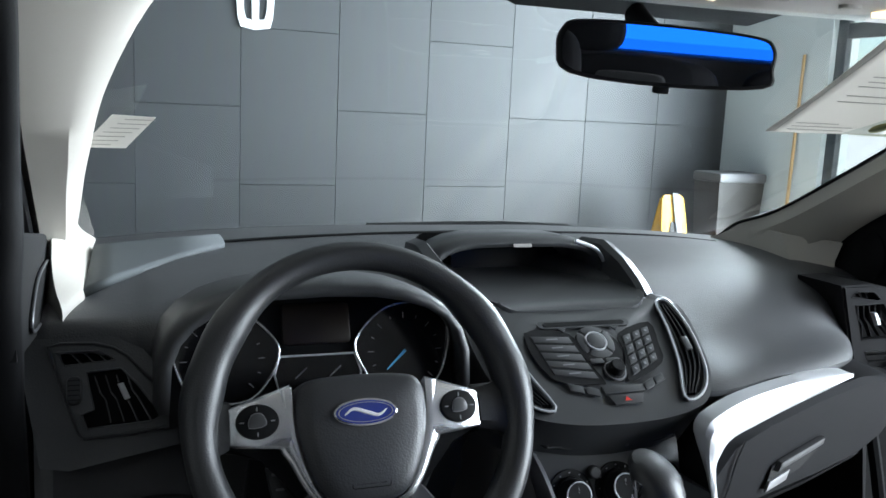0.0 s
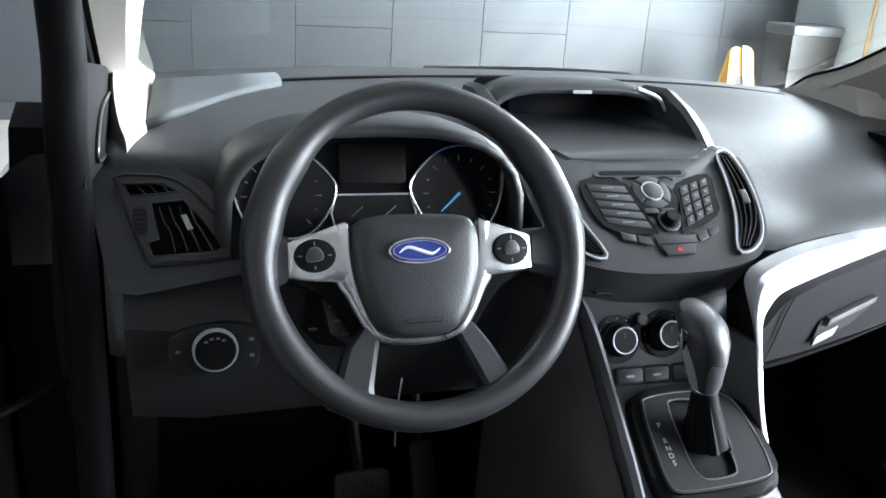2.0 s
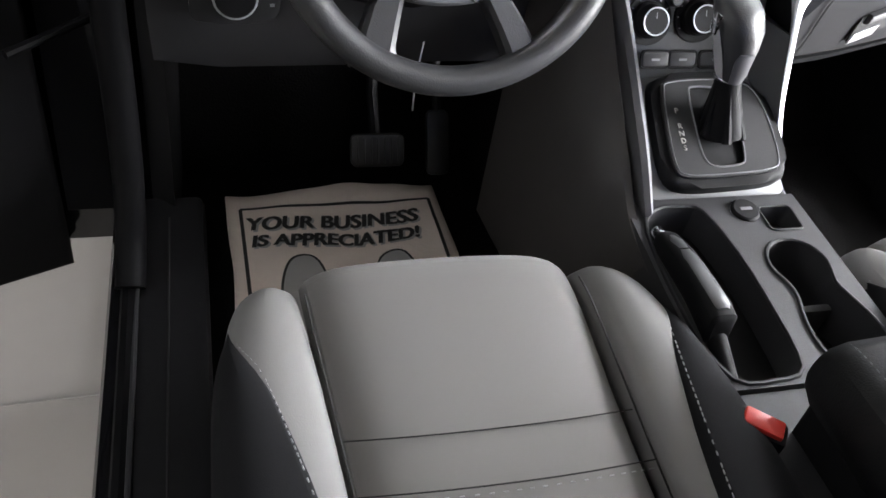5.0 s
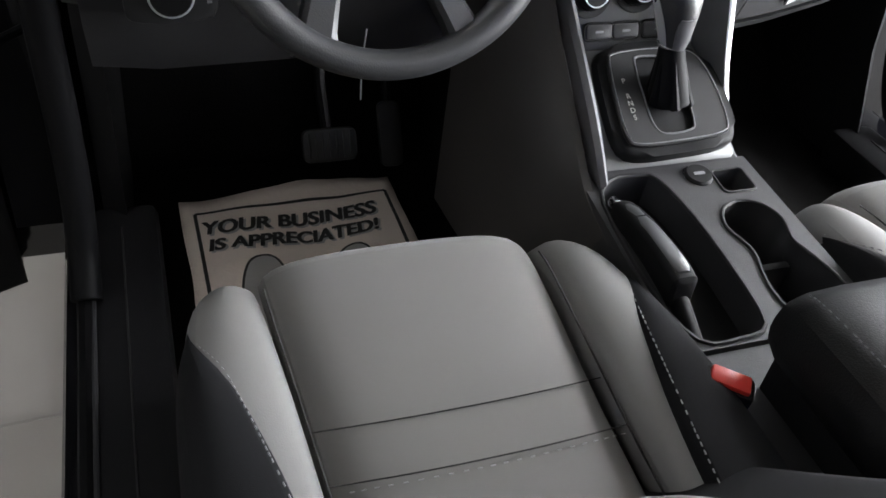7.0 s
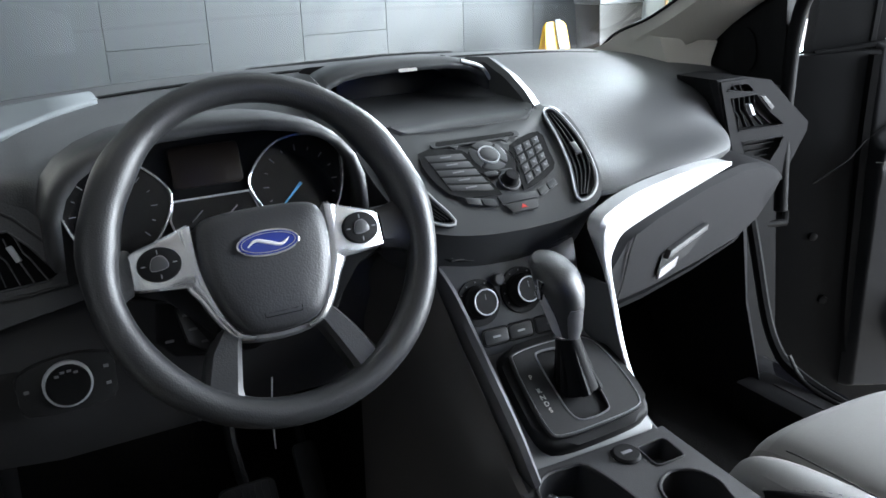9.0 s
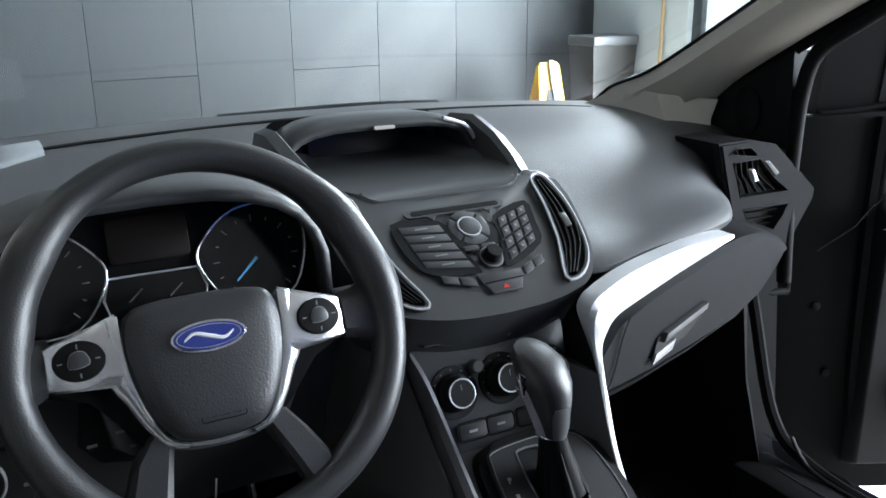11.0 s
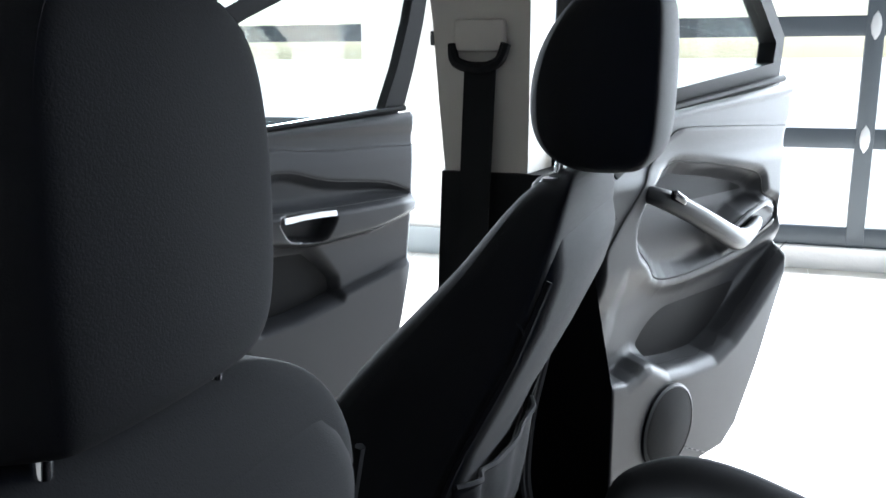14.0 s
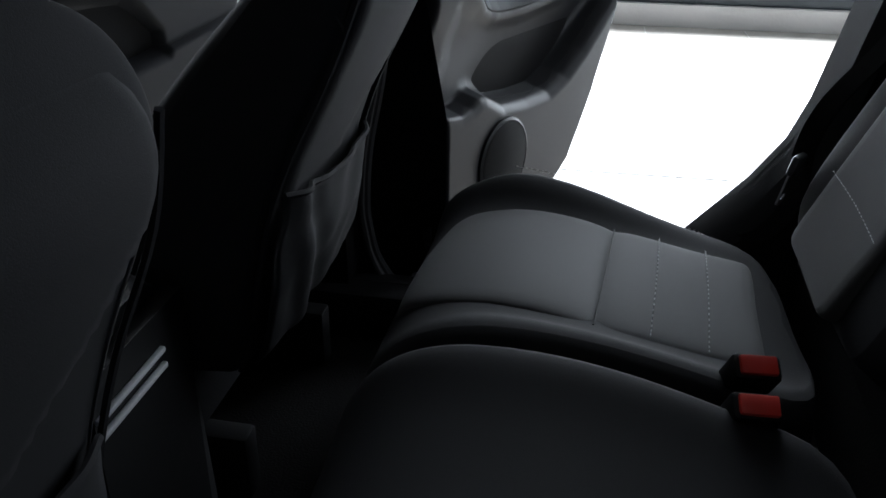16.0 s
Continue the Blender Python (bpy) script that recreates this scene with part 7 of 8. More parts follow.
    for j in range(25):
        row = []
        for i in range(31):
            u = -0.90 + 1.80 * i / 30
            top = crown - 0.352 - 0.045 * (u + 0.9) / 1.8 - 0.012 * math.sin((u + 0.9) * 1.75)
            z = top + (0.605 - top) * j / 24
            t_ = j / 24
            slack = 0.016 * math.sin(math.pi * min(1, (u + 0.9) / 1.8)) * (1 - t_) ** 0.5 + 0.012 * math.sin(math.pi * t_)
            fold = 0.005 * noise.noise((u * 3.1 + t_ * 2.0, t_ * 3.0, cx)) + 0.006 * math.exp(-((u + 0.72 - 0.35 * t_) / 0.10) ** 2) - 0.006 * math.exp(-((u + 0.52 - 0.5 * t_) / 0.12) ** 2)
            edge = 0.006 * max(0, (abs(u) - 0.78) / 0.12)
            row.append(back(u, z, 1.0) + Vector((0, -0.010 - slack - fold * 1.3 + edge, 0)))
        rows_.append(row)
    pk = part("map_pocket", loft(rows_, closed=False), SEAT_DARK, st, "slack cloth map pocket")
    thicken(pk, 0.004, 0)
    seam([p + Vector((0, -0.002, 0.001)) for p in rows_[0][::3]], st, r=0.0042, mat=SEAT_DARK, name="pocket_edge")
    # headrest: a leaning block with flat flanks and a seamed rear face
    hx, hy, z0, z1 = head
    deep, ws = size
    HR = ((0.0, 0.50, 0.78, 0.55), (0.03, 0.32, 0.88, 0.80), (0.10, 0.14, 0.96, 0.94), (0.24, 0.02, 0.99, 1.0), (0.52, 0.03, 1.0, 1.0), (0.72, 0.15, 1.0, 0.96), (0.86, 0.30, 0.985, 0.87), (0.95, 0.45, 0.95, 0.72), (0.99, 0.58, 0.89, 0.50), (1.0, 0.66, 0.82, 0.25))
    hr, rim = [], []
    for q, f, r, k in HR:
        z = z0 + (z1 - z0) * q
        ring_ = []
        for u, v in ((-0.60, 0.0), (-0.90, 0.10), (-1.0, 0.35), (-0.97, 0.60), (-0.80, 0.90), (-0.735, 0.985), (-0.66, 1.02), (-0.3, 1.05), (0, 1.06), (0.3, 1.05), (0.66, 1.02), (0.735, 0.985), (0.80, 0.90), (0.97, 0.60), (1.0, 0.35), (0.90, 0.10), (0.60, 0.0), (0, -0.02)):
            ring_.append(Vector((hx + u * ws * k, hy - deep * (f + (r - f) * v), z)))
        hr.append(ring_)
        rim.append((ring_[5], ring_[11]))
    pillow(hr, SEAT_DARK, st, "headrest", "charcoal cloth headrest")
    loop_ = [p[0] for p in rim[2:]] + [p[1] for p in reversed(rim[2:])]
    c_ = sum(loop_, Vector()) / len(loop_)
    seam([p + (c_ - p) * 0.035 + Vector((0, 0.001, 0)) for p in loop_], st, r=0.0011, mat=SEAT_DARK, name="headrest_seam")
    for s in (-1, 1):
        foot = Vector((hx + s * 0.062, hy - deep * collar, crown - (0.016 if cx < 0 else 0.010)))
        part("headrest_post", tube([foot + Vector((0, 0.006, -0.05)), foot + Vector((0, -0.006, 0.04))], 0.0058, 12), CHROME, st, "chrome headrest post")
        lug = part("post_collar", loft([[foot + Vector((x * k, y * k + 0.006, h)) for x, y in rrect(0.062, 0.036, 0.012, 4)] for k, h in ((1.15, -0.034), (1.12, -0.014), (1.0, -0.004), (0.78, 0.001))]), BLACK, st, "black post collar")
        part("release_tab", loft([[foot + Vector((-0.030 + x, y * k, h)) for x, y in rrect(0.022, 0.024, 0.008, 4)] for k, h in ((1, -0.022), (1, 0.000), (0.7, 0.005))]), KEY_GREY, lug, "grey release tab")
    return st


BACK = ((0.56, -0.53, -0.80, 0.19), (0.62, -0.545, -0.832, 0.205), (0.70, -0.575, -0.845, 0.213), (0.80, -0.625, -0.866, 0.218), (0.90, -0.69, -0.900, 0.221), (0.98, -0.750, -0.940, 0.221), (1.06, -0.825, -0.977, 0.215), (1.12, -0.882, -0.994, 0.200), (1.165, -0.915, -1.002, 0.180), (1.195, -0.937, -1.004, 0.150), (1.213, -0.958, -1.000, 0.110), (1.220, -0.972, -0.990, 0.06))
front_seat(-0.392, "car_seat", "grey and charcoal cloth driver's seat, upright", 1.172, ((0.6, 0.02), (0.85, 0.025), (1.05, 0.04), (1.15, 0.07), (1.3, 0.13)), 1.05, 0.022, (-0.350, -0.812, 1.168, 1.374), 0.74, (0.142, 0.112), 0.085)
front_seat(0.385, "car_seat", "grey and charcoal cloth passenger seat, leaning back", 1.206, ((0.6, 0.0), (1.3, 0.0)), 1.0, -0.010, (0.376, -0.932, 1.203, 1.424), 0.25, (0.152, 0.122), 0.0)

# rear bench: two cushions and backs
bench = thing("rear_bench", (0, -1.4, 0.36), "charcoal cloth rear bench with grey panels", "bench seat")
BENCH_Y = (-0.985, -0.99, -1.02, -1.06, -1.12, -1.22, -1.32, -1.42, -1.53)
BENCH_P = (0.59, 0.645, 0.682, 0.701, 0.709, 0.694, 0.672, 0.654, 0.645)
BENCH_O = (0.60, 0.655, 0.69, 0.712, 0.735, 0.715, 0.677, 0.645, 0.62)
BENCH_I = (0.60, 0.660, 0.700, 0.727, 0.748, 0.745, 0.728, 0.700, 0.68)
BENCH_M = (0.60, 0.670, 0.720, 0.752, 0.772, 0.770, 0.750, 0.716, 0.69)
for c0, w in ((0.385, 0.295), (-0.22, 0.305)):
    cu_ = []
    for y, p, o, i_, m_ in zip(BENCH_Y, BENCH_P, BENCH_O, BENCH_I, BENCH_M):
        if c0 > 0:
            prof_ = ((0.094, i_ - 0.16), (0.094, i_ - 0.05), (0.105, i_ - 0.018), (0.132, i_), (0.165, i_ - 0.008), (0.205, p + 0.010), (0.38, p), (0.545, p - 0.014), (0.585, max(p, o) - 0.012), (0.622, o), (0.655, o - 0.014), (0.678, o - 0.06), (0.678, o - 0.16))
        else:
            prof_ = ((0.090, m_ - 0.16), (0.090, m_ - 0.06), (0.080, m_ - 0.02), (0.055, m_), (0.02, m_ - 0.004), (-0.03, m_ - 0.018), (-0.13, m_ - 0.022), (-0.23, m_ - 0.018), (-0.27, m_ - 0.004), (-0.31, m_ - 0.03), (-0.42, m_ - 0.04), (-0.525, m_ - 0.06), (-0.525, m_ - 0.16))
        cu_.append([(x, y, z) for x, z in prof_])
    cush = pillow(cu_, SEAT_DARK, bench, "cushion", "charcoal cloth cushion")
    if c0 > 0:
        pan = []
        for y, p, g in ((-1.003, 0.664, 0.02), (-1.012, 0.684, 0.012), (-1.03, 0.697, 0.006), (-1.06, 0.708, 0.0), (-1.12, 0.716, 0.0), (-1.18, 0.711, 0.0), (-1.235, 0.699, 0.0), (-1.252, 0.689, 0.0), (-1.262, 0.689, 0.0), (-1.28, 0.690, 0.0), (-1.33, 0.679, 0.0), (-1.40, 0.665, 0.002), (-1.455, 0.660, 0.004), (-1.465, 0.650, 0.006)):
            pan.append([(0.212 + g, y, p - 0.02), (0.214 + g, y, p + 0.004), (0.225 + g, y, p + 0.011), (0.38, y, p + 0.004), (0.535 - g, y - 0.018, p - 0.011), (0.548 - g, y - 0.02, p - 0.016), (0.55 - g, y - 0.02, p - 0.035)])
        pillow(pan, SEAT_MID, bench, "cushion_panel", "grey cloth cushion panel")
        for y, p in ((-1.257, 0.6905), (-1.325, 0.6815), (-1.395, 0.6675)):
            ln_ = [(0.222, y + 0.004, p + 0.0115), (0.38, y - 0.008, p + 0.0055), (0.538, y - 0.018, p - 0.0105)]
            (seam(ln_, bench, r=0.0013) if y > -1.3 else stitches(ln_, bench))
        stitches([(0.655, -1.10, 0.7255), (0.66, -1.2, 0.708), (0.66, -1.3, 0.672), (0.655, -1.42, 0.632)], bench, step=0.006, mat=INK_GREY)
    bkr = []
    for q, hw, th in ((0, w * 0.98, 0.06), (0.15, w, 0.075), (0.5, w * 0.99, 0.075), (0.85, w * 0.94, 0.06), (1.0, w * 0.85, 0.03)):
        yy, zz = -1.575 - 0.24 * q, 0.66 + 0.56 * q
        bkr.append([(c0 - hw, yy - 0.06, zz), (c0 - hw, yy, zz + 0.01), (c0 - hw * 0.8, yy + th, zz + 0.02), (c0, yy + th * 0.75, zz + 0.02), (c0 + hw * 0.8, yy + th, zz + 0.02), (c0 + hw, yy, zz + 0.01), (c0 + hw, yy - 0.06, zz)])
    pillow(bkr, SEAT_DARK, bench, "backrest", "charcoal cloth backrest")
    bp = []
    for q, k in ((0.03, 0.40), (0.045, 0.42), (0.3, 0.43), (0.6, 0.42), (0.86, 0.37), (0.875, 0.35)):
        yy, zz = -1.575 - 0.24 * q + 0.054, 0.69 + 0.56 * q
        hw = w * k
        bp.append([(c0 - hw, yy - 0.03, zz), (c0 - hw, yy + 0.010, zz), (c0 - hw * 0.93, yy + 0.016, zz + 0.003), (c0, yy + 0.012, zz + 0.003), (c0 + hw * 0.93, yy + 0.016, zz + 0.003), (c0 + hw, yy + 0.010, zz), (c0 + hw, yy - 0.03, zz)])
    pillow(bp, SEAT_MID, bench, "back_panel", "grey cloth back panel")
    for q in (0.22, 0.42):
        yy, zz = -1.575 - 0.24 * q + 0.0685, 0.692 + 0.56 * q
        stitches([(c0 - 0.115, yy + 0.003, zz), (c0, yy - 0.001, zz), (c0 + 0.115, yy + 0.003, zz)], bench)
    for s in (-1, 1) if c0 > 0 else (1,):
        rh = []
        hc = c0 if c0 > 0 else -0.385
        for z, hw, f, b in ((1.22, 0.09, 0.03, -0.04), (1.25, 0.13, 0.045, -0.05), (1.31, 0.135, 0.045, -0.05), (1.37, 0.11, 0.03, -0.04), (1.385, 0.06, 0.01, -0.02)):
            rh.append([(hc - hw, -1.86, z), (hc - hw * 0.8, -1.86 + f, z), (hc + hw * 0.8, -1.86 + f, z), (hc + hw, -1.86, z), (hc + hw * 0.8, -1.86 + b, z), (hc - hw * 0.8, -1.86 + b, z)])
        if s == 1:
            pillow(rh, SEAT_DARK, bench, "headrest")
part("bench_base", span(-0.52, 0.66, -1.55, -1.02, 0.36, 0.55, bevel=0.02), SEAT_DARK, bench)
buckle((0.123, -1.425, 0.735), (4, -32, 8), label="black rear seat belt buckle with a red button")
buckle((0.052, -1.417, 0.735), (4, -32, 6), label="black rear seat belt buckle with a red button")
# rear seat belt with its tongue
rb = thing("rear_seat_belt", (0.62, -1.5, 0.75), "black rear seat belt with a steel tongue", "seat belt")
bl_pts = spline([(0.600, -1.80, 1.30), (0.612, -1.66, 1.02), (0.615, -1.57, 0.88), (0.617, -1.545, 0.80), (0.620, -1.545, 0.72), (0.625, -1.52, 0.66), (0.645, -1.49, 0.63)], 6)
part("webbing", loft([[(x - 0.003, y - 0.012, z), (x + 0.020, y + 0.012, z), (x + 0.020, y + 0.015, z), (x - 0.003, y - 0.009, z)] for x, y, z in bl_pts]), RUBBER, rb)
TG = Matrix.Translation((0.605, -1.530, 0.775)) @ Matrix.Rotation(radians(12), 4, "X") @ Matrix.Rotation(radians(-30), 4, "Z")
part("tongue", holed(rrect(0.026, 0.052, 0.006, 3, 0, -0.034), [rrect(0.014, 0.010, 0.003, 3, 0, -0.046)], 0.003, TG @ Matrix.Rotation(radians(90), 4, "X")), STEEL, rb, "steel belt tongue")
part("tongue_grip", box((0.040, 0.012, 0.032), TG @ Matrix.Translation((0, 0, 0.008)), bevel=0.004), STACK, rb)
# front seat belts at the pillars
for s in (1,):
    fb = thing("front_seat_belt", (s * 0.66, -0.76, 0.9), "black front seat belt hanging at the pillar", "seat belt", "front seat belts")
    xs = s * 0.655
    part("webbing", loft([[(xs + s * o, y - 0.026, z), (xs + s * o, y + 0.026, z), (xs + s * (o - 0.0025), y + 0.026, z), (xs + s * (o - 0.0025), y - 0.026, z)] for o, y, z in ((0.0, -0.762, 1.325), (-0.004, -0.758, 1.2), (-0.006, -0.75, 1.0), (-0.006, -0.745, 0.6))]), BLACK, fb)
    part("guide", tube(spline([(xs - s * 0.006, -0.805, 1.352), (xs - s * 0.012, -0.795, 1.325), (xs - s * 0.012, -0.762, 1.315), (xs - s * 0.012, -0.725, 1.325), (xs - s * 0.006, -0.718, 1.352)], 4), 0.009, 8), BLACK, fb)
    part("guide_cover", box((0.022, 0.085, 0.05), Matrix.Translation((xs - s * 0.002, -0.762, 1.365)), bevel=0.008), PILLAR, fb, "light grey belt guide cover")

# ---- car doors ----
def door_frame(hinge, phi, side):
    """x runs from the hinge to the free edge along the open door, y is up, z faces the cabin."""
    a = radians(phi)
    return frame_m(hinge, (side * math.sin(a), -math.cos(a), 0), (0, 0, 1))


def inside(poly, X, Y):
    """Signed distance to a polygon, positive within."""
    best = np.full(X.shape, 9.0)
    odd = np.zeros(X.shape, bool)
    n = len(poly)
    for i in range(n):
        (ax, ay), (bx, by) = poly[i], poly[(i + 1) % n]
        dx, dy = bx - ax, by - ay
        k = np.clip(((X - ax) * dx + (Y - ay) * dy) / (dx * dx + dy * dy + 1e-12), 0, 1)
        best = np.minimum(best, np.hypot(X - ax - k * dx, Y - ay - k * dy))
        if abs(dy) > 1e-12:
            odd ^= ((ay > Y) != (by > Y)) & (X < ax + (Y - ay) * dx / dy)
    return np.where(odd, best, -best)


def moulding(name, T, edge, low, high, height, mat, parent, label, nx=150, nz=150):
    """A moulded panel: a grid from the front edge to edge(z), raised by height(x, z)."""
    zz = np.linspace(0, 1, nz)[:, None] * np.ones((1, nx))
    ss = np.linspace(0, 1, nx)[None, :] * np.ones((nz, 1))
    Z = low + (high(0.0) - low) * zz
    S0 = edge[0]
    R = np.interp(Z, [p[1] for p in edge[1]], [p[0] for p in edge[1]])
    S = S0 + (R - S0) * ss
    Z = low + (high(S) - low) * zz
    R = np.interp(Z, [p[1] for p in edge[1]], [p[0] for p in edge[1]])
    S = S0 + (R - S0) * ss
    H = height(S, Z)
    rim = np.minimum(np.minimum(S - S0, R - S), np.minimum(Z - low, high(S) - Z))
    H = np.where(H > 0, H * ease(rim - 0.010, 0.010), H)
    H = H - 0.014 * (1 - np.clip(rim / 0.012, 0, 1)) ** 2
    verts = [tuple(T @ Vector((S[j, i], Z[j, i], H[j, i]))) for j in range(nz) for i in range(nx)]
    faces = [(j * nx + i, j * nx + i + 1, (j + 1) * nx + i + 1, (j + 1) * nx + i) for j in range(nz - 1) for i in range(nx - 1)]
    me = bpy.data.meshes.new(name)
    me.from_pydata(verts, [], faces)
    me.materials.append(mat)
    me.shade_smooth()
    ob = new(name, me)
    ob.parent = parent
    ob.matrix_parent_inverse = parent_place(parent).inverted()
    tagged(ob, label=label)
    return ob


def parent_place(p):
    chain, up = [], Matrix.Identity(4)
    while p is not None:
        chain.append(p)
        p = p.parent
    for q in reversed(chain):
        up = up @ q.matrix_parent_inverse @ q.matrix_basis
    return up


def car_door(M, label, outline, window, pane, flip=False):
    T = M @ Matrix.Diagonal((1, 1, -1.0 if flip else 1.0, 1))
    d = part("door", prism(outline, 0.05, T, base=-0.13, bevel=0.01), PAINT, car, label)
    part("door_core", prism(inset(outline, 0.012), 0.045, T, base=-0.079, bevel=0.01, seg=3), RUBBER, d)
    part("window_frame", ring(window, pane, 0.045, T, base=-0.085), RUBBER, d)
    g = part("window_pane", prism(pane, 0.005, T, base=-0.065), GLASS_DOOR, d, flat=True)
    g.visible_shadow = False
    return d, T


def groove(pts, T, height, parent, r=0.0022, per=8):
    pts = spline(pts, per)
    hs = height(np.array([p[0] for p in pts]), np.array([p[1] for p in pts]))
    return part("groove", tube([T @ Vector((p[0], p[1], h + 0.0006)) for p, h in zip(pts, hs)], r, 6, flat=0.5), THREAD_DARK, parent)


def trim(d, T, poly, depth, base, mat, name, bevel=0.006, label=""):
    return part(name, prism(poly, depth, T, base=base, bevel=bevel, seg=3), mat, d, label)


# front passenger door
FR = door_frame((0.865, 0.42, 0.0), 62.5, 1)
def longer(pts):
    """The rear part of the front door, drawn out towards its free edge."""
    return [(u if u < 0.84 else 0.84 + (u - 0.84) * 1.5, z) for u, z in pts]


FR_OUT = longer([(0.0, 0.17), (0.88, 0.17), (1.0, 0.36), (1.06, 0.80), (1.07, 1.16), (0.95, 1.155), (0.5, 1.11), (0.10, 1.075), (0.0, 1.06)])
FR_WIN = [(0.135, 1.06), (0.30, 1.085), (0.6, 1.11), (1.16, 1.155), (1.205, 1.28), (1.25, 1.43), (1.292, 1.62), (1.30, 1.69), (1.22, 1.685), (0.90, 1.615), (0.62, 1.492), (0.395, 1.385), (0.21, 1.285), (0.15, 1.235)]
FR_PANE = [(0.30, 1.085), (0.33, 1.10), (0.6, 1.125), (1.085, 1.165), (1.14, 1.29), (1.188, 1.43), (1.236, 1.615), (1.23, 1.632), (1.19, 1.627), (0.905, 1.563), (0.618, 1.434), (0.40, 1.315), (0.325, 1.27), (0.31, 1.235)]
fdoor, FT = car_door(FR, "open black front passenger door with charcoal trim", FR_OUT, FR_WIN, FR_PANE)
F_CR2 = [(0.14, 0.80), (0.30, 0.915), (0.407, 0.992), (0.53, 1.058), (0.66, 1.072), (0.80, 1.058), (1.185, 1.050)]
F_BOWL = spline(longer([(0.36, 0.895), (0.47, 0.945), (0.60, 0.996), (0.70, 1.003), (0.83, 0.968), (0.97, 0.942), (1.03, 0.912), (1.04, 0.893), (0.95, 0.890), (0.82, 0.888), (0.66, 0.892), (0.60, 0.897), (0.48, 0.893)]), 4, loop=True)
F_ARM = longer([(0.26, 0.875), (0.40, 0.893), (0.60, 0.893), (0.82, 0.884), (1.07, 0.888), (1.07, 0.855), (0.93, 0.80), (0.75, 0.782), (0.50, 0.815), (0.30, 0.850)])
F_CUP = spline([(0.645, 0.878), (0.655, 0.835), (0.685, 0.808), (0.775, 0.799), (0.812, 0.835), (0.822, 0.872), (0.74, 0.880)], 3, loop=True)
F_LATCH = [(0.425, 1.076), (0.47, 1.094), (0.545, 1.092), (0.572, 1.066), (0.49, 1.026), (0.455, 1.048)]
F_POCKET = [(0.30, 0.835), (0.38, 0.80), (0.444, 0.735), (0.52, 0.60), (0.57, 0.566), (0.68, 0.578), (0.84, 0.612), (0.84, 0.66), (0.76, 0.772), (0.62, 0.792), (0.50, 0.80)]
F_LOWER = longer([(-0.1, 0.95), (0.28, 0.86), (0.38, 0.80), (0.444, 0.735), (0.52, 0.60), (0.57, 0.562), (0.68, 0.574), (0.88, 0.628), (1.2, 0.74), (1.2, 0.2), (-0.1, 0.2)])


def front_relief(S, Z):
    h = 0.012 * ease(Z - 1.105 - 0.012 * np.sin(S * 3.0), 0.02)
    h = h - 0.006 * ease(Z - 1.035, 0.03) * ease(1.10 - Z, 0.03)
    band = inside(F_CR2 + [(1.3, 1.0), (1.3, 0.3), (-0.2, 0.3), (-0.2, 0.6)], S, Z)
    h = h + 0.007 * ease(band, 0.008) * ease(Z - 0.80, 0.04)
    h = h - 0.030 * ease(inside(F_BOWL, S, Z) - 0.012, 0.022)
    h = h + 0.046 * ease(inside(F_ARM, S, Z), 0.016) * ease(1.165 - S, 0.09)
    h = h - 0.060 * ease(inside(F_CUP, S, Z) - 0.002, 0.008)
    h = h - 0.020 * ease(inside(F_LATCH, S, Z), 0.006)
    h = h + 0.034 * ease(inside(F_LOWER, S, Z), 0.012) * ease(1.165 - S, 0.09)
    deep = np.clip((0.80 - Z) / 0.20, 0, 1)
    h = h - (0.02 + 0.06 * deep) * ease(inside(F_POCKET, S, Z), 0.03)
    return h


moulding("inner_panel", FT, (0.27, longer([(0.93, 0.26), (1.0, 0.42), (1.04, 0.65), (1.055, 0.86), (1.062, 1.0), (1.064, 1.18)])), 0.27, lambda s: 1.080 + 0.075 * np.clip(s, 0, 1.18) / 1.18, front_relief, DOOR_TRIM, fdoor, "charcoal moulded door trim with a deep pocket", 230, 190)
groove(F_CR2, FT, front_relief, fdoor)
groove(F_BOWL + F_BOWL[:1], FT, front_relief, fdoor, 0.0018, 2)
groove([(0.27, 0.845), (0.5, 0.808), (0.75, 0.776), (0.98, 0.794), (1.15, 0.848)], FT, front_relief, fdoor)
groove([(0.84, 0.62), (1.0, 0.655), (1.13, 0.69)], FT, front_relief, fdoor)
groove(F_LATCH + F_LATCH[:1], FT, front_relief, fdoor, 0.003, 3)
part("pull_handle", loft([[FT @ Vector((s, 0.872 + 0.004 * k + dz, h)) for dz, h in ((-0.008, 0.058), (0.010, 0.052), (0.012, 0.066), (-0.004, 0.072))] for s, k in ((0.640, 0), (0.70, 1.2), (0.76, 1.5), (0.818, 1.0))]), SILVER, fdoor, "silver pull handle")
part("handle_grip", loft([[FT @ Vector((s, z + dz, h)) for dz, h in ((-w, -0.008), (w, -0.008), (w * 0.8, 0.012), (-w * 0.8, 0.012))] for s, z, w in ((0.488, 1.046, 0.010), (0.51, 1.054, 0.016), (0.54, 1.067, 0.022), (0.563, 1.070, 0.017))]), SILVER, fdoor, "silver inner door handle")
trim(fdoor, FT, rrect(0.034, 0.030, 0.010, 4, 0.42, 1.057), 0.008, 0.004, GLOSS, "lock_switch", 0.003)
trim(fdoor, FT, rrect(0.030, 0.008, 0.003, 3, 0.422, 1.050), 0.006, 0.011, CHROME, "switch_edge", 0.002)
trim(fdoor, FT, rrect(0.085, 0.026, 0.010, 3, 0.555, 0.896), 0.006, 0.040, GLOSS, "window_switch", 0.003, "black window switch plate")
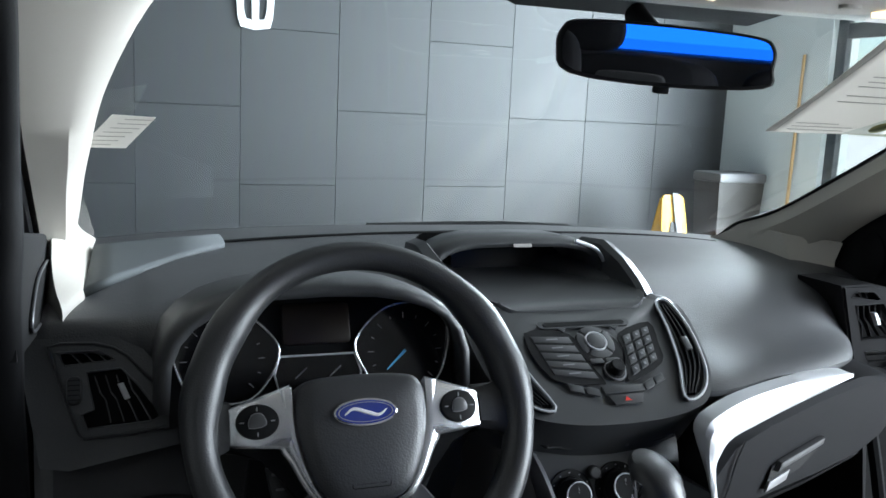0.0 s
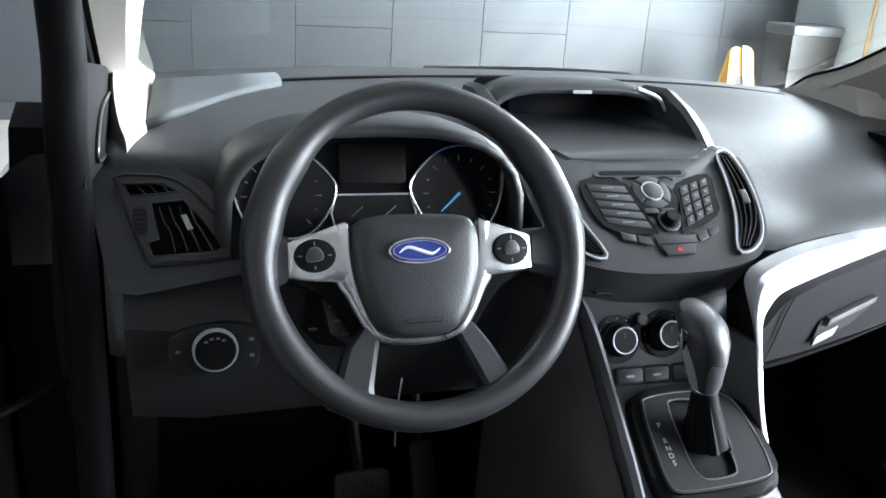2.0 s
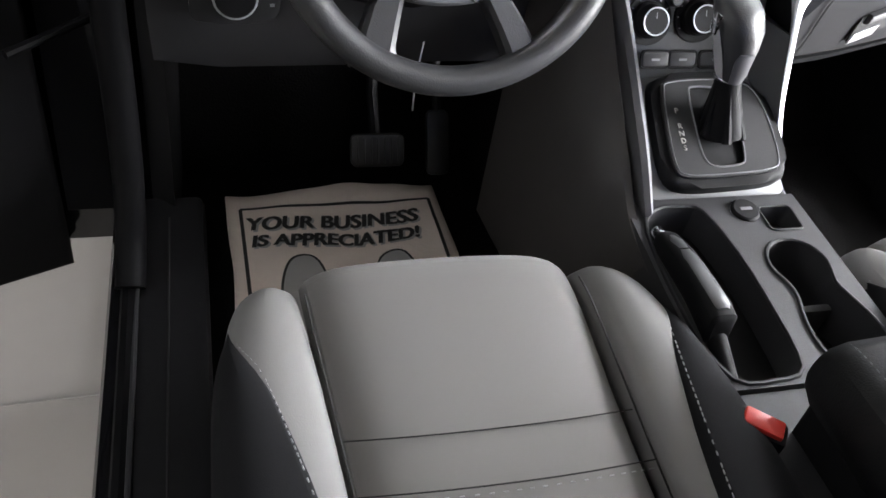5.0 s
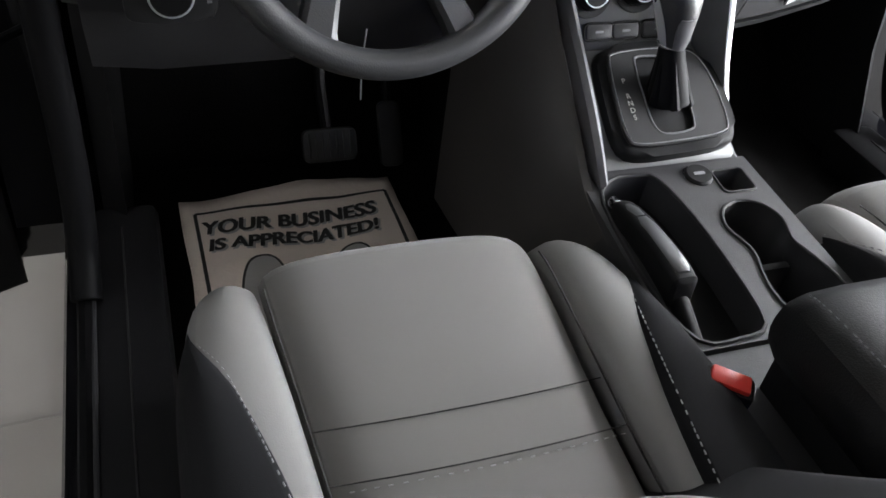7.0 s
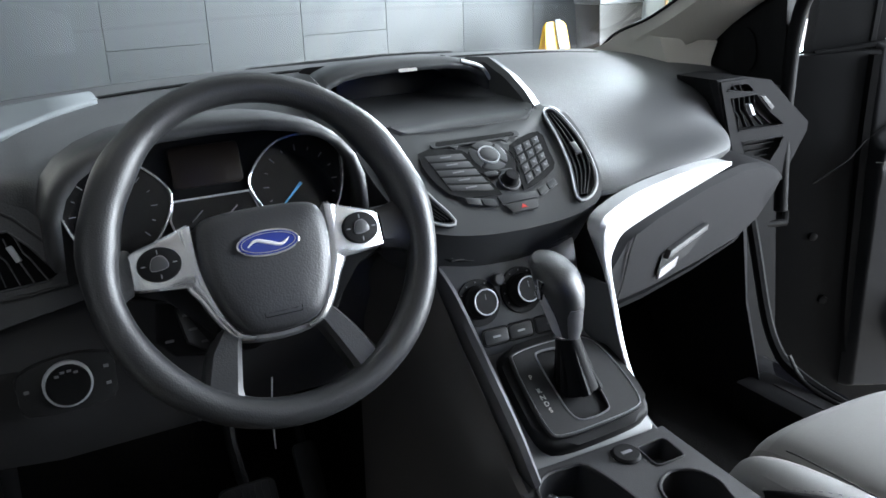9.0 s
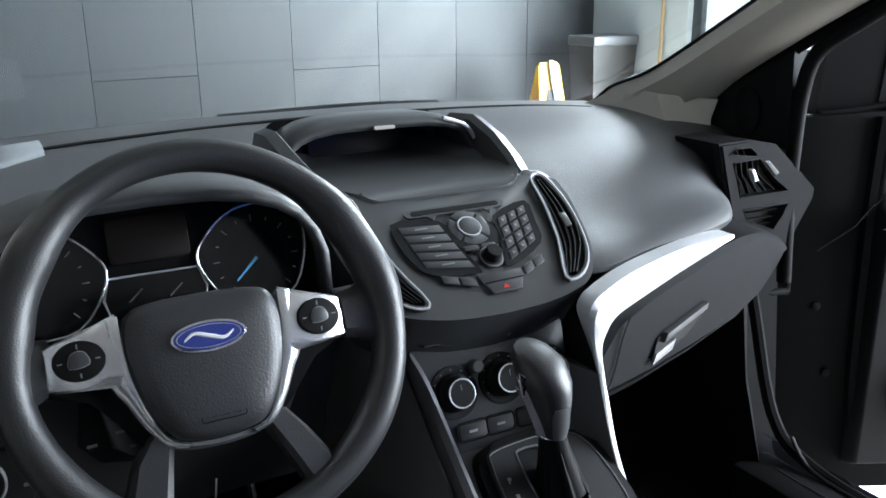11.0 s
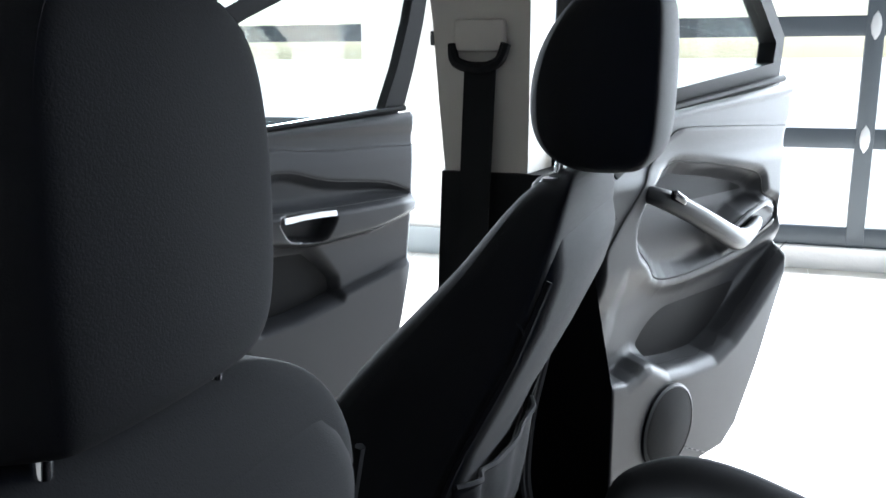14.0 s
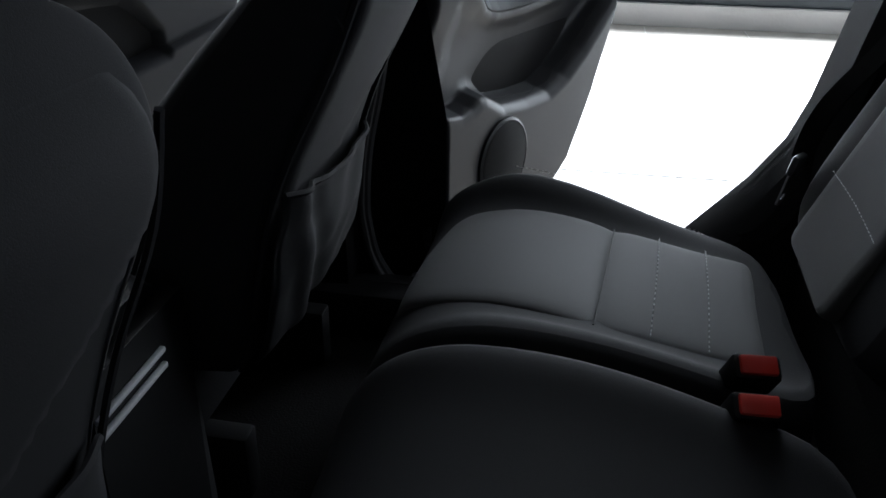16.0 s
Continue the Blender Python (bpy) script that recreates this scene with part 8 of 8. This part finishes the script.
trim(fdoor, FT, rrect(0.034, 0.014, 0.004, 3, 0.56, 0.898), 0.008, 0.045, STACK, "switch_key", 0.003)
part("speaker", lathe([(0.095, 0.0), (0.095, 0.008), (0.087, 0.011), (0.0, 0.013)], FT @ Matrix.Translation((0.44, 0.46, 0.050)), 40), MESH_GREY, fdoor, "round speaker grille")
for z in (0.55, 0.88):
    part("hinge", box((0.06, 0.05, 0.05), FT @ Matrix.Translation((-0.01, z, -0.06)), bevel=0.008), BLACK, fdoor)
part("door_check", tube([(0.80, 0.36, 0.72), (0.90, 0.33, 0.72), FT @ Vector((0.12, 0.72, -0.05))], 0.008, 8), BLACK, fdoor, "black door check strap")
# black hinge side; the dash's shadow on it is put into the colour
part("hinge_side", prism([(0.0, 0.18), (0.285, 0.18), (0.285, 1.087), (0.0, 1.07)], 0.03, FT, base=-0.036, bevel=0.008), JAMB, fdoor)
part("edge_fold", loft([[FT @ Vector((u + du, z, h)) for du, h in ((-0.012, -0.008), (-0.006, 0.006), (0.010, 0.008), (0.014, -0.008))] for u, z in spline([(0.262, 1.075), (0.258, 0.90), (0.262, 0.66), (0.270, 0.46), (0.29, 0.34), (0.34, 0.27)], 5)]), RUBBER, fdoor, "black rubber fold along the trim edge")
for u, z in ((0.10, 0.95), (0.17, 0.66), (0.08, 0.42), (0.21, 0.50)):
    part("door_bolt", lathe([(0.011, 0.0), (0.010, 0.005), (0.006, 0.007), (0.0, 0.007)], FT @ Matrix.Translation((u, z, -0.006)), 12), RUBBER, fdoor)
part("glass_run", tube([FT @ Vector((0.27, 1.10, -0.05)), FT @ Vector((0.285, 1.32, -0.05))], 0.014, 8), RUBBER, fdoor)
part("belt_seal", tube([FT @ Vector((0.14, 1.075, -0.030)), FT @ Vector((0.5, 1.116, -0.030)), FT @ Vector((1.16, 1.166, -0.030))], 0.009, 8), RUBBER, fdoor)

# rear passenger door
RD = door_frame((0.862, -0.885, 0.0), 65.2, 1)
RD_OUT = [(0.02, 0.41), (0.44, 0.395), (0.55, 0.41), (0.63, 0.485), (0.73, 0.62), (0.83, 0.80), (0.842, 0.86), (0.83, 0.98), (0.842, 1.08), (0.858, 1.155), (0.862, 1.275), (0.4, 1.225), (0.02, 1.19)]
RD_WIN = [(0.02, 1.185), (0.4, 1.225), (0.845, 1.272), (0.86, 1.37), (0.70, 1.53), (0.33, 1.585), (0.03, 1.57)]
rdoor, RT = car_door(RD, "open black rear passenger door with charcoal trim", RD_OUT, RD_WIN, inset(RD_WIN, 0.04))
R_CR2 = [(0.058, 0.962), (0.114, 1.019), (0.188, 1.080), (0.281, 1.160), (0.345, 1.184), (0.52, 1.178), (0.84, 1.160)]
R_BOWL = spline([(0.184, 0.964), (0.192, 1.015), (0.253, 1.079), (0.331, 1.113), (0.420, 1.106), (0.513, 1.094), (0.66, 1.066), (0.705, 1.046), (0.722, 1.004), (0.784, 0.979), (0.787, 0.930), (0.70, 0.898), (0.616, 0.879), (0.419, 0.864), (0.286, 0.875), (0.225, 0.920)], 3, loop=True)
R_SHELF = [(0.52, 0.950), (0.60, 0.982), (0.70, 0.998), (0.765, 0.972), (0.765, 0.932), (0.68, 0.907), (0.56, 0.892)]
R_LIP = [(0.055, 0.716), (0.12, 0.706), (0.155, 0.712), (0.185, 0.723), (0.211, 0.723), (0.25, 0.705), (0.285, 0.687), (0.38, 0.676), (0.475, 0.672), (0.55, 0.695), (0.631, 0.738), (0.70, 0.785), (0.771, 0.835), (0.83, 0.874)]
R_POCKET = R_LIP + [(0.83, 0.894), (0.70, 0.872), (0.60, 0.855), (0.42, 0.842), (0.30, 0.852), (0.22, 0.890), (0.150, 0.905), (0.115, 0.80)]
R_LOWER = R_LIP + [(0.95, 0.93), (0.95, 0.2), (-0.1, 0.2), (-0.1, 0.70)]


def rear_relief(S, Z):
    h = 0.012 * ease(Z - 1.215 - 0.05 * (S - 0.3), 0.012)
    h = h + 0.003 * ease(inside(R_CR2 + [(1.0, 1.16), (1.0, 0.3), (-0.1, 0.3), (-0.1, 0.9)], S, Z), 0.006)
    h = h - 0.010 * ease(1.165 - Z, 0.03) * ease(Z - 1.02, 0.10) * ease(S - 0.20, 0.15)
    h = h + 0.012 * ease(1.10 - Z, 0.02)
    h = h - 0.044 * ease(inside(R_BOWL, S, Z) - 0.010, 0.030)
    h = h + 0.044 * ease(inside(R_SHELF, S, Z), 0.018)
    low = ease(0.88 - Z, 0.05)
    h = h - 0.02 * low
    h = h + 0.045 * ease(inside(R_LOWER, S, Z), 0.008)
    deep = np.clip((0.90 - Z) / 0.20, 0, 1) * ease(S - 0.22, 0.16)
    h = h - (0.008 + 0.040 * deep) * ease(inside(R_POCKET, S, Z), 0.03)
    return h


R_EDGE = [(0.45, 0.42), (0.525, 0.43), (0.60, 0.475), (0.70, 0.615), (0.80, 0.80), (0.822, 0.86), (0.811, 0.95), (0.808, 0.99), (0.815, 1.05), (0.833, 1.11), (0.843, 1.20), (0.846, 1.26)]
moulding("inner_panel", RT, (0.05, R_EDGE), 0.42, lambda s: 1.195 + 0.066 * np.clip(s, 0, 0.86) / 0.84, rear_relief, DOOR_TRIM, rdoor, "charcoal moulded door trim with an oval handle recess", 190, 210)
groove(R_CR2, RT, rear_relief, rdoor)
groove(R_BOWL + R_BOWL[:1], RT, rear_relief, rdoor, 0.0024, 2)
groove([(0.58, 0.915), (0.66, 0.917), (0.745, 0.945), (0.742, 0.972), (0.64, 0.975)], RT, rear_relief, rdoor, 0.0014)
groove(R_LIP[6:], RT, rear_relief, rdoor, 0.0014, 3)
bar_ = [(0.195, 1.068, 0.006, 0.018), (0.215, 1.062, 0.030, 0.022), (0.26, 1.044, 0.044, 0.025), (0.34, 1.008, 0.055, 0.026), (0.43, 0.966, 0.060, 0.027), (0.495, 0.936, 0.060, 0.030), (0.545, 0.926, 0.052, 0.029), (0.61, 0.936, 0.040, 0.025), (0.675, 0.952, 0.022, 0.020)]
rows = [[RT @ Vector((s + dx * w, z + dz * w, h + dh)) for dx, dz, dh in ((0.35, 0.9, -0.006), (0.2, 0.5, 0.010), (-0.2, -0.5, 0.010), (-0.35, -0.9, -0.006), (-0.3, -0.7, -0.022), (0.3, 0.7, -0.022))] for s, z, h, w in bar_]
subsurf(part("pull_handle", loft(rows), DOOR_TRIM, rdoor, "charcoal diagonal pull handle"), 2)
trim(rdoor, RT @ Matrix.Translation((0.252, 1.057, 0)) @ Matrix.Rotation(radians(-26), 4, "Z"), rrect(0.050, 0.018, 0.008, 4), 0.012, 0.046, GLOSS, "window_switch", 0.004, "black window switch")
# highlight along the shelf's edge, laid on as a lighter tube
part("shelf_highlight", tube([RT @ Vector(p) for p in ((0.55, 0.950, 0.022), (0.62, 0.976, 0.022), (0.71, 0.990, 0.018))], 0.006, 8), STACK, rdoor, "lighter shelf edge, its highlight put into the colour")
part("inner_handle", loft([[RT @ Vector((s, z + dz, h)) for dz, h in ((-w, 0.0), (w, 0.0), (w * 0.8, 0.020), (-w * 0.8, 0.020))] for s, z, w in ((0.105, 1.128, 0.010), (0.13, 1.142, 0.020), (0.165, 1.160, 0.022), (0.186, 1.168, 0.014))]), CHROME, rdoor, "chrome inner handle")
trim(rdoor, RT, [(0.070, 1.13), (0.10, 1.105), (0.20, 1.150), (0.205, 1.185), (0.13, 1.19)], 0.006, 0.004, BLACK, "handle_recess", 0.002)
part("speaker", lathe([(0.088, 0.0), (0.088, 0.006), (0.080, 0.009), (0.0, 0.011)], RT @ Matrix.Translation((0.272, 0.562, 0.0405)), 40), MESH_GREY, rdoor, "round speaker grille")
part("speaker_rim", lathe([(0.096, 0.0), (0.096, 0.005), (0.090, 0.008), (0.086, 0.005), (0.086, 0.0)], RT @ Matrix.Translation((0.272, 0.562, 0.0400)), 40), DOOR_TRIM, rdoor)
part("belt_seal", tube([RT @ Vector((0.05, 1.196, -0.030)), RT @ Vector((0.4, 1.228, -0.030)), RT @ Vector((0.845, 1.272, -0.030))], 0.009, 8), RUBBER, rdoor)

LF = door_frame((-0.865, 0.30, 0.0), 67, -1)
DR_OUT = [(0.0, 0.22), (0.88, 0.22)] + FR_OUT[2:]
ldoor, LT = car_door(LF, "open black driver's door", DR_OUT, FR_WIN, FR_PANE, True)
LR = door_frame((-0.87, -0.90, 0.0), 75, -1)
lrdoor, LRT = car_door(LR, "open black rear door on the driver's side", RD_OUT, RD_WIN, inset(RD_WIN, 0.04), True)
for dd, TT, out in ((ldoor, LT, DR_OUT), (lrdoor, LRT, RD_OUT)):
    part("inner_panel", prism(inset(out, 0.018), 0.03, TT, base=-0.034, bevel=0.012, seg=3), BLACK, dd, "charcoal door trim panel")
    part("armrest", prism([(0.15, 0.80), (0.60, 0.82), (0.60, 0.88), (0.15, 0.87)], 0.06, TT, base=-0.006, bevel=0.015, seg=3), BLACK, dd)

# ---- overhead and glass fittings ----
mir = thing("rear_view_mirror", (0.0, 0.02, 1.44), "black rear-view mirror on the windscreen", "mirror")
MM = frame_m((0.005, 0.0, 1.4295), (0.945, -0.327, 0.0), (-0.01, -0.094, 0.99))
MM = MM @ Matrix.Rotation(radians(-2.5), 4, "Z") @ Matrix.Diagonal((0.94, 0.85, 1, 1))
mo = spline([(-0.145, 0.0), (-0.14, 0.028), (-0.115, 0.042), (0.0, 0.045), (0.115, 0.040), (0.142, 0.026), (0.145, -0.005), (0.135, -0.034), (0.0, -0.044), (-0.125, -0.036)], 4, loop=True)
part("housing", loft([[MM @ Vector((x * k, y * k, h)) for x, y in mo] for k, h in ((0.6, -0.035), (0.9, -0.026), (1.0, -0.010), (1.0, 0.0), (0.975, 0.003))]), BLACK, mir)
part("mirror_glass", prism(scaled(mo, (0.955, 0.88)), 0.001, MM, base=0.0025), MIRROR, mir, "silvered mirror glass")
part("stem", tube([MM @ Vector((0, 0.02, -0.03)), (0.0, 0.045, 1.475), (0.0, 0.07, 1.485)], [0.012, 0.010, 0.016], 12), BLACK, mir)
part("day_night_tab", box((0.022, 0.012, 0.010), MM @ Matrix.Translation((0.0, -0.048, -0.004)), bevel=0.003), BLACK, mir)
# dotted shade band at the top of the glass
fr_poly = [(-0.26, 0.0), (0.26, 0.0), (0.20, -0.05), (-0.16, -0.05)]
frit = part("shade_band", prism(fr_poly, 0.002, frame_m((0.0, 0.055, 1.515), (1, 0, 0), (0, -0.82, 0.5))), DOT_BLACK, car, "dotted black band on the glass")

oc = thing("overhead_console", (0.0, -0.18, 1.50), "light grey overhead console with two lit map lights", "overhead console")
ocr = []
for y, w, z in ((0.045, 0.10, 1.500), (0.01, 0.155, 1.486), (-0.06, 0.165, 1.478), (-0.16, 0.160, 1.481), (-0.30, 0.145, 1.490), (-0.44, 0.125, 1.503), (-0.54, 0.10, 1.523), (-0.57, 0.09, 1.535)):
    ocr.append([(-w - 0.05, y, z + 0.05), (-w - 0.004, y, z + 0.018), (-w + 0.012, y, z + 0.003), (-w * 0.5, y, z - 0.002), (0, y, z - 0.003), (w * 0.5, y, z - 0.002), (w - 0.012, y, z + 0.003), (w + 0.004, y, z + 0.018), (w + 0.05, y, z + 0.05)])
part("body", loft([[(x, y - 0.13, z - 0.006) for x, y, z in r] for r in ocr]), PILLAR, oc)
OCM = frame_m((0.0, -0.36, 1.4785), (-1, 0, 0), (0, 1, -0.07))
for s in (-1, 1):
    lens = [(s * 0.098, 0.140), (s * 0.126, 0.131), (s * 0.129, 0.116), (s * 0.108, 0.114)]
    part("map_light", prism(lens, 0.006, OCM, base=-0.002, bevel=0.001), LAMP_WARM, oc, "lit map light lens")
    part("light_switch", prism(rrect(0.022, 0.012, 0.003, 3, s * 0.045, 0.115), 0.004, OCM, base=-0.001, bevel=0.001), PILLAR, oc)
lid = [(-0.105, 0.085), (0.105, 0.085), (0.095, -0.155), (-0.095, -0.155)]
part("holder_lid", prism(lid, 0.005, OCM, base=-0.001, bevel=0.002), PILLAR, oc)
part("lid_gap", tube([OCM @ Vector((x, y, 0.001)) for x, y in inset(lid, -0.003)], 0.0018, 6, loop=True), INK_GREY, oc)
part("lid_rib", prism(rrect(0.16, 0.012, 0.004, 3, 0, 0.045), 0.004, OCM, base=0.003, bevel=0.002), PILLAR, oc)
part("microphone", prism(rrect(0.034, 0.016, 0.004, 3, -0.02, -0.17), 0.004, OCM, base=-0.004), INK_GREY, oc)
for k in range(4):
    part("mic_slot", prism(rrect(0.003, 0.012, 0.001, 2, -0.031 + 0.007 * k, -0.17), 0.001, OCM, base=0.0), BLACK, oc)
part("slider", prism([(0.055, -0.172), (0.10, -0.165), (0.10, -0.155), (0.06, -0.160)], 0.004, OCM, base=-0.006), BLACK, oc)
for s, dy in ((-1, -0.05), (1, -0.14)):
    v = thing("sun_visor", (s * 0.36, -0.2, 1.50), "light grey sun visor folded up", "sun visor", "sun visors")
    vr = []
    for x, y0, y1 in ((0.165, -0.09, -0.24), (0.185, -0.055, -0.275), (0.23, -0.045, -0.29), (0.36, -0.05, -0.30), (0.50, -0.06, -0.30), (0.545, -0.075, -0.29), (0.56, -0.11, -0.26)):
        z = 1.512 - 0.010 * max(0, x - 0.3)
        y0, y1 = y0 + dy, y1 + dy
        zr = z + 0.040
        vr.append([(s * x, y0, z + 0.008), (s * x, y0 - 0.012, z - 0.004), (s * x, (y0 + y1) / 2, (z + zr) / 2 - 0.008), (s * x, y1 + 0.012, zr), (s * x, y1, zr + 0.012), (s * x, (y0 + y1) / 2, (z + zr) / 2 + 0.022)])
    subsurf(part("panel", loft(vr), LINER, v), 2)
    LM = frame_m((s * 0.40, -0.175 + dy, 1.5235), (-1, 0, 0), (0, 1, -0.17))
    lb = part("warning_label", prism(rrect(0.19, 0.085, 0.004, 2), 0.002, LM, base=-0.002), PAPER, v, "white warning label")
    part("label_band", prism(rrect(0.19, 0.018, 0.002, 2, 0, -0.032), 0.001, LM, base=0.0003), YELLOW_LABEL, lb, "yellow label band")
    for k in range(5):
        part("print_bar", prism(rrect(0.15 - 0.02 * (k % 2), 0.004, 0.001, 1, 0.005, 0.03 - 0.010 * k), 0.0006, LM, base=0.0003), INK_GREY, lb)
    for y0 in ((-0.36, -0.62), (-1.0, -1.25)):
        gh = thing("grab_handle", (s * 0.62, y0[0], 1.558), "light grey roof grab handle", "grab handle", "grab handles")
        ym = (y0[0] + y0[1]) / 2
        part("bar", tube(spline([(s * 0.600, y0[0] + 0.005, 1.570), (s * 0.585, y0[0] - 0.02, 1.546), (s * 0.58, ym, 1.538), (s * 0.585, y0[1] + 0.02, 1.546), (s * 0.600, y0[1] - 0.005, 1.570)], 6), 0.0115, 12, flat=0.75), PILLAR, gh)
        for yy in y0:
            part("mount", box((0.034, 0.040, 0.026), Matrix.Translation((s * 0.603, yy, 1.566)), bevel=0.008), PILLAR, gh)

# window sheet held against the passenger side of the windscreen
ps = thing("window_sheet", (0.52, 0.28, 1.34), "printed white paper sheet on the windscreen", "paper sheet")
PSM = frame_m((0.520, 0.150, 1.4075), (-0.995, 0.01, 0.0), (0.0, 0.885, -0.455))
SH = [(-0.145, 0.138), (-0.105, -0.150), (0.145, -0.152), (0.115, 0.146)]
grid = []
for j in range(9):
    row = []
    for i in range(9):
        a_, b_ = i / 8, j / 8
        x = (1 - b_) * ((1 - a_) * SH[1][0] + a_ * SH[2][0]) + b_ * ((1 - a_) * SH[0][0] + a_ * SH[3][0])
        y = (1 - b_) * ((1 - a_) * SH[1][1] + a_ * SH[2][1]) + b_ * ((1 - a_) * SH[0][1] + a_ * SH[3][1])
        row.append(PSM @ Vector((x, y, 0.004 * math.sin(3 * b_) - 0.004 * (a_ - 0.5) ** 2)))
    grid.append(row)
pso = part("sheet", loft(grid, closed=False), PAPER_THIN, ps)
thicken(pso, 0.0006, 0)
for k, (w, x, y) in enumerate(((0.11, 0.02, -0.125), (0.05, 0.03, -0.105), (0.16, 0.0, -0.06), (0.15, 0.0, -0.045), (0.16, 0.0, -0.03), (0.13, 0.01, 0.0), (0.15, 0.0, 0.02), (0.09, 0.045, 0.098), (0.13, 0.025, 0.110), (0.12, 0.03, 0.122))):
    part("print_bar", prism(rrect(w, 0.0022 if k else 0.006, 0.0008, 1, x, y), 0.0005, PSM, base=0.0052), INK_PALE, ps)
part("seal_print", lathe([(0.020, 0), (0.019, 0.0006), (0, 0.0006)], PSM @ Matrix.Translation((-0.10, 0.105, 0.0048)), 20), GOLD_SEAL, ps, "olive round seal print")
part("frame_line", tube([PSM @ Vector((x, y, 0.005)) for x, y in inset(SH, 0.008)], 0.0004, 4, loop=True), INK_PALE, ps)

# lined sticker on the driver's side of the glass
stk = thing("glass_sticker", (-0.63, 0.29, 1.30), "white lined service sticker on the windscreen", "sticker")
STM = frame_m((-0.632, 0.290, 1.3045), (1, 0, 0), (0, -0.90, 0.45))
stq = [(-0.047, -0.052), (0.010, -0.052), (0.046, 0.048), (-0.006, 0.052)]
part("slip", prism(stq, 0.0008, STM), PAPER_THIN, stk)
for k in range(7):
    part("print_bar", prism([(x + 0.010 * (k - 3) * 0.9, y) for x, y in rrect(0.036, 0.0014, 0.0004, 1, 0.0, -0.04 + 0.0135 * k)], 0.0005, STM, base=0.0009), INK_PALE, stk)

# sticker on the driver's side of the glass and the wipers outside
wip = thing("windscreen_wiper", (0, 0.9, 1.08), "black windscreen wipers parked at the glass", "wiper")
part("blade", tube(spline([(-0.60, 0.83, 1.068), (-0.30, 0.93, 1.072), (0.0, 0.965, 1.082), (0.12, 0.965, 1.084)], 6), 0.006, 6), RUBBER, wip)
part("arm", tube(spline([(-0.10, 0.98, 1.082), (0.2, 0.97, 1.087), (0.40, 0.94, 1.084)], 6), 0.006, 6), BLACK, wip)
